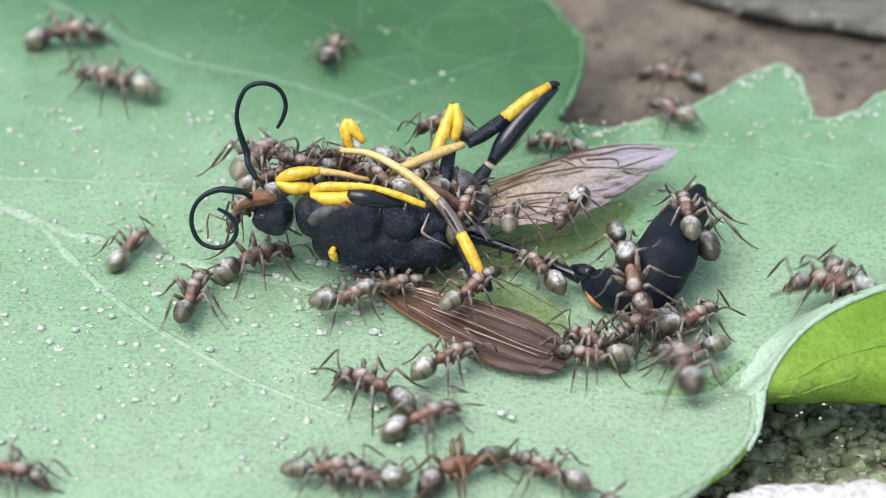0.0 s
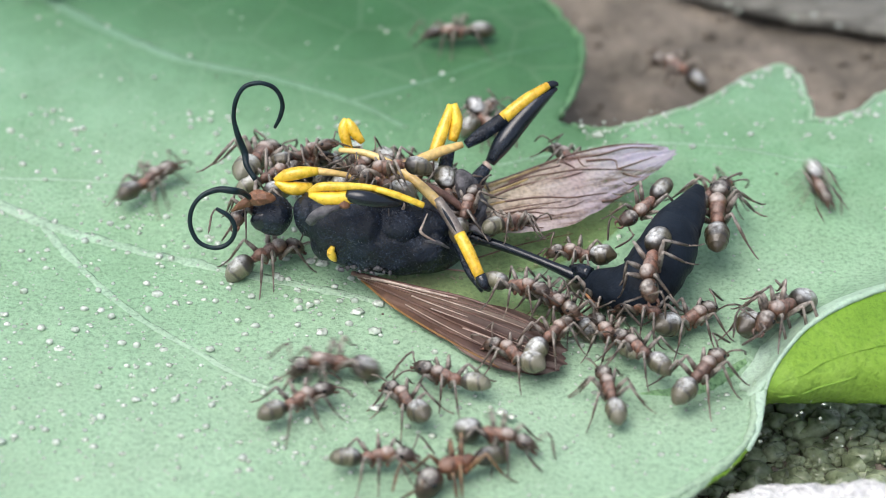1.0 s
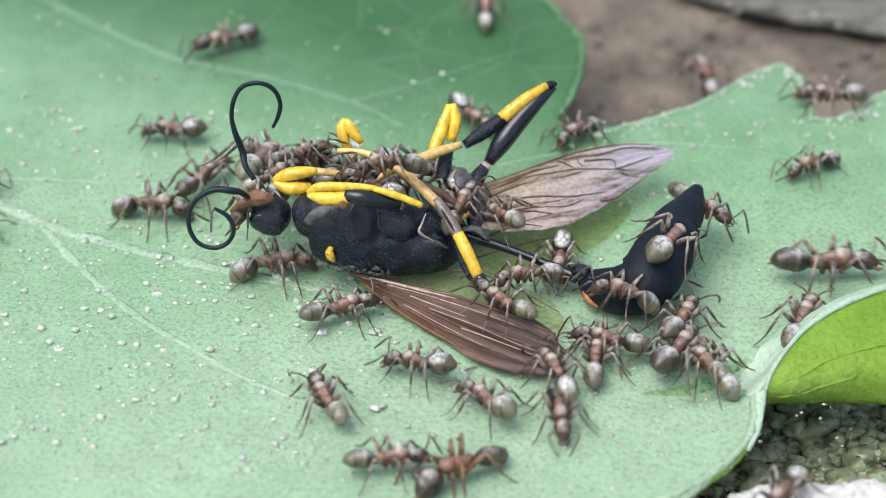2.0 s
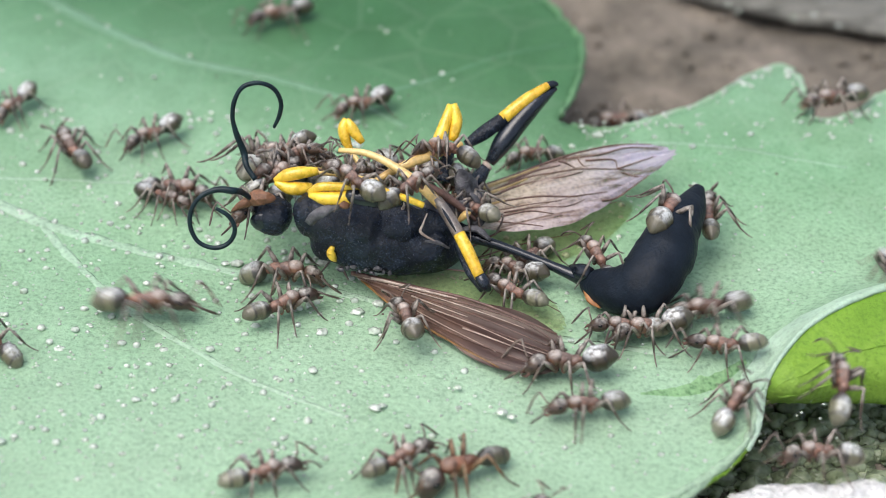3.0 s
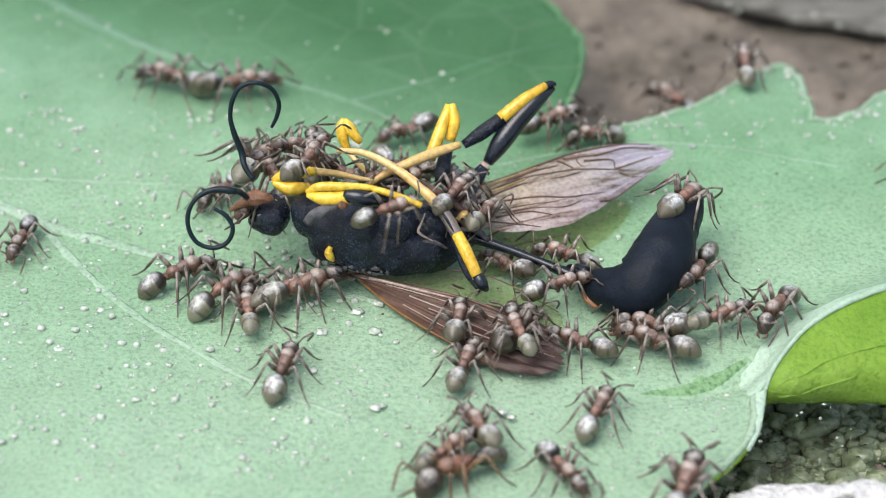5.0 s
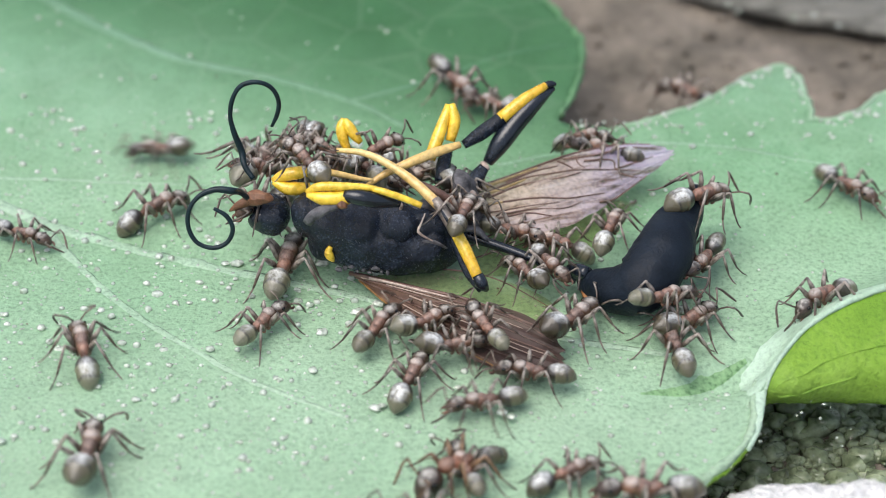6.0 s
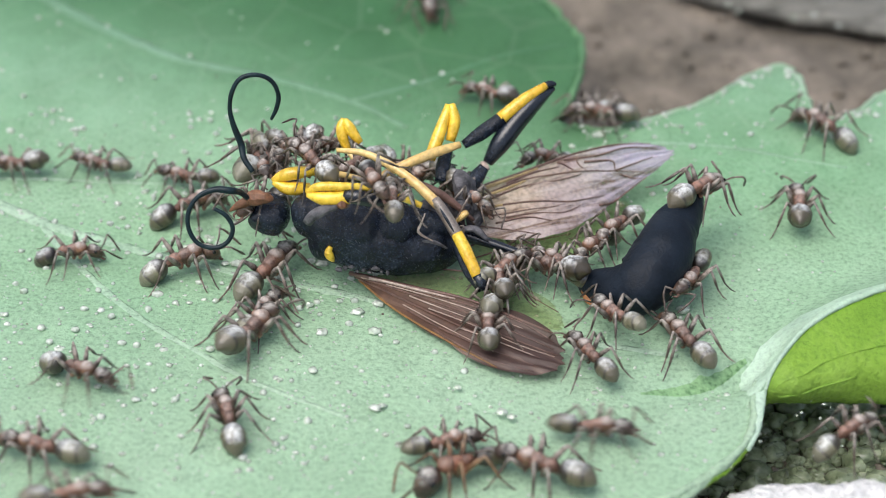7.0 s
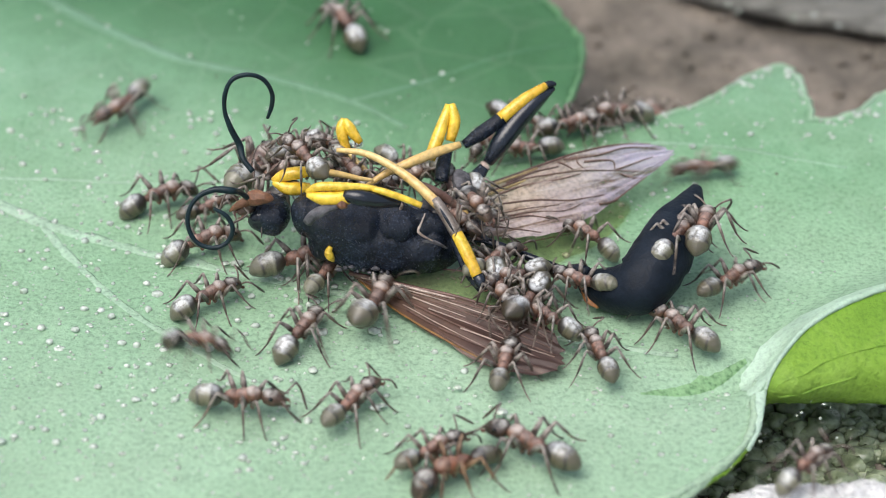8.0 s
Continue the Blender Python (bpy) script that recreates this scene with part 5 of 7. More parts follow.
    [(0, 4.8, -3.8, 0.8, 128), (0.25, 4, -2.5, 1.1, 83), (0.5, 3.1, -1, 1.5, 36), (0.75, 3.9, -3.1, 1.1, -5), (1, 4.8, -5.5, 0.8, -46), (1.25, 4.6, -4.9, 0.8, -94), (1.5, 4.4, -4.8, 0.8, -145), (1.7, 4.4, -4.5, 0.8, -165), (3, 4.5, -1.3, 0, -125), (3.33, 4.5, -0.9, 0, -75), (3.67, 4.6, -0.9, 0, -23), (4, 5, -1, 0, 33), (4.5, 5.5, -5.5, 0.8, 43), (5.25, 5, -4, 0.8, -14), (6, 5, -2.8, 0.8, -66), (6.25, 5, -2.7, 0.8, -107), (6.5, 4.9, -2.8, 0.8, -152), (7, 5.8, -3.4, 0.8, -215), (8, 5.1, -7.3, 0.8, -209)],
    [(0, 1.1, -5.9, 1.2, 42), (0.5, 2.3, -6.4, 1.2, -34), (1, 3.3, -5.5, 1.2, -29), (1.17, 2.9, -6.4, 1.2, 35), (1.33, 2.9, -7, 1.2, 91), (1.5, 2.8, -7, 1.2, 147), (3, 3.7, -5, 0.3, 146), (3.33, 3.7, -5.7, 0.3, 89), (3.67, 3.8, -5.8, 0.3, 31), (4, 4.3, -5.6, 0.3, -34), (4.25, 4.1, -7.3, 0.8, 25), (4.5, 4.3, -8.8, 1.2, 80), (6, 2.3, -8.5, 1.2, 121), (6.5, 3.3, -5.8, 1.2, 52), (7.4, 2.2, -4.1, 0.9, 45), (8, 2.2, -3.9, 1.2, 42)],
    [(0, 13.7, 21.4, -4.5, 167), (0.5, 14, 21.8, -4.5, 131), (1, 14, 22, -4.5, 138), (1.5, 14.3, 22.1, -4.5, 145), (1.7, 14.1, 21.8, -4.5, 140), (2.07, 15.6, 21.3, -4.5, 90), (2.43, 17.2, 21, -4.5, 36), (2.8, 19, 21, -4.5, -15), (2.9, 14.7, 19.3, -4.6, -84), (3, 10.2, 16.9, -4.6, -160), (3.4, 10.2, 19, -4.6, -197), (3.6, 9.1, 18.1, -4.6, -161), (3.9, 12.6, 19.2, -4.6, -208), (4, 12, 19.4, -4.6, -219), (4.2, 13.1, 19.3, -4.6, -216), (4.5, 12.8, 18.7, -4.6, -224), (4.7, 13, 18.6, -4.6, -230), (5.8, 14.3, 19.8, -4.5, -205), (6, 14.4, 19.6, -4.6, -212), (6.3, 14.2, 19.8, -4.5, -205), (6.5, 12.6, 20, -4.5, -199), (7, 9.3, 18, -4.6, -189), (7.5, 11.6, 15.7, -4.6, -175), (7.8, 12.9, 17.9, -4.6, -214), (8, 12.4, 17, -4.6, -227)],
    [(0, -24.6, -0.1, 0, 32), (1.9, -24.6, -0.1, 0, 32), (2.2, -18.9, 0.6, 1.1, 84), (2.5, -12.9, 1.9, 2, 143), (2.8, -7.5, 3.4, 3.1, 203), (3.2, -7.3, 2.6, 3.1, 150), (3.6, -7.5, 2.1, 3.1, 96), (4, -7.7, 1.9, 3.1, 47), (4.67, -7.2, 2.1, 3.1, 103), (5.33, -6.7, 2.9, 3.1, 163), (6, -6.9, 3.8, 3.1, 223), (8, -7.1, 3.4, 3.1, 220)],
    [(0, -26.5, 5.5, 0, 0), (1.8, -26.5, 5.5, 0, 0), (2.3, -17.8, 4.2, 1.4, -76), (2.8, -8.7, 2, 2.9, -142), (3.2, -8.2, 2.8, 2.9, -87), (3.6, -7.8, 3.1, 2.9, -27), (4, -6.9, 3.2, 2.9, 31), (5, -6.2, 2.8, 2.9, 91), (6, -5.5, 3.3, 2.9, 153), (6.67, -5.5, 3.7, 2.9, 205), (7.33, -5.8, 4, 2.9, 255), (8, -6.1, 3.9, 2.9, 306)],
    [(0, 25.9, 5.5, 0, 180), (4.9, 25.9, 5.5, 0, 180), (5.7, 2.5, 1.7, 2.1, 240), (6.5, 1.2, 0.6, 1.8, 253), (8, 1.0, 0.0, 1.8, 292)],
    [(0, -26.3, -3.8, 0, 0), (4.9, -26.3, -3.8, 0, 0), (5.7, -9.4, 1.9, 2.9, 43), (5.97, -9.4, 2.6, 2.9, -8), (6.23, -9.1, 3.4, 2.9, -62), (6.5, -8.7, 3.7, 2.9, -113), (7, -9.1, 3.2, 2.9, -61), (7.5, -9.3, 2.3, 2.9, -5), (8, -9.2, 1.4, 2.9, 47)],
    [(0, -3.7, 1.9, 2.3, -33), (2, -3.6, 1.9, 2.3, -26), (4.2, -3.7, 1.9, 2.3, -42), (6, -3.7, 1.9, 2.3, -28), (8, -3.8, 1.9, 2.3, -36)],
    [(0, -1.9, 2, 1.9, 30), (1.5, -2, 2.1, 1.9, 14), (3.2, -1.8, 2, 1.9, 36), (5, -2, 2.1, 1.9, 22), (6.6, -1.8, 2, 1.9, 29), (8, -2, 2.1, 1.9, 17)],
    [(0, -0.3, 1.9, 2.1, -60), (2.2, -0.2, 1.7, 2.1, -66), (4, -0.3, 2, 2.1, -58), (6, -0.3, 1.8, 2.1, -66), (8, -0.2, 1.9, 2.1, -65)],
    [(0, -5.2, 2.5, 2.5, -28), (1.6, -5.1, 2.5, 2.5, -19), (3.5, -5.2, 2.5, 2.5, -33), (5.5, -5.2, 2.5, 2.5, -15), (8, -5.3, 2.5, 2.5, -26)],
    [(0, 1.2, 1.3, 1.7, 131), (2, 1, 1.3, 1.7, 124), (4.4, 1.3, 1.4, 1.7, 134), (6.2, 1.1, 1.3, 1.7, 128), (8, 1.2, 1.3, 1.7, 133)],
    [(0, -6.9, 1.7, 2.7, 21), (2.4, -6.8, 1.7, 2.7, 31), (4.6, -6.9, 1.8, 2.7, 13), (6.4, -6.8, 1.7, 2.7, 28), (8, -7, 1.7, 2.7, 18)],
    [(0, -2.4, 4.7, 1.3, -21), (3, -2.3, 4.6, 1.3, -11), (5, -2.5, 4.7, 1.3, -28), (8, -2.4, 4.7, 1.3, -18)],
    [(0, -6.5, 2.9, 1.4, 14), (3.1, -6.5, 3.1, 1.4, 7), (3.2, -8.1, 4.3, 0.9, 59), (3.3, -9.5, 5.8, 0.5, 109), (3.4, -11, 7.7, 0, 163), (3.7, -12, 7.7, 0, 161), (3.77, -12.8, 7.1, 0, 98), (3.83, -13.8, 7, 0, 41), (3.9, -14.4, 7.2, 0, -19), (3.93, -15.1, 7, 0, 38), (3.97, -15.5, 7, 0, 91), (4, -15.9, 7.6, 0, 151), (4.1, -17.7, 10.7, 0, 158), (4.2, -22.8, 13.9, 0, 147), (4.4, -29.6, 16.1, 0, 139), (4.9, -38.3, 14.9, 0, 137), (8, -38.3, 14.9, 0, 137)],
    [(0, -4.9, 3.2, 1.2, 10), (3.8, -5, 3.2, 1.2, 4), (4.1, -10.4, 9.1, 0, 37), (4.2, -9.4, 8.5, 0, -17), (4.3, -9.6, 9.4, 0, 54), (4.4, -9.6, 10.7, 0, 124), (4.5, -9.6, 11.2, 0, 126), (4.7, -10.5, 11.6, 0, 180), (5.1, -16.1, 15.3, 0, 154), (5.6, -30.1, 16.6, 0, 171), (6.1, -38.5, 16.2, 0, 171), (8, -38.5, 16.2, 0, 171)],
    [(0, -6.5, 3.4, 1, 156), (6, -6.5, 3.5, 1, 156), (6.15, -8.3, 4.7, 0.5, 112), (6.3, -10.3, 6, 0, 71), (6.5, -11.2, 6, 0, 71), (6.55, -12.3, 5.7, 0, 115), (6.6, -13.5, 5.6, 0, 164), (6.7, -15.4, 5.1, 0, 174), (6.8, -15.4, 5.9, 0, 175), (7, -17.3, 6.6, 0, 163), (7.2, -20.2, 3.4, 0, 173), (7.3, -22.8, 2.4, 0, 192), (7.5, -26.8, 2.4, 0, 192), (8, -34.9, 2.7, 0, 192)],
    [(0, -21.6, 18.8, 0, 4), (0.1, -19.8, 18.9, 0, 7), (0.2, -17.6, 19, 0, 7), (0.3, -17.2, 19.1, 0, 11), (0.4, -14.4, 19.5, 0, 9), (0.5, -11, 24.9, 0, 77), (0.7, -10.3, 34.6, 0, 90), (1.2, -12, 59.2, 0, 89), (8, -12, 59.2, 0, 89)],
    [(0, -6.2, 16.8, 0, 74), (0.05, -7.6, 17.2, 0, 32), (0.1, -8.9, 17.9, 0, -10), (0.2, -11.9, 19.1, 0, -11), (0.3, -11, 18.8, 0, -35), (0.4, -10.5, 18.2, 0, -30), (0.5, -8.9, 18.1, 0, -27), (0.6, -3, 16.5, 0, 7), (0.7, 0.7, 13.5, 0, -48), (0.8, 1.1, 10.8, 0, -74), (1, 2, 10.2, 0, -62), (1.7, 2.3, 9.5, 0, -58), (2.8, -3.5, 16.4, 0, -41), (2.85, -3.4, 15.2, 0, -109), (2.9, -3.5, 13.4, 0, -175), (3, -3.9, 12, 0, -160), (3.05, -3.9, 11.9, 0, -93), (3.1, -3.9, 11.1, 0, -24), (3.2, -3.8, 9.7, 0, -8), (3.4, -2.1, 9.2, 0, 0), (3.6, -1.8, 9.6, 0, -53), (3.8, -1.2, 9.7, 0, -104), (4, -0.9, 9.4, 0, -156), (4.7, -2.6, 9.1, 0, -156), (5.8, 3.3, 10.8, 0, -205), (6.3, 2.7, 11.7, 0, -219), (7, 2.9, 12.4, 0, -213), (7.5, 1.9, 12.5, 0, -221), (7.67, 2.3, 11.4, 0, -274), (7.83, 2.8, 10.6, 0, -329), (8, 3.5, 10.2, 0, -384)],
    [(0, -17.1, 13.8, 0, 158), (0.1, -18.3, 11.6, 0, 168), (0.2, -21.4, 11.7, 0, 176), (0.3, -25.2, 11.3, 0, 180), (0.5, -30.6, 11.3, 0, 180), (1, -38.7, 11.3, 0, 180), (8, -38.7, 11.3, 0, 180)],
    [(0, -15.5, -0.9, 0, 61), (0.1, -16.3, -2.5, 0, 0), (0.2, -16.3, -2.7, 0, 6), (0.25, -17.3, -2, 0, 76), (0.3, -18, -0.6, 0, 151), (0.4, -18.7, 3.2, 0, 120), (0.45, -15.8, 4.7, 0, 77), (0.5, -13, 6.5, 0, 37), (0.6, -5.9, 9.1, 0, 13), (0.7, -2.2, 9, 0, 14), (1, 1.8, 10.3, 0, 56), (1.7, 2.4, 10.3, 0, 24), (1.98, 2.4, 19.7, 0, 89), (2.64, 2.7, 44.8, 0, 89), (3.14, 3.2, 70.3, 0, 88), (8, 3.2, 70.3, 0, 88)],
    [(0, -12, -5.4, 0, 81), (0.3, -12.3, -3.7, 0, 80), (0.5, -12.7, -2.9, 0, 87), (0.7, -13.6, -2.5, 0, 80), (0.8, -15.1, -0.3, 0, 104), (0.83, -15.2, 0.3, 0, 168), (0.87, -15.7, 1.2, 0, 228), (0.9, -16.6, 1.5, 0, 284), (0.95, -16.2, 2.9, 0, 351), (1, -15.3, 4.4, 0, 413), (1.1, -12.7, 5.2, 0, 354), (1.5, -11.5, 4.7, 0, 403), (1.7, -11.5, 4.7, 0, 403), (2.25, -13.7, 5.1, 0, 448), (2.8, -15.7, 5.9, 0, 497), (2.9, -17.6, 5.9, 0, 477), (2.96, -19, 7.4, 0, 481), (3.04, -19, 7.4, 0, 481), (3.1, -20.1, 9.7, 0, 475), (3.2, -20, 10.2, 0, 461), (3.3, -22.6, 14, 0, 501), (3.4, -26.4, 15.6, 0, 510), (3.6, -31.2, 16.8, 0, 517), (4.1, -40.1, 16.1, 0, 517), (8, -40.1, 16.1, 0, 517)],
    [(0, -9.6, -2, 0, 26), (0.5, -9.9, -1.4, 0, 54), (0.8, -9.6, -2, 0, 27), (1, -9, -1.8, 0, 28), (1.5, -8.8, -2.2, 0, 9), (1.7, -8.6, -2.2, 0, 9), (2.8, -9, -2.7, 0, -7), (3, -8.2, -2.8, 0, -10), (3.2, -9.1, -2.7, 0, 0), (3.5, -8.8, -2.5, 0, 21), (4, -8.7, -1.8, 0, 29), (4.5, -10.3, -2.9, 0, 55), (4.7, -10.5, -2.9, 0, 41), (5.8, -14.7, -12.6, 0, 81), (5.9, -15.7, -11, 0, 93), (6, -16.4, -9.4, 0, 105), (6.1, -16.7, -7.6, 0, 65), (6.2, -17, -5.7, 0, 24), (6.3, -15.9, -4.8, 0, 14), (6.4, -15.8, -4.7, 0, 66), (6.5, -15.4, -4.1, 0, 118), (6.6, -15.1, -5.3, 0, 119), (6.65, -14.6, -3.7, 0, 76), (6.7, -13.9, -1.7, 0, 36), (6.8, -13.8, -1.5, 0, 27), (7, -13.1, -2.2, 0, 26), (7.2, -13.2, -2, 0, 24), (7.5, -12.7, -1.4, 0, 21), (8, -12.2, -0.6, 0, 25)],
    [(0, -5, -5.5, 0.3, 24), (0.1, -4.1, -4.8, 0.3, 18), (0.2, -2.6, -5.7, 0.3, 16), (0.3, -2.1, -6.5, 0.3, 9), (0.4, -1, -7.5, 0.3, -6), (0.5, 0.3, -7.6, 0.3, -15), (0.6, 0.8, -8.5, 0.3, 43), (0.7, 1.7, -9, 0.3, 94), (0.8, 2.5, -9, 0.3, 145), (1, 3.6, -9.5, 0.3, 134), (1.5, 2.3, -9.7, 0.3, 149), (1.7, 1.9, -10.3, 0.3, 151), (2.25, 3, -15.5, 0.1, 94), (2.8, 4.1, -20.3, 0, 40), (3.1, 3.2, -20.2, 0, 83), (3.4, 2.4, -19.7, 0, 124), (3.45, 3.3, -18.9, 0, 165), (3.5, 3.9, -18.1, 0, 210), (3.7, 2.6, -17.7, 0, 220), (4, 2.7, -16.9, 0, 284), (4.17, 2.2, -17.2, 0, 341), (4.33, 2.1, -17.7, 0, 406), (4.5, 2.4, -18, 0, 458), (4.7, 2.6, -17.4, 0, 478), (5.8, -1.8, -5.8, 0.4, 411), (6, -1.2, -7.3, 0.4, 390), (6.3, 0.6, -5.9, 0.4, 392), (7, 2.5, -5.6, 0.4, 428), (7.25, 2.3, -5, 0.7, 353), (7.5, 2.8, -4.7, 1, 281), (8, 2.8, -4.9, 1, 278)],
    [(0, -2.9, -4.5, 0.4, 11), (0.3, 0, -6.3, 0.4, -20), (0.5, 2.5, -8.8, 0.4, -39), (0.8, 6.2, -9.5, 0.4, 33), (0.9, 7.8, -9.6, 0.4, 84), (1, 9.3, -9.4, 0.4, 131), (1.5, 8.1, -9, 0.4, 161), (1.7, 8.1, -8.9, 0.4, 160), (2.8, 8.7, -6.5, 0, 187), (3.2, 9.4, -7.5, 0, 161), (3.5, 9.6, -7.8, 0, 153), (4, 6.7, -6.3, 0, 159), (4.7, 6.9, -7.2, 0, 151), (5.8, 4.8, -10.3, 0.3, 177), (6, 4.5, -10.4, 0.3, 172), (6.3, 6.7, -10.6, 0.3, 166), (6.5, 6.9, -10.3, 0.3, 157), (6.7, 7.3, -10.2, 0.3, 130), (6.8, 7.1, -9.6, 0.3, 120), (7, 7, -9.6, 0.3, 122), (7.2, 7, -9.8, 0.3, 109), (7.5, 7.6, -9.8, 0.3, 99), (8, 7.3, -9.5, 0.3, 106)],
    [(0, -0.2, -10.1, 0.6, 33), (0.3, -0.6, -9.5, 0.6, 22), (0.5, 1.8, -9.4, 0.6, -37), (0.75, 3.1, -8.9, 0.6, 7), (1, 4.8, -8.5, 0.6, 51), (1.25, 4, -8.5, 0.6, 89), (1.5, 3.1, -8.2, 0.6, 126), (1.7, 4, -8.9, 0.6, 125), (2.25, 5.8, -13.1, 0.3, 90), (2.8, 7.6, -17.1, 0, 53), (2.9, 10.3, -15.8, 0, 46), (3, 12.9, -12.5, 0, 61), (3.1, 13.3, -12, 0, 55), (3.2, 12.7, -13.3, 0, 55), (3.25, 11.6, -14.8, 0, 115), (3.3, 10.1, -15.5, 0, 180), (3.4, 8.2, -15.6, 0, 153), (3.5, 5.8, -15.6, 0, 169), (3.6, 6.1, -15.5, 0, 174), (3.7, 5.7, -15.4, 0, 178), (4, 6.2, -15.4, 0, 144), (4.1, 6.8, -14.9, 0, 144), (4.2, 6.1, -12.8, 0, 150), (4.4, 7.8, -12, 0, 189), (4.5, 7.7, -12.2, 0, 220), (4.6, 7.4, -13.7, 0, 147), (4.7, 6.4, -14.8, 0, 87), (5.8, 8.3, -2.6, 0.8, 50), (6.15, 7.8, -0.6, 1.5, 87), (6.5, 7.2, 1.5, 2.1, 123), (6.65, 8.2, 0.9, 1.5, 163), (6.8, 9, 0.2, 0.8, 206), (7.2, 8.6, 0.1, 0.8, 231), (7.47, 9.8, -1.5, 1.5, 167), (7.73, 10.4, -3, 2, 110), (8, 10.8, -3.9, 2.7, 52)],
    [(0, -22.2, -18, 0, 12), (0.2, -20.3, -17, 0, 0), (0.3, -18, -16.2, 0, 18), (0.4, -15.8, -13.9, 0, 31), (0.5, -10.3, -10.7, 0, 33), (0.6, -7.9, -10.6, 0, 7), (0.7, -6.7, -11, 0, 7), (0.8, -7.2, -11.4, 0, 0), (0.9, -5.4, -12.5, 0, 5), (1, -6.9, -12.8, 0, 37), (1.1, -7.5, -12.9, 0, 9), (1.2, -8.7, -12.3, 0, 0), (1.3, -8.8, -12.3, 0, 0), (1.5, -7.5, -9, 0, 42), (1.7, -5.1, -5.9, 0, 36), (2.8, -7.3, -6, 0, 8), (3, -8, -5.8, 0, 33), (3.2, -8.3, -5.8, 0, 34), (3.4, -14.1, -5.9, 0, 4), (3.5, -11.4, -4.8, 0, 46), (3.7, -11, -4.5, 0, 40), (4, -10.4, -4.5, 0, 48), (4.2, -10.1, -4.9, 0, 36), (4.4, -8.8, -5.6, 0, 17), (4.5, -8.3, -4.9, 0, 57), (4.7, -9, -4.7, 0, 53), (5.8, -3.1, -6.2, 0, 35), (6, -3.3, -7.6, 0, 64), (6.2, -5, -9.4, 0, 26), (6.3, -4.9, -8.8, 0, 25), (6.5, -1.6, -8.9, 0, -29), (6.6, 1.7, -10.1, 0, 4), (6.63, 1.8, -11, 0, 60), (6.67, 2.1, -11.6, 0, 109), (6.7, 2.3, -11.7, 0, 163), (6.8, 2.7, -12.8, 0, 165), (6.87, 3.9, -13.7, 0, 110), (6.93, 4.9, -13.9, 0, 58), (7, 6.2, -13.8, 0, -2), (7.2, 10.9, -9.1, 0, 42), (7.3, 8.5, -12.1, 0, 50), (7.5, 6.8, -13.4, 0, 94), (7.7, 3.3, -11.6, 0, 165), (7.8, 2, -10.4, 0, 101), (8, 2.7, -10, 0, 79)],
    [(0, -19, -17, 0, -22), (0.2, -21.6, -17, 0, -13), (0.3, -22.5, -16.1, 0, -76), (0.4, -23.4, -15.8, 0, -125), (0.5, -24.4, -15.9, 0, -180), (1, -31.6, -15.9, 0, -180), (8, -31.6, -15.9, 0, -180)],
    [(0, 11.1, -10.3, 0, 98), (0.1, 13.3, -8.6, 0, 69), (0.2, 13.2, -8, 0, 55), (0.3, 13.3, -7.1, 0, 46), (0.4, 14.5, -5.4, 0, 27), (0.5, 15.9, -5.4, 0, 34), (0.7, 14.5, -6.8, 0, 27), (1, 14.8, -6.8, 0, 48), (1.5, 14.5, -7.4, 0, 51), (1.7, 11.5, -8.5, 0, 10), (2.07, 10.5, -9.1, 0, 71), (2.43, 9.8, -9.3, 0, 122), (2.8, 8.9, -8.9, 0, 180), (2.9, 6.7, -9.6, 0, 187), (3, 6.3, -9.6, 0, 177), (3.2, 4.8, -9.5, 0, 162), (3.5, 5, -8.6, 0, 110), (4, 6.1, -9.7, 0, 118), (4.5, 4, -7.3, 0, 66), (4.7, 3.2, -7.6, 0, 68), (5.8, 4.2, -8, 0.6, 35), (6, 5.6, -7.6, 0.6, 46), (6.5, 4.7, -7.3, 0.6, 63), (6.7, 4.9, -7.1, 0.6, 65), (6.85, 5.3, -5.5, 0.6, 105), (7, 5.6, -3.6, 0.6, 145), (7.25, 3.9, -5.2, 0.6, 130), (7.5, 3.3, -5.7, 0.6, 124), (7.8, 3.3, -7.6, 0.6, 64), (8, 3.7, -6.4, 0.6, 58)],
    [(0, 7.1, -21.1, 0.3, 92), (0.3, 7, -18.3, 0.3, 92), (0.4, 7.3, -16.1, 0.3, 87), (0.5, 9.5, -14.3, 0.3, 69), (0.6, 10.1, -12.2, 0.3, 75), (0.8, 10.6, -11.5, 0.3, 58), (1, 11.4, -11, 0.3, 54), (1.2, 11.2, -11, 0.3, 55), (1.3, 11.9, -10.4, 0.3, 57), (1.5, 16.1, -5.9, 0.3, 58), (1.7, 16.7, -7.4, 0.3, 42), (2.25, 16.2, -6.4, 0.1, 109), (2.8, 15.4, -4.7, 0, 176), (2.9, 15, -5.1, 0, 177), (3, 13, -5.5, 0, 196), (3.1, 11.2, -7.2, 0, 184), (3.2, 10.7, -7.6, 0, 177), (3.4, 9.7, -8.5, 0, 177), (3.5, 10.1, -8.9, 0, 176), (3.7, 9.8, -7.9, 0, 169), (4, 8.8, -7.9, 0, 134), (4.2, 8.8, -8.1, 0, 165), (4.5, 9.4, -8.5, 0, 167), (4.7, 10.1, -8, 0, 169), (5.8, 10.5, -8.6, 0, 102), (6, 10.8, -8.6, 0, 105), (6.5, 11.5, -8.7, 0, 109), (7, 11.5, -8.2, 0, 121), (7.5, 11.6, -7.5, 0, 124), (8, 11.5, -7.3, 0, 135)],
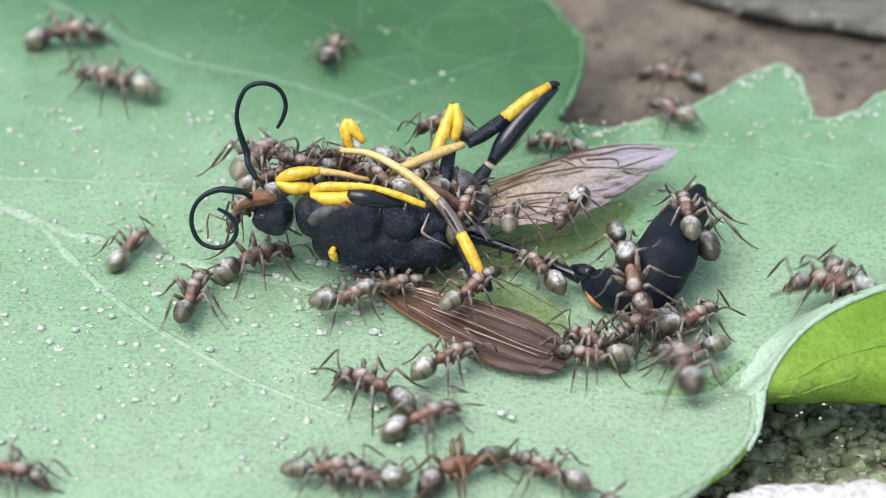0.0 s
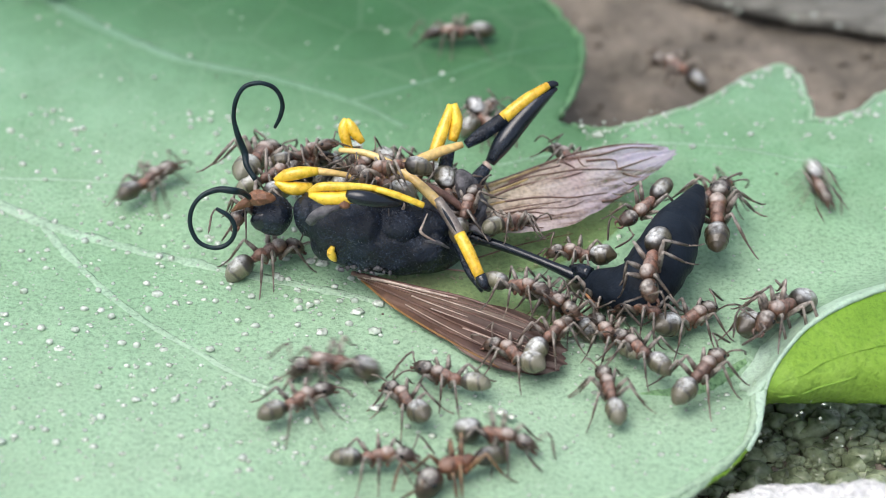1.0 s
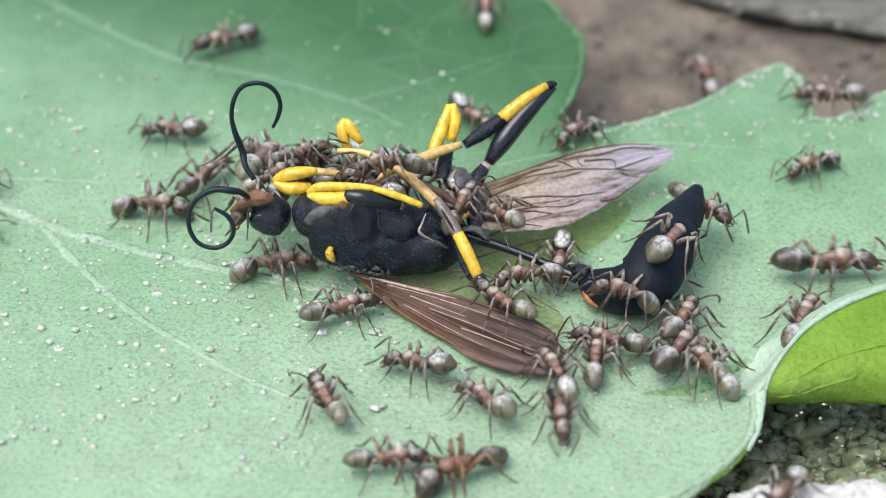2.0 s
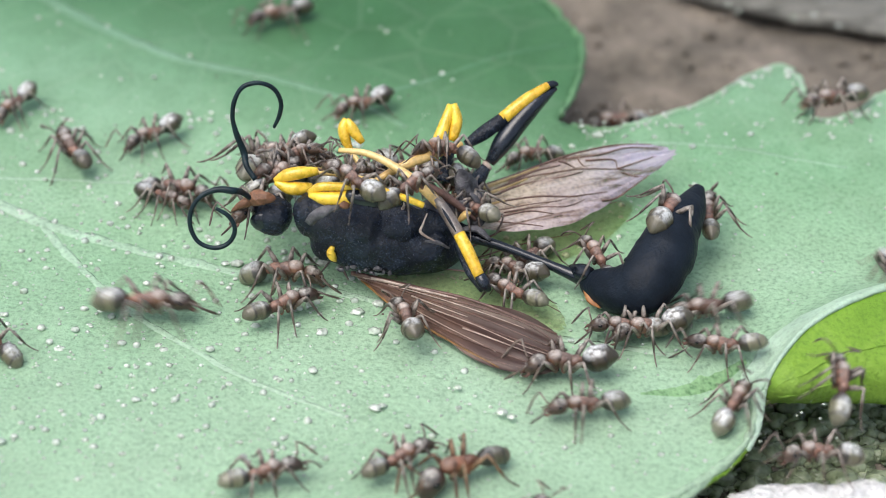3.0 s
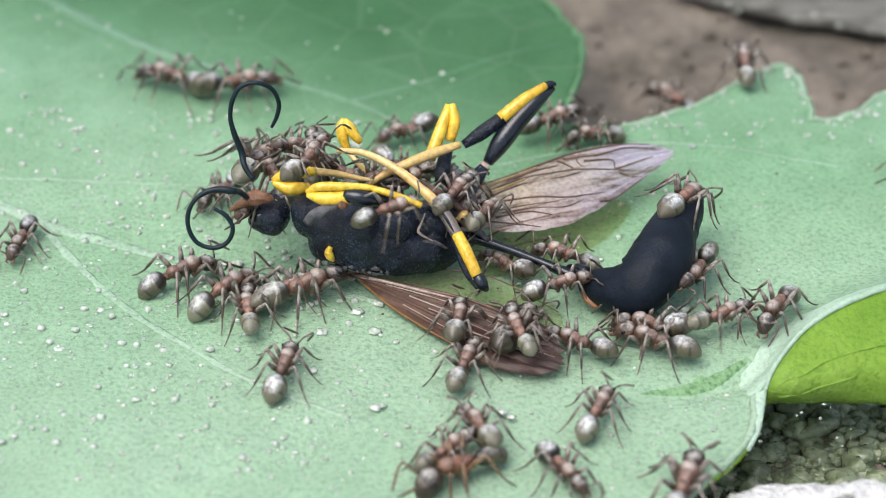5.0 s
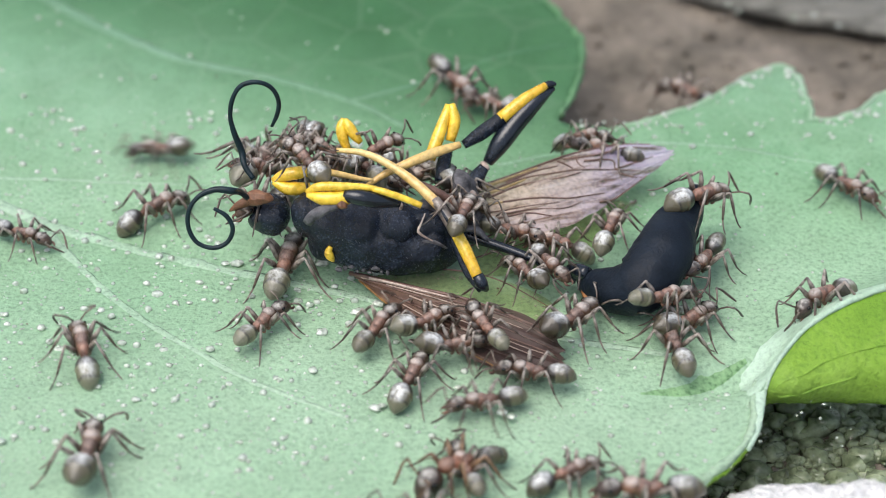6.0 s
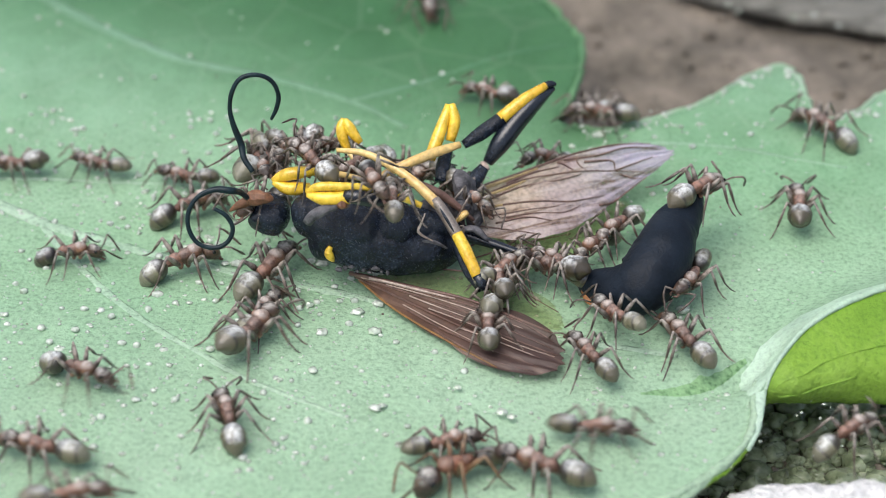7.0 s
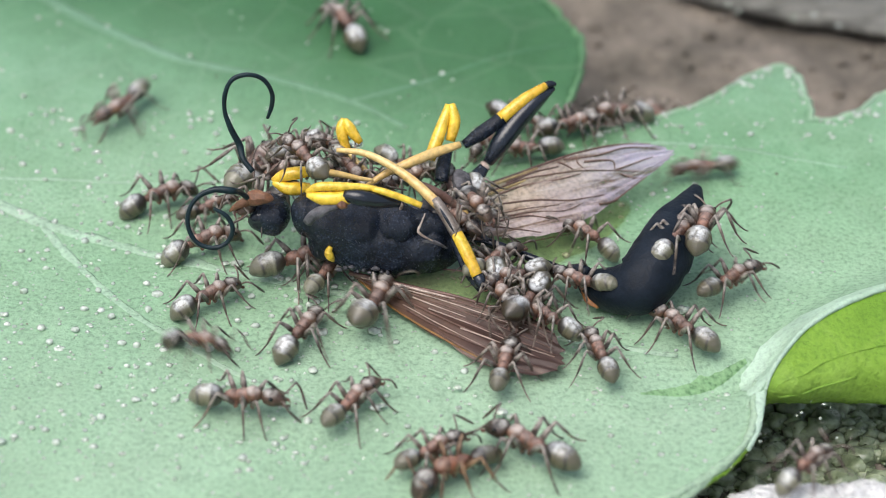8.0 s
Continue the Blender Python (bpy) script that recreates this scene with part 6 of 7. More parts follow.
    [(0, 18.7, -5.1, 1, 180), (0.1, 17.9, -6.3, 1, 201), (0.2, 19.6, -4.1, 1, 149), (0.3, 19.7, -4.4, 1, 159), (0.5, 19.4, -4.8, 1, 211), (0.7, 17.8, -5.8, 1, 203), (1, 16, -6.7, 1, 224), (1.3, 17.7, -6.3, 1, 214), (1.5, 19.6, -3.3, 1, 201), (1.7, 20.7, -1.6, 1, 195), (1.75, 21.9, -0.8, 0.7, 256), (1.81, 22.9, -0.3, 0.3, 307), (1.86, 24.2, -0.2, 0, 360), (2.24, 29.7, -0.2, 0, 360), (2.74, 37.3, -0.2, 0, 360), (8, 37.3, -0.2, 0, 360)],
    [(0, 7.3, -9, 0, 180), (0.2, 7, -9.1, 0, 168), (0.35, 6.5, -10.1, 0, 127), (0.5, 5.9, -10.8, 0, 92), (0.8, 5.1, -10.3, 0, 156), (0.9, 3.2, -11.5, 0, 159), (1, 0.7, -10.8, 0, 159), (1.1, 0.6, -10.8, 0, 162), (1.2, -2.6, -11, 0, 165), (1.3, -3.3, -11.5, 0, 166), (1.5, -3.7, -11.5, 0, 148), (1.7, -4.2, -11.3, 0, 143), (2.25, -5.6, -14.5, 0, 78), (2.8, -6.8, -17, 0, 10), (2.9, -8.1, -17.4, 0, 21), (3, -8.2, -17.4, 0, 25), (3.1, -8.9, -16.9, 0, 25), (3.2, -8.6, -15.6, 0, 54), (3.4, -5.4, -11, 0, 48), (3.5, -5.4, -11.1, 0, 48), (3.6, -5.7, -11.4, 0, 48), (3.7, -6.1, -10.9, 0, 39), (3.9, -6, -10.4, 0, 30), (4, -5.6, -10.6, 0, 35), (4.1, -5.4, -10.2, 0, 27), (4.2, -5.8, -10.4, 0, 30), (4.4, -6.7, -10, 0, 78), (4.46, -8.1, -8.6, 0, 104), (4.54, -8.1, -8.6, 0, 104), (4.7, -9.2, -6.2, 0, 105), (5.8, -8.7, -7.1, 0, 61), (6, -8.7, -7.3, 0, 57), (6.5, -8.6, -6.4, 0, 80), (6.8, -8.8, -5.4, 0, 75), (7, -8.8, -6.5, 0, 64), (7.2, -8.6, -6.8, 0, 76), (7.5, -6.4, -5.7, 0, 52), (8, -5.8, -3.3, 0, 66)],
    [(0, -2.7, -11.5, 0, 151), (0.2, -2.7, -10.8, 0, 174), (0.4, -0.7, -10.3, 0, 183), (0.5, -0.7, -10.4, 0, 193), (0.8, -0.9, -9.7, 0, 187), (0.9, -2.4, -9.5, 0, 172), (1, -4.5, -9.8, 0, 184), (1.1, -7.9, -9.5, 0, 168), (1.2, -12.1, -8.2, 0, 165), (1.3, -15.6, -5.7, 0, 143), (1.5, -16.6, -1.1, 0, 129), (1.6, -15.9, -0.6, 0, 68), (1.7, -15.1, 0.3, 0, 9), (2.8, -15, 5.3, 0, -26), (3, -14, 4.3, 0, -18), (3.2, -14.5, 1.6, 0, 15), (3.5, -13.8, 1.4, 0, 7), (3.7, -13.4, 1.2, 0, 20), (4, -13.3, -0.3, 0, -4), (4.2, -13.4, -1.5, 0, 25), (4.5, -12.9, -1.6, 0, 31), (4.7, -12.7, -4.4, 0, 26), (5.8, -14.8, 2.2, 0, 36), (6, -14.8, 2.2, 0, 36), (6.2, -14.5, 2.3, 0, 41), (6.3, -14.5, 2.6, 0, 38), (6.5, -15.1, 2.7, 0, 62), (6.6, -15.5, 1.8, 0, 40), (6.7, -13.5, 2.9, 0, 17), (6.8, -13.2, 2.3, 0, 24), (7, -13.1, 2.5, 0, 25), (7.2, -15, 3.1, 0, 6), (7.5, -14.9, 3.2, 0, 28), (7.7, -15.2, 2.6, 0, 18), (8, -14.7, 3.4, 0, 23)],
    [(0, -2.7, -17.5, 0, 167), (0.15, -1.4, -16.9, 0, 108), (0.3, -0.4, -15.6, 0, 57), (0.8, 0.1, -13.8, 0, 113), (1, -1.4, -12.6, 0, 120), (1.2, -0.1, -11.5, 0, 159), (1.5, 0, -11.1, 0, 187), (1.7, -0.2, -10.8, 0, 180), (2.8, -1.5, -7.4, 0.6, 107), (3, -1.5, -7.5, 0.6, 106), (3.4, -1, -7.1, 0.6, 111), (3.5, -0.7, -7.2, 0.6, 118), (3.67, -0.7, -7.3, 0.6, 70), (3.83, -0.5, -7.1, 0.6, 18), (4, 0.1, -6.7, 0.6, -39), (4.25, 0.5, -7, 0.6, 13), (4.5, 1.2, -7.2, 0.6, 64), (4.7, 1.6, -7.2, 0.6, 117), (5.07, 0.4, -7.5, 0.5, 69), (5.43, -0.6, -7.5, 0.5, 15), (5.8, -1.1, -7.4, 0.4, -42), (6, 0.1, -8.8, 0.4, 6), (6.2, 0.7, -7.9, 0.4, 39), (6.35, 1.3, -8.1, 0.4, 85), (6.5, 1.9, -8, 0.4, 129), (6.65, 2.2, -8.2, 0.4, 91), (6.8, 2.5, -8.2, 0.4, 51), (7, 2.1, -7.9, 0.4, 91), (7.2, 1.6, -7.2, 0.4, 129), (7.6, 3.0, -5.0, 0.8, 194), (8, 3.7, -4.4, 1, 200)],
    [(0, 5, -16.9, 0, 150), (0.2, 3.9, -17.1, 0, 131), (0.3, 3.5, -17.5, 0, 82), (0.4, 3.1, -17.2, 0, 29), (0.5, 3.1, -17.1, 0, 30), (0.6, 5.6, -15.8, 0, 32), (0.8, 5.9, -14.5, 0, 35), (1, 7.6, -11.9, 0, 100), (1.2, 7, -9.4, 0, 102), (1.7, 6.9, -7.6, 0, 41), (2.07, 7, -10, 0, 95), (2.43, 7.1, -11.7, 0, 146), (2.8, 6.7, -13.3, 0, 208), (2.9, 7.4, -12.7, 0, 180), (3, 6.9, -12.2, 0, 191), (3.1, 4.8, -11.5, 0, 186), (3.2, 2.2, -11.3, 0, 178), (3.4, 1.7, -10.2, 0, 163), (3.5, 1.6, -10.3, 0, 164), (3.7, 1.1, -11, 0, 165), (3.85, 1.1, -10.4, 0, 103), (4, 0.8, -9.3, 0, 45), (4.4, 1.3, -10, 0, 101), (4.5, 1.6, -10.2, 0, 110), (4.7, 0.7, -9.3, 0, 50), (5.25, 1.1, -10.9, 0, 107), (5.8, 1.2, -12, 0, 169), (6, 2.3, -12, 0, 194), (6.2, 8.6, -10.8, 0, 180), (6.23, 10.5, -10.3, 0, 126), (6.27, 12.1, -9.4, 0, 79), (6.3, 13.8, -8.1, 0, 24), (6.4, 19.1, -5.4, 0, 21), (6.6, 24.3, -4.7, 0, 0), (7.1, 32.1, -4.7, 0, 0), (8, 32.1, -4.7, 0, 0)],
    [(0, -1.3, -13.5, 0, 26), (0.1, 0.1, -13.1, 0, 9), (0.5, 0.4, -13.2, 0, 30), (0.8, 0.9, -13.5, 0, 3), (1, 1.9, -14.2, 0, -25), (1.1, 5.2, -16.1, 0, -48), (1.2, 6.8, -17.6, 0, -37), (1.3, 8.6, -19.1, 0, -48), (1.5, 9.8, -21.6, 0, -45), (2, 8.6, -29, 0, -47), (8, 8.6, -29, 0, -47)],
    [(0, 19.2, -4.6, 0, 107), (0.05, 19.2, -5.9, 0, 172), (0.1, 18.6, -7.2, 0, 251), (0.2, 17, -9.3, 0, 265), (0.3, 14.6, -12.3, 0, 237), (0.4, 13.9, -13.7, 0, 203), (0.5, 9.8, -16.7, 0, 202), (0.6, 6.2, -18.6, 0, 192), (0.7, 3.3, -20.3, 0, 203), (0.9, -0.2, -22.9, 0, 195), (1.4, 0.9, -30.4, 0, 196), (8, 0.9, -30.4, 0, 196)],
    [(0, 6.3, 7.9, 0, 172), (0.17, 6.1, 7.4, 0, 120), (0.33, 5.8, 7.2, 0, 68), (0.5, 5.7, 7.4, 0, 15), (0.75, 5.9, 5.5, 0.8, 66), (1, 6.2, 3.9, 1.4, 115), (1.2, 6.5, 4.3, 1.4, 99), (1.3, 7.2, 6, 1, 148), (1.4, 7.6, 7.9, 0.5, 200), (1.5, 7.6, 9.6, 0, 252), (1.7, 7.6, 9.5, 0, 242), (2.8, 5.5, 8.5, 0, 200), (3.2, 4.7, 5.9, 0, 197), (3.5, 4.4, 5.9, 0, 198), (4, 6.2, 8.9, 0, 192), (4.5, 8, 8.6, 0, 200), (4.7, 8.6, 8.8, 0, 196), (5.8, 6.8, 8.5, 0, 192), (5.87, 6.9, 8.1, 0.5, 245), (5.93, 6.9, 7.4, 1, 295), (6, 6.9, 6.3, 1.4, 346), (6.15, 7, 6.1, 1.4, 289), (6.3, 7.3, 5.5, 1.4, 232), (6.5, 8.1, 3.6, 1.9, 256), (6.8, 7.3, 4, 1.4, 232), (7, 5.5, 4.6, 1.4, 202), (7.2, 4.3, 5, 1.4, 212), (7.5, 3.3, 4.3, 1.4, 215), (8, 2.7, 8.5, 0, 229)],
    [(0, 12.4, 10.4, 0, 129), (0.1, 10.5, 11.7, 0, 141), (0.2, 9.2, 11.3, 0, 170), (0.23, 9.3, 11.5, 0, 228), (0.27, 9.1, 11.3, 0, 285), (0.3, 9, 10.6, 0, 340), (0.37, 9.5, 10.9, 0, 285), (0.43, 10, 10.7, 0, 229), (0.5, 10.4, 10.3, 0, 171), (0.57, 10.9, 9.8, 0, 113), (0.63, 11.2, 9.8, 0, 54), (0.7, 11.8, 10.2, 0, -9), (0.8, 13.2, 10.3, 0, -29), (0.9, 16.1, 8.6, 0, -28), (1, 18.9, 4.6, 0, -84), (1.1, 19.5, -0.3, 0, -91), (1.2, 20.3, -3, 0, -78), (1.3, 22.1, -4, 0, -31), (1.8, 30.2, -3.6, 0, -30), (8, 30.2, -3.6, 0, -30)],
    [(0, 11.6, -2.6, 2.9, 94), (0.5, 11.7, -3.1, 2.9, 79), (0.8, 11.8, -1.8, 2.4, 74), (1, 12.8, 1, 1.4, 53), (1.2, 14.8, 4.7, 0, 16), (1.3, 15.1, 5.2, 0, 12), (1.37, 15.3, 6.5, 0, 73), (1.43, 15.6, 8.3, 0, 126), (1.5, 15.7, 10.4, 0, 180), (1.7, 18.3, 12.4, 0, 188), (2.8, 23, 12.8, 0, 153), (3, 21.3, 12.4, 0, 199), (3.1, 21.8, 12.3, 0, 189), (3.2, 17.9, 10.9, 0, 185), (3.4, 15.3, 5.7, 0, 134), (3.5, 15.1, 6.4, 0, 133), (3.6, 15, 6.1, 0, 144), (3.7, 14.2, 7.2, 0, 134), (4, 15.6, 7, 0, 186), (4.1, 19, 12.2, 0, 157), (4.2, 17.3, 13.9, 0, 113), (4.5, 17.2, 16.1, 0, 113), (4.7, 17.3, 16.8, 0, 113), (5.25, 14.9, 12.4, 0, 48), (5.8, 12.9, 8.4, 0, -15), (5.9, 17.3, 7, 0, -5), (6, 20.1, 4.5, 0, -46), (6.2, 21.3, 7.8, 0, -70), (6.25, 20.1, 9.8, 0, -126), (6.3, 18.8, 11.4, 0, -185), (6.5, 15.8, 11.2, 0, -193), (6.7, 15.3, 10.8, 0, -184), (6.8, 13.5, 10.2, 0, -174), (7, 8.8, 10.5, 0, -186), (7.2, 7.3, 10.2, 0, -173), (7.5, 5.6, 9.1, 0, -172), (8, 4.7, 7.3, 0, -172)],
    [(0, 34.6, 3.2, 0, 136), (0.6, 34.6, 3.2, 0, 136), (1.1, 24.4, 3.9, 0, 134), (1.2, 22.8, 4.4, 0, 135), (1.3, 21.2, 4.9, 0, 135), (1.5, 18.5, 7.3, 0, 89), (1.6, 18.8, 7, 0, 125), (1.7, 19, 6.9, 0, 160), (2.07, 19.3, 6.3, 0, 218), (2.43, 19.2, 5.4, 0, 275), (2.8, 19.1, 4.1, 0, 326), (2.9, 20.2, 0.6, 0, 306), (3, 21.6, -2.2, 0, 278), (3.1, 23, -4.8, 0, 329), (3.6, 31.1, -4.5, 0, 330), (8, 31.1, -4.5, 0, 330)],
    [(0, 12.6, -1.5, 1, 103), (0.5, 12.8, -1.6, 1, 106), (1, 13.5, -0.8, 1, 85), (1.3, 13.7, -2.6, 1, 91), (1.5, 14.2, -1.9, 0, 100), (1.7, 13.4, -2.5, 1, 92), (1.86, 15.7, -2.6, 0.5, 49), (2.02, 18.3, -2.5, 0, 0), (2.75, 29.2, -2.5, 0, 0), (3.25, 36.7, -2.5, 0, 0), (8, 36.7, -2.5, 0, 0)],
    [(0, 8.7, -7.1, 0, 24), (0.25, 7.8, -7.2, 0, 85), (0.5, 6.8, -6.7, 0, 140), (0.67, 7.2, -5.6, 0, 200), (0.83, 7.2, -4.6, 0, 256), (1, 7, -4, 0, 307), (1.5, 10.8, -8.8, 0, 324), (1.57, 10.8, -9.1, 0, 385), (1.63, 11.1, -9.3, 0, 441), (1.7, 11.4, -9, 0, 491), (2.8, 15.9, -14.3, 0.5, 464), (3, 17.2, -13.4, 1.9, 448), (3.1, 17.9, -11.6, 2.3, 424), (3.2, 18.9, -7.6, 1.9, 453), (3.3, 19.2, -7.6, 2.0, 490), (3.4, 19.4, -7.2, 2.0, 529), (3.5, 18.8, -7.3, 2.05, 524), (3.6, 18.9, -5.3, 1, 574), (3.7, 17.2, -5.9, 1, 571), (3.9, 17.5, -4.8, 0.8, 552), (4, 17.2, -4.7, 0.6, 570), (4.2, 17.5, -4.5, 0.5, 554), (4.3, 16.4, -4.8, 0.5, 612), (4.4, 15.1, -5.6, 0.5, 660), (4.5, 14.5, -6.7, 0.3, 596), (4.7, 15.2, -6, 0.3, 598), (5.8, 17, -5.5, 1.4, 595), (6, 18.3, -5.6, 1, 577), (6.2, 16.4, -9.4, 1.7, 601), (6.3, 16.7, -10.9, 1.7, 538), (6.4, 16.5, -12.5, 1.7, 481), (6.5, 16, -13.4, 1.7, 428), (6.6, 16.5, -13.2, 1.7, 395), (6.7, 16, -13.8, 1.7, 400), (6.8, 15.4, -14.2, 1.7, 423), (7, 17.8, -13.4, -0.9, 395), (7.2, 19.3, -16.1, 0.3, 360), (7.4, 22.7, -16.1, 0.3, 360), (7.9, 30.3, -14.8, -0.9, 360), (8, 30.3, -14.8, -0.9, 360)],
    [(0, -27.7, 53.7, 0, 98), (0.4, -27.7, 53.7, 0, 98), (0.9, -24.2, 29.6, 0, 98), (1, -22.9, 24.2, 0, 114), (1.03, -22, 23.3, 0, 177), (1.07, -21.6, 22.3, 0, 231), (1.1, -21.5, 20.9, 0, 291), (1.2, -17.9, 17.4, 0, 299), (1.3, -14.2, 12.1, 0, 309), (1.37, -13.3, 11.1, 0, 255), (1.43, -12.7, 9.7, 0, 205), (1.5, -12.3, 8.1, 0, 151), (1.7, -13.4, 8.7, 0, 175), (2.8, -14.1, 10.5, 0, 140), (2.9, -14.6, 9.3, 0, 167), (3, -14.9, 9.7, 0, 212), (3.1, -14.6, 7.3, 0, 150), (3.2, -13, 7.4, 0, 154), (3.4, -11.5, 6.1, 0, 164), (3.5, -11.3, 5.4, 0, 221), (4, -13, 3.3, 0, 253), (4.7, -11.4, 3.6, 0, 243), (5.25, -10.6, 5.8, 0, 194), (5.8, -10.1, 7.9, 0, 140), (5.9, -10.5, 7.1, 0, 184), (6, -14.3, 7.9, 0, 173), (6.2, -17.1, 7.8, 0, 180), (6.3, -17.3, 7.8, 0, 195), (6.5, -18.1, 6.5, 0, 219), (6.6, -19, 6.1, 0, 197), (6.8, -19.5, 6, 0, 180), (7, -21.6, 6.6, 0, 180), (7.2, -25.5, 6.5, 0, 180), (7.4, -30.4, 6.5, 0, 180), (7.9, -38.9, 6.5, 0, 180), (8, -38.9, 6.5, 0, 180)],
    [(0, 2.7, 49.2, 0, 79), (0.4, 2.8, 26.5, 0, 80), (0.5, 3.3, 22.3, 0, 77), (0.6, 4, 21.1, 0, 55), (0.63, 3.7, 20.3, 0, -2), (0.67, 3.8, 19.4, 0, -56), (0.7, 4.1, 18.3, 0, -114), (0.73, 3.7, 18, 0, -61), (0.77, 3.5, 17.5, 0, -10), (0.8, 3.6, 17, 0, 43), (0.9, 2.5, 18.6, 0, 18), (0.93, 2.2, 18.4, 0, 75), (0.97, 1.9, 18.6, 0, 132), (1, 1.3, 19, 0, 188), (1.1, -1.6, 17.3, 0, 203), (1.2, -5, 15.7, 0, 249), (1.3, -8.7, 16.8, 0, 196), (1.5, -11.4, 16.3, 0, 119), (1.6, -11.9, 16.9, 0, 175), (1.7, -12.9, 17.4, 0, 226), (2.25, -9.5, 20.1, 0, 171), (2.8, -6.6, 22.6, 0, 113), (2.85, -6.7, 22.6, 0, 163), (2.9, -7.1, 22.5, 0, 208), (3, -8.8, 21.3, 0, 206), (3.1, -11.2, 19.4, 0, 198), (3.2, -15.4, 17.4, 0, 214), (3.27, -15.6, 16.1, 0, 262), (3.33, -15.8, 14.5, 0, 316), (3.4, -15.8, 12.6, 0, 369), (3.5, -10.8, 10.9, 0, 358), (3.6, -6.1, 10.3, 0, 366), (3.7, -3.2, 11.8, 0, 370), (3.9, -2.3, 11.5, 0, 354), (4, -1.3, 9.7, 0, 315), (4.1, -0.6, 9.2, 0, 355), (4.2, 0.4, 8.7, 0, 394), (4.7, 5.4, 10.3, 0, 360), (5.25, 4.9, 7.6, 0.8, 437), (5.8, 4.6, 5.7, 1.4, 509), (6, 8.5, 4.6, 1.4, 529), (6.3, 6, 8.5, 0, 560), (7, 8, 13.5, -1.9, 556), (7.33, 7.4, 12.5, -1.2, 618), (7.67, 6.6, 11.1, -0.7, 677), (8, 6.2, 9.3, 0, 736)],
    [(0, 28.2, -26.9, -1.8, 158), (0.6, 28.2, -26.9, -1.8, 158), (1.1, 20.7, -20.2, 0.3, 159), (1.3, 18, -19.7, 0.3, 170), (1.5, 16.5, -18.4, 0.3, 188), (1.7, 13.8, -19, 0.3, 191), (2.07, 15, -17.7, 0.3, 246), (2.43, 16, -16.7, 0.3, 291), (2.8, 17.3, -16.2, 0.3, 339), (2.87, 17.2, -15.6, 0.3, 289), (2.93, 17.6, -13.7, -1.4, 241), (3, 16.9, -15.8, 0.3, 180), (3.2, 16.8, -15.8, 0.3, 167), (3.4, 16.6, -13.5, -1.4, 173), (3.5, 13.5, -16.2, 0.3, 164), (3.6, 11.8, -13.7, -1.4, 172), (3.7, 12.2, -13.4, -1.4, 168), (3.9, 13.9, -12.7, -1.4, 144), (4, 14.6, -11.6, -1.4, 120), (4.1, 15.9, -11.9, -1.4, 149), (4.15, 16.9, -12.6, -1.4, 91), (4.2, 17.9, -12.6, -1.4, 26), (4.4, 21.4, -13.5, -1.4, 0), (4.9, 28.7, -13.5, -1.4, 0), (8, 28.7, -13.5, -1.4, 0)],
    [(0, 11.8, -8.5, 0, -167), (0.5, 11, -8.6, 0, -156), (0.6, 11.7, -8.8, 0, -218), (0.7, 11.9, -8.6, 0, -270), (0.8, 12, -7.8, 0, -328), (0.9, 10.1, -8.1, 0, -278), (1, 8.1, -8, 0, -235), (1.5, 11.2, -9.1, 0, -218), (1.7, 11.5, -9.4, 0, -225), (2.8, 14.1, -9.5, 0, -242), (3, 13.5, -8.2, 0, -180), (3.1, 12.5, -8, 0, -165), (3.2, 12.3, -8.6, 0, -138), (3.4, 12.1, -9.7, 0, -133), (3.5, 12.5, -9.7, 0, -133), (3.6, 12.8, -10, 0, -131), (3.7, 12.6, -10.1, 0, -143), (3.9, 12.6, -8.1, 0, -160), (4, 12.2, -8.1, 0, -161), (4.2, 12.7, -8.3, 0, -176), (4.27, 13, -8.7, 0, -232), (4.33, 12.9, -8.6, 0, -281), (4.4, 13, -7.9, 0, -339), (4.5, 12.1, -8.3, 0, -339), (4.7, 13.2, -7.5, 0, -326), (5.8, 9.7, -6.4, 1.5, -336), (6, 9.8, -6.8, 1.5, -332), (6.17, 9.7, -7.6, 1.5, -272), (6.33, 9.6, -7.8, 1.5, -217), (6.5, 9.2, -7.6, 1.5, -152), (7, 8.4, -7.5, 1, -231), (7.1, 8.7, -6.7, 1.5, -169), (7.2, 8.3, -6, 1.9, -107), (7.3, 8.1, -5.7, 2.1, -55), (7.4, 8.1, -5.8, 2.2, 2), (7.5, 8.7, -5.9, 2.4, 63), (7.75, 7.9, -5.6, 1.7, 107), (8, 7, -4.9, 1, 150)],
    [(0, 7.4, -8.3, 0, 139), (0.5, 9.1, -9.4, 0, 217), (0.75, 7.8, -7.8, 0, 169), (1, 6.2, -6, 0, 126), (1.35, 6, -6.2, 0, 79), (1.7, 5.8, -5.8, 0, 27), (1.86, 5.2, -9.1, 0, -36), (2.02, 5.2, -12.8, 0, -92), (2.75, 4.6, -26.2, 0, -92), (3.25, 4.4, -32.1, 0, -92), (8, 4.4, -32.1, 0, -92)],
    [(0, -41.9, 12.9, 0, 0), (1.54, -41.9, 12.9, 0, 0), (2.04, -30.3, 12.9, 0, 0), (2.57, -21.7, 12.9, 0, 0), (2.65, -21.4, 13.1, 0, -54), (2.72, -21, 13.1, 0, -107), (2.8, -20.7, 12.6, 0, -152), (2.9, -23, 12.7, 0, -125), (3, -22.7, 12.7, 0, -125), (3.1, -25.9, 13.1, 0, -132), (3.3, -30.4, 13, 0, -141), (3.8, -39.4, 13.9, 0, -142), (8, -39.4, 13.9, 0, -142)],
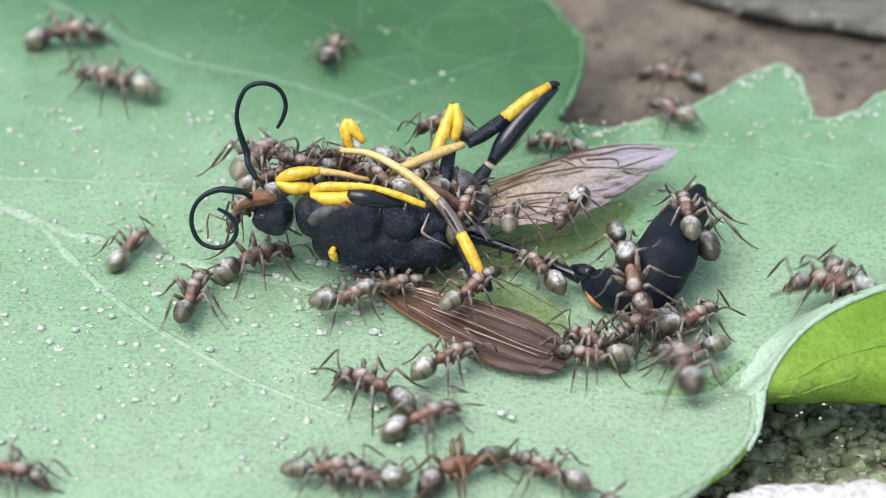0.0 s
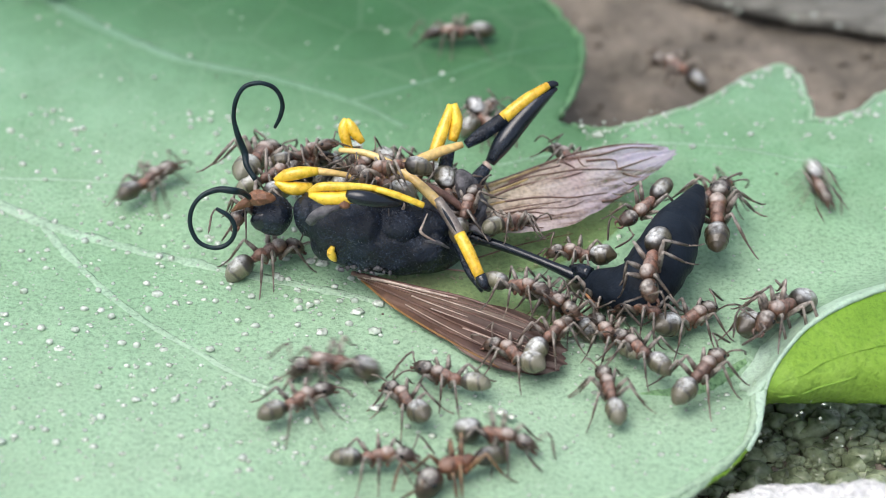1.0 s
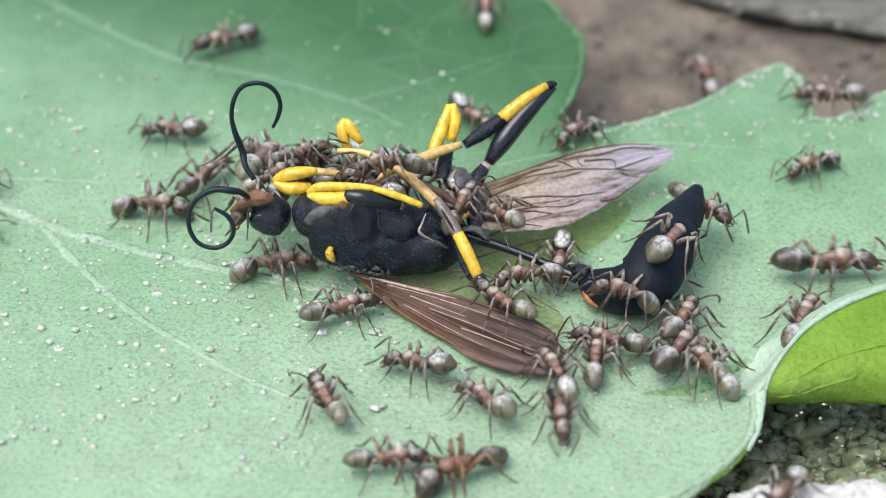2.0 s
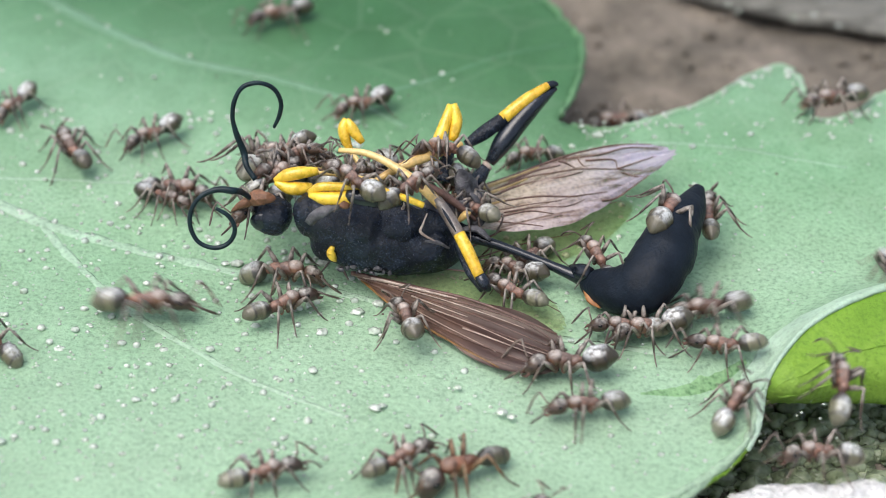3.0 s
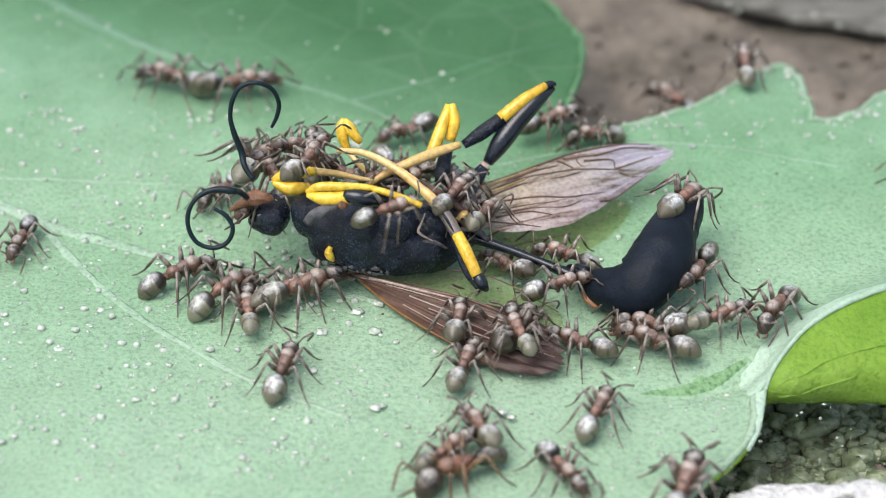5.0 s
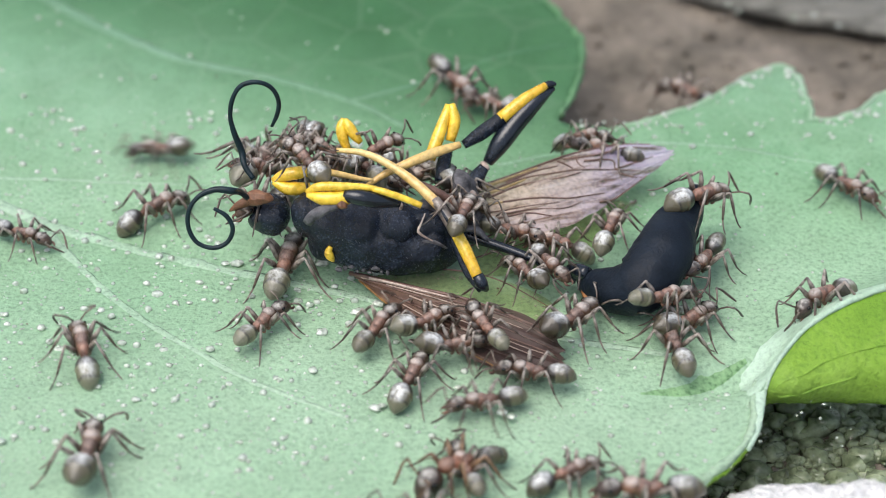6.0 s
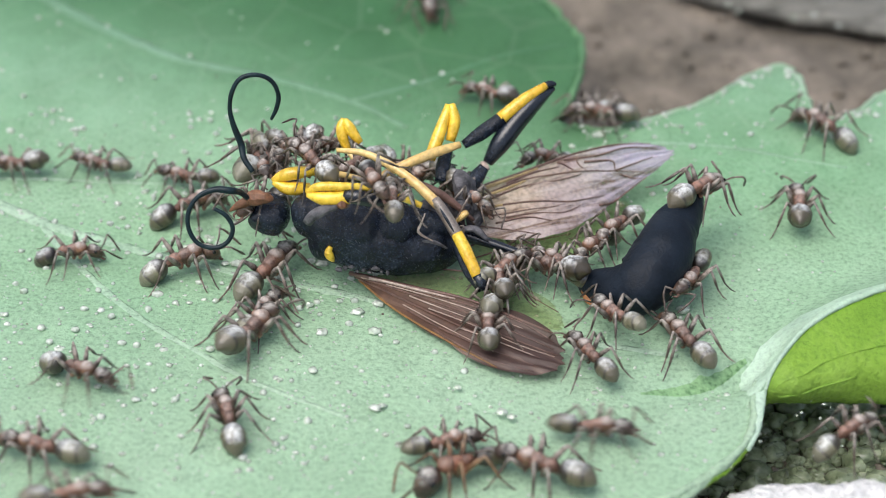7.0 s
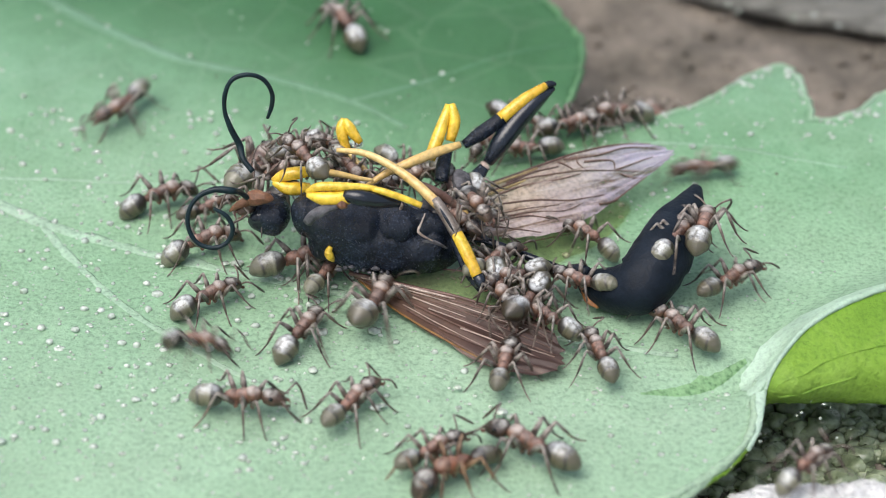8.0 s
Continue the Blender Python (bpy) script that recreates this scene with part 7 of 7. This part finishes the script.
    [(0, -39, 2.1, 0, 0), (1.66, -39, 2.1, 0, 0), (2.16, -28.2, 2.1, 0, 0), (2.61, -21.5, 2.1, 0, 0), (2.7, -21, 1.8, 0, -49), (2.8, -20.3, 1.3, 0, -93), (2.96, -14.4, 3.8, 0, -29), (3.04, -14.4, 3.8, 0, -29), (3.2, -12.4, 3.5, 0, 20), (3.5, -12.5, 3.3, 0, -7), (4, -13.1, 3.5, 0, 34), (4.05, -13.6, 3.1, 0, -43), (4.1, -13.6, 2.1, 0, -116), (4.2, -14.6, 2.6, 0, -108), (4.4, -16.2, 1, 0, -98), (4.5, -18.5, 0.9, 0, -91), (4.7, -20.4, 0.3, 0, -117), (5.25, -20.7, 0.6, 0, -69), (5.8, -20.9, 0.5, 0, -13), (6, -21.1, 0.6, 0, -25), (6.3, -21.3, 0.7, 0, -16), (6.4, -21.3, -1.6, 0, 34), (6.5, -20.8, -3.9, 0, 77), (6.6, -22.5, -5.7, 0, 111), (6.8, -26.4, -6.5, 0, 180), (7.3, -34, -6.5, 0, 180), (8, -34, -6.5, 0, 180)],
    [(0, -34.9, 6.6, 0, -12), (3.2, -34.9, 6.6, 0, -12), (3.7, -24.2, 6.4, 0, -12), (3.9, -22.3, 6, 0, 0), (4, -20.7, 6, 0, 12), (4.1, -19.9, 6, 0, 0), (4.2, -19.7, 5.5, 0, 0), (4.23, -21.3, 5.1, 0, 57), (4.27, -22.7, 5.1, 0, 114), (4.3, -24.2, 5.5, 0, 180), (4.5, -28.8, 5.5, 0, 180), (5, -37.2, 5.5, 0, 180), (8, -37.2, 5.5, 0, 180)],
    [(0, -35.1, 5.1, 0, 56), (3.7, -35.1, 5.1, 0, 56), (4.2, -24.8, 6.3, 0, 58), (4.4, -17.8, 9.7, 0, 27), (4.5, -12.3, 11, 0, 26), (4.7, -12.5, 11.7, 0, -9), (5.25, -10.5, 17.1, 0, 48), (5.8, -8.4, 22.6, 0, 108), (5.85, -6.9, 20.2, 0, 35), (5.9, -4.9, 18.1, 0, -35), (6, 0.4, 13.9, 0, -57), (6.07, 0.3, 15.1, 0, -6), (6.13, 0.6, 16.2, 0, 46), (6.2, 1, 17.7, 0, 97), (6.3, 4, 19.4, 0, 41), (6.5, 6.6, 22.1, 0, 75), (6.7, 9.3, 29.2, 0, 73), (7.2, 10.1, 52.7, 0, 71), (8, 10.1, 52.7, 0, 71)],
    [(0, -35.4, -11.1, 0, 0), (1.52, -35.4, -11.1, 0, 0), (2.02, -25.6, -11.1, 0, 0), (2.57, -18.2, -11.1, 0, 0), (2.68, -17.8, -11.3, 0, 69), (2.8, -17.2, -10.6, 0, 136), (2.9, -19.9, -8.2, 0, 160), (3, -20.5, -8.5, 0, 143), (3.1, -20, -9, 0, 144), (3.2, -18.5, -9.1, 0, 141), (3.4, -18, -13.4, 0, 126), (3.5, -15.6, -17.5, 0, 161), (3.6, -13.1, -20, 0, 155), (3.8, -11.2, -22.6, 0, 152), (4.3, -9.9, -31, 0, 151), (8, -9.9, -31, 0, 151)],
    [(0, -3, -32.5, 0, 131), (3.1, -3, -32.5, 0, 131), (3.6, -4, -24, 0, 131), (3.7, -5.8, -19.7, 0, 139), (3.9, -9.5, -13.8, 0, 173), (4, -16.2, -14.8, 0, 172), (4.1, -20.8, -14.9, 0, 177), (4.3, -24.9, -14.8, 0, 180), (4.8, -31.8, -14.8, 0, 180), (8, -31.8, -14.8, 0, 180)],
    [(0, -37.4, -3.6, 0, 0), (1.78, -37.4, -3.6, 0, 0), (2.28, -27.1, -3.6, 0, 0), (2.64, -21.9, -3.6, 0, 0), (2.8, -19.7, -3.8, 0, -7), (2.9, -17.5, -3.9, 0, -22), (3, -14.6, -5.5, 0, -4), (3.1, -10.3, -7.8, 0, -3), (3.2, -6.2, -8.3, 0, 6), (3.4, -5.9, -6.4, 0, 3), (3.5, -4.8, -6.5, 0, 16), (3.7, -4.4, -8, 0, -13), (4, -4.2, -7.8, 0, 0), (4.2, -4.2, -7.5, 0, 9), (4.4, -5.2, -6.7, 0, 8), (4.5, -5.3, -6.8, 0, 26), (4.7, -6.2, -5.9, 0, 18), (5.8, -7.7, -3.3, 0, 76), (6, -7.7, -3, 0, 78), (6.5, -8.1, -2.3, 0, 88), (7, -8.7, -3.4, 0, 59), (7.5, -7.7, -2.9, 0, 30), (8, -7.4, -2.2, 0, 21)],
    [(0, -3.7, -30.2, 0, 98), (3.3, -3.7, -30.2, 0, 98), (3.8, -4.1, -21.1, 0, 98), (4.1, -4.4, -19.4, 0, 102), (4.2, -4.8, -17.1, 0, 118), (4.4, -6.7, -15.4, 0, 96), (4.5, -7.4, -12.7, 0, 97), (4.7, -8.1, -10.3, 0, 73), (5.8, -2.3, -11.7, 0, 84), (6, -1.6, -11, 0, 68), (6.2, -3.2, -11.7, 0, 124), (6.3, -4, -11.4, 0, 132), (6.46, -9.1, -11.3, 0, 146), (6.54, -9.1, -11.3, 0, 146), (6.6, -14.7, -9.8, 0, 165), (6.7, -18.3, -9.4, 0, 158), (6.8, -18.5, -9.4, 0, 158), (6.87, -17.6, -9.1, 0, 221), (6.93, -17.4, -9.4, 0, 273), (7, -17, -10.2, 0, 333), (7.2, -16.3, -8.9, 0, 360), (7.3, -11.5, -7, 0, 363), (7.5, -12.6, -5.9, 0, 401), (7.7, -12.9, -5, 0, 379), (7.8, -11.6, -5.1, 0, 383), (8, -11.5, -5, 0, 394)],
    [(0, 35.1, 0.5, 0, 168), (3.2, 35.1, 0.5, 0, 168), (3.7, 24.8, 0.9, 0, 168), (3.9, 22.6, -2.3, 0, 156), (4, 20.2, -1.2, 0, 144), (4.1, 19.9, -1.5, 0, 169), (4.2, 21.4, -1.4, 0, 160), (4.4, 24, -0.8, 0, 180), (4.9, 34.1, -0.8, 0, 180), (8, 34.1, -0.8, 0, 180)],
    [(0, 29, -18.1, 0, 171), (3.2, 29, -18.1, 0, 171), (3.7, 20, -17.9, 0, 171), (3.9, 15.1, -17.2, 0, 180), (4, 11.3, -16.1, 0, 217), (4.1, 12.2, -16.2, 0, 212), (4.2, 10.9, -16, 0, 220), (4.4, 13.3, -12.8, 0, 255), (4.5, 12.9, -13.1, 0, 256), (4.57, 11.4, -13.3, 0, 306), (4.63, 10.3, -14, 0, 365), (4.7, 9.6, -14.6, 0, 426), (4.76, 9.2, -16, 0, 369), (4.82, 9, -17.4, 0, 312), (4.88, 9.2, -19, 0, 265), (5.3, 8.7, -26.2, 0, 265), (5.8, 8.2, -32.1, 0, 265), (8, 8.2, -32.1, 0, 265)],
    [(0, 31.6, -13.5, -2.8, 180), (3.6, 31.6, -13.5, -2.8, 180), (4.1, 22.2, -13.5, -2.8, 180), (4.2, 19.2, -13.3, -2.8, 159), (4.4, 20.4, -12.1, -2.8, 165), (4.5, 18.5, -10.9, -2.8, 170), (4.7, 17.3, -12.6, -2.8, 173), (4.78, 16.9, -17.6, 0.3, 221), (4.87, 17, -19.5, 0, 262), (5.26, 16, -26.2, 0, 262), (5.76, 15.1, -32.1, 0, 262), (8, 15.1, -32.1, 0, 262)],
    [(0, 10.9, -29.8, 0, 153), (3.6, 10.9, -29.8, 0, 153), (4.1, 10.9, -21.3, 0, 154), (4.2, 10.9, -19.9, 0, 150), (4.4, 9.8, -16.7, 0, 167), (4.5, 8.6, -17.7, 0, 189), (4.57, 9.1, -18.1, 0, 131), (4.63, 9.4, -18.1, 0, 83), (4.7, 9.7, -17.6, 0, 29), (5.07, 10.2, -18.3, 0, 82), (5.43, 10.9, -18.3, 0, 129), (5.8, 11.2, -17.7, 0, 187), (6, 9.3, -18, 0, 182), (6.3, 8.6, -18.1, 0, 175), (6.5, 7.5, -17.9, 0, 170), (6.6, 5.9, -17.5, 0, 157), (6.7, 5.4, -17, 0, 157), (7, 4.8, -16.7, 0, 157), (7.5, 4.6, -16.5, 0, 153), (8, 4.3, -15.4, 0, 147)],
    [(0, 4.6, -30.2, 0, 81), (3.6, 4.6, -30.2, 0, 81), (4.1, 5.1, -21.1, 0, 81), (4.2, 5.1, -19.5, 0, 80), (4.4, 6.5, -16.1, 0, 106), (4.43, 6.9, -15.9, 0, 159), (4.47, 6.9, -15.4, 0, 219), (4.5, 6.4, -15.3, 0, 271), (4.7, 4.9, -16.1, 0, 283), (5.25, 5.2, -15.9, 0, 323), (5.8, 5.8, -15.8, 0, 369), (5.9, 5.2, -16.1, 0, 369), (6, 5, -17, 0, 386), (6.2, 2.9, -18.5, 0, 323), (6.3, 1.6, -20.2, 0, 297), (6.5, 0.4, -22.9, 0, 285), (7, 0.1, -30, 0, 285), (8, 0.1, -30, 0, 285)],
    [(0, -34.4, 4.1, 0, 0), (6.2, -34.4, 4.1, 0, 0), (6.7, -23.9, 4.1, 0, 0), (6.9, -16, 4.3, 0, 18), (6.93, -14.9, 4.3, 0, 66), (6.97, -13.7, 4.7, 0, 115), (7, -12.7, 5.4, 0, 169), (7.2, -13.9, 3.3, 0, 190), (7.3, -13.8, 2.8, 0, 128), (7.4, -14, 2.8, 0, 72), (7.5, -14.1, 3.3, 0, 18), (8, -12.1, 2.4, 0, 37)],
    [(0, -31.4, -0.5, 0, 142), (6, -31.4, -0.5, 0, 142), (6.5, -22.9, -0.1, 0, 143), (6.55, -22, -0.5, 0, 102), (6.6, -21, -0.8, 0, 66), (6.7, -19.3, 0, 0, 87), (6.8, -20.3, 1.8, 0, 95), (6.9, -19.6, 0.2, 0, 50), (7, -18.6, -1.1, 0, 4), (7.2, -17.6, 0.1, 0, 7), (7.3, -16.6, 1.1, 0, 8), (7.5, -18.2, 0.4, 0, 22), (7.7, -18.7, -0.5, 0, 18), (7.8, -17, -1.9, 0, -5), (8, -11.8, -7.9, 0, -18)],
    [(0, -13.4, -33.5, 0, 97), (4.8, -13.4, -33.5, 0, 97), (5.3, -14.5, -24.2, 0, 97), (5.65, -15.3, -18.3, 0, 97), (5.8, -15.3, -17, 0, 77), (6, -15.4, -16.9, 0, 83), (6.2, -13.9, -14.6, 0, 75), (6.3, -13.7, -13.3, 0, 69), (6.5, -12.8, -13.1, 0, 54), (6.6, -12.2, -12.7, 0, 58), (6.7, -12, -11.6, 0, 48), (6.8, -10.4, -9.7, 0, 43), (7, -9.2, -8.1, 0, 54), (7.2, -5.6, -9.5, 0, 54), (7.3, -4.2, -9.4, 0, 60), (7.5, -1.5, -8.7, 0, 41), (7.7, -1.2, -8.2, 0, 62), (8, -3.4, -6, 0, 68)],
    [(0, -5.8, -30.1, 0, 120), (5.6, -5.8, -30.1, 0, 120), (6.1, -6.7, -21.3, 0, 120), (6.3, -7.3, -19.3, 0, 135), (6.5, -8.7, -18.1, 0, 130), (6.6, -9.5, -17, 0, 143), (6.7, -11.5, -16.9, 0, 144), (6.8, -14.1, -16.4, 0, 151), (7, -17, -15.9, 0, 165), (7.2, -19.1, -13.3, 0, 100), (7.35, -19.7, -8.1, 0, 169), (7.5, -21, -3, 0, 231), (7.6, -19.9, -5.1, 0, 181), (7.7, -19.1, -7.2, 0, 122), (7.8, -15.6, -9.4, 0, 133), (7.9, -12.8, -11.3, 0, 66), (7.96, -9.6, -12.3, 0, -5), (8, -9.6, -12.3, 0, -5)],
    [(0, 0.9, -28.2, 0, 172), (5.5, 0.9, -28.2, 0, 172), (6, -0.2, -19.7, 0, 172), (6.3, -2.7, -17.9, 0, 183), (6.5, -3.9, -17.2, 0, 156), (6.6, -4.4, -16.5, 0, 156), (6.7, -6.5, -16.5, 0, 137), (6.8, -6.9, -15.5, 0, 121), (7, -9.4, -14, 0, 104), (7.2, -9.6, -14, 0, 73), (7.3, -8.9, -12.1, 0, 48), (7.5, -6.8, -10.8, 0, 56), (7.7, -6.1, -9.5, 0, 35), (7.8, -5.7, -8.7, 0, 48), (8, -6.8, -7.8, 0, 60)],
    [(0, -27.8, -27.9, 0, 11), (6.4, -27.8, -27.9, 0, 11), (6.9, -21.1, -19.4, 0, 10), (7, -16.4, -18.8, 0, 13), (7.2, -14.8, -18.8, 0, 11), (7.3, -11.3, -17.1, 0, 8), (7.5, -4.5, -13.8, 0, 45), (7.7, -3.7, -12.1, 0, 39), (8, -4.4, -12.8, 0, 57)],
    [(0, 31.5, -4.5, 0, 108), (5.7, 31.5, -4.5, 0, 108), (6.2, 22.1, -2.6, 0, 106), (6.3, 19.5, 0.4, 0, 94), (6.5, 18.8, 4.8, 0, 87), (6.6, 21.1, 6.6, 0, 92), (6.7, 21.6, 9.5, 0, 97), (6.75, 21.4, 9.5, 0, 133), (6.8, 21.1, 9.6, 0, 169), (7, 20.3, 9.2, 0, 136), (7.2, 20.2, 14.6, 0, 105), (7.3, 19.4, 15.1, 0, 127), (7.5, 11, 11.5, 0, 120), (7.75, 10.4, 11, 0, 157), (8, 9.6, 10.6, 0, 196)],
    [(0, 11.1, -6.8, 0, 33), (1.7, 11.1, -6.8, 0, 33), (2.25, 10.7, -6.9, 0, 110), (2.8, 10.2, -6.9, 0, 188), (4.7, 10.0, -7.0, 0, 192), (5.25, 10.6, -6.9, 0, 112), (5.8, 11.1, -6.8, 0, 33), (6.5, 11.1, -6.8, 0, 33), (6.7, 13.4, -5.8, 0, 50), (6.8, 14.9, -4.8, 0, 75), (6.96, 17.7, 1.8, 0, 83), (7.04, 17.7, 1.8, 0, 83), (7.2, 18, 6.6, 0, 72), (7.3, 17.2, 0.7, 0, 137), (7.5, 17.5, 1.3, 0, 97), (7.6, 18.6, -1.2, 0, 144), (7.7, 19.3, -3.5, 0, 198), (7.8, 21.2, -4, 0, 216), (8, 23.3, -5.8, 0, 206)],
    [(0, 35.1, 3.3, 0, 148), (6.9, 35.1, 3.3, 0, 148), (7.4, 25, 3.8, 0, 147), (7.8, 21.1, 5.6, 0, 166), (8, 13.7, 5.8, 0, 194)],
    [(0, -0.9, 57, 0, -90), (6.4, -0.9, 57, 0, -90), (6.9, -0.8, 28.7, 0, -90), (7.2, -1, 19.6, 0, -103), (7.3, -0.5, 20.6, 0, -158), (7.4, -0.4, 21.4, 0, -210), (7.5, -0.6, 22.3, 0, -266), (7.7, -1.3, 14.5, 0, -263), (7.8, -4, 17.2, 0, -231), (8, -5.3, 19.4, 0, -245)],
    [(0, -11.8, 57, 0, -92), (6.8, -11.8, 57, 0, -92), (7.3, -10.2, 28.7, 0, -91), (7.4, -10.2, 27.3, 0, -147), (7.5, -10.5, 25.6, 0, -199), (7.6, -11.2, 23.9, 0, -259), (7.7, -11.1, 19.4, 0, -257), (7.75, -11.9, 18.5, 0, -188), (7.8, -13.3, 17.7, 0, -125), (8, -16.8, 12.3, 0, -121)],
    [(0, 16.7, -31.8, 0.4, 101), (6.8, 16.7, -31.8, 0.4, 101), (7.3, 17.8, -23.3, 0.5, 101), (7.5, 16.7, -21.1, 0.5, 108), (7.7, 16, -18, 0.5, 153), (7.8, 15.8, -18.5, 0.5, 166), (7.9, 15.7, -18.3, 0.5, 105), (8, 15.4, -17.1, 0.5, 44)],
]
SIZES = [1.12, 0.85, 0.76, 0.77, 0.77, 0.77, 0.96, 0.82, 0.79, 0.79, 0.79, 0.95, 0.85, 0.80, 0.77, 0.77, 0.78, 0.79, 0.91, 0.76, 0.76, 0.77, 0.76, 0.76, 0.76, 0.77, 0.76, 0.76, 0.77, 0.75, 0.74, 1.00, 0.74, 1.01, 0.77, 1.05, 0.74, 0.89, 0.95, 0.80, 0.82, 0.80, 0.86, 0.82, 0.96, 0.92, 0.97, 0.83, 0.95, 0.79, 0.83, 0.86, 0.98, 0.74, 0.73, 0.85, 0.74, 1.12, 0.87, 0.78, 0.85, 0.81, 0.82, 0.83, 0.74, 0.75, 0.83, 1.03, 0.80, 1.07, 1.06, 0.86, 0.79, 1.02, 0.99, 1.03, 0.82, 0.75, 0.77, 1.04, 0.94, 0.89, 0.87, 0.95, 0.89, 0.78, 1.02, 0.94, 0.83]



def track_point(rows, t):
    """Place on a track at a time, straight from row to row, and the way walked so far."""
    way = 0.0
    for a, b in zip(rows, rows[1:]):
        d = math.dist(a[1:3], b[1:3]) + abs(b[4] - a[4]) * 0.012
        if t <= b[0]:
            k = (t - a[0]) / (b[0] - a[0])
            return way + d * k
        way += d
    return way


def ant_row(which, t, x, y, z, heading):
    """Level on the blade, bridging its fold; up on the wasp an ant leans with the uneven body under it."""
    lean = max(0.0, min(1.0, (z - 0.3) / 1.5))
    roll, pitch = 24 * math.sin(which * 2.4 + 0.25 * t), 20 * math.sin(which * 1.7 + 1.0 + 0.2 * t)
    turned = pose(0, 0, 0, 0, 0, heading) @ pose(0, 0, 0, 0, pitch * lean, 0) @ pose(0, 0, 0, roll * lean, 0, 0)
    return t, Matrix.Translation(Vector((x, y, z + swell(x, y) + 0.25 * groove(x, y))) * MM) @ turned


def gait(ant, rows, size, rng):
    """Tripod gait: each leg swings with the way walked; feelers flick."""
    legs = [o for o in ant.children if o.name.startswith("leg")]
    feelers = [o for o in ant.children if o.name.startswith("antenna")]
    start = rng.random() * 6.28
    rest = [rng.uniform(-14, 14) for _ in legs]
    keys = [[] for _ in legs]
    last = None
    for i in range(0, 81):
        t = i / 10
        ph = start + track_point(rows, t) / (2.3 * size) * 6.28
        if last is not None and abs(ph - last) < 0.05 and i not in (0, 80) and i % 8:
            continue
        last = ph
        for k, leg in enumerate(legs):
            q = ph + (math.pi if k in (0, 2, 4) else 0)
            side = -1 if leg.location.y < 0 else 1
            o = leg.location
            still = 4 * math.sin(t * 2.1 + k * 1.7 + start)
            keys[k].append((t, Matrix.Translation(o) @ pose(0, 0, 0, side * max(0, math.cos(q)) * 9, 0, side * (rest[k] + still) * 0.6 + 17 * math.sin(q) * side)))
    for leg, rows_ in zip(legs, keys):
        walk(leg, rows_)
    for f in feelers:
        o = f.location.copy()
        a = rng.random() * 6
        walk(f, [(t * 0.4, Matrix.Translation(o) @ pose(0, 0, 0, 0, 12 * math.sin(t * 1.9 + a), 18 * math.sin(t * 1.3 + 2 * a))) for t in range(0, 21)])


while len(ANTS) < len(TRACKS):
    if len(ANTS) == 6:
        ANTS.append(build_ant(10, 30, 12, 0.8, "large orange-red ant with a big dark head", M_ANT_ORANGE, M_ANT_AMBER, 1.35))
    else:
        ANTS.append(copy_thing(MODELS[len(ANTS) % 5], pose(0, 0, 0)))


def motions():
    rng = random.Random(5)
    for which, (ant, rows, size) in enumerate(zip(ANTS, TRACKS, SIZES)):
        ant.scale = (size, size, size)
        walk(ant, [ant_row(which, *r) for r in rows])
        gait(ant, rows, size, rng)
    o = wasp.location.copy()
    walk(wasp, [(t, Matrix.Translation(o + Vector((dx, 0, 0)) * MM)) for t, dx in ((0, 0.08), (0.5, 0.1), (1.5, -0.08), (3.0, 0.0), (4.0, 0.0), (4.5, -0.1), (6.0, -0.1), (8.0, -0.1))])
    smoky = [c for c in wasp.children if c.name.startswith("wing")][0]
    root = (Vector((1.63, 2.43, 1.97)) - ORIGIN[wasp.name]) * MM
    hinge = Vector((10.34, 2.67, 0.50)).normalized()
    walk(smoky, [(t, Matrix.Translation(root) @ Matrix.Rotation(math.radians(a), 4, hinge) @ Matrix.Translation(-root))
                 for t, a in ((0, -5.5), (0.6, -5), (1.0, 1.5), (1.7, 0), (3.0, 0), (4.7, 0.5), (5.8, 1), (6.2, 4.5), (6.6, 6), (7.2, 8.5), (7.6, 7), (8.0, 6))])
    feeler = [c for c in wasp.children if c.name.startswith("antenna")][0]
    o = feeler.location.copy()
    walk(feeler, [(t, Matrix.Translation(o + Vector((0, 0, dz)) * MM) @ pose(0, 0, 0, 0, a, 0))
                  for t, a, dz in ((0, 1.5, 0), (1.0, 0, 0), (4.5, -1, 0), (6.0, -1, 0.05), (6.5, -6, 0.4), (7.0, -1, 0.45), (7.5, -1, 0.45), (8.0, -6, 0.45))])


motions()
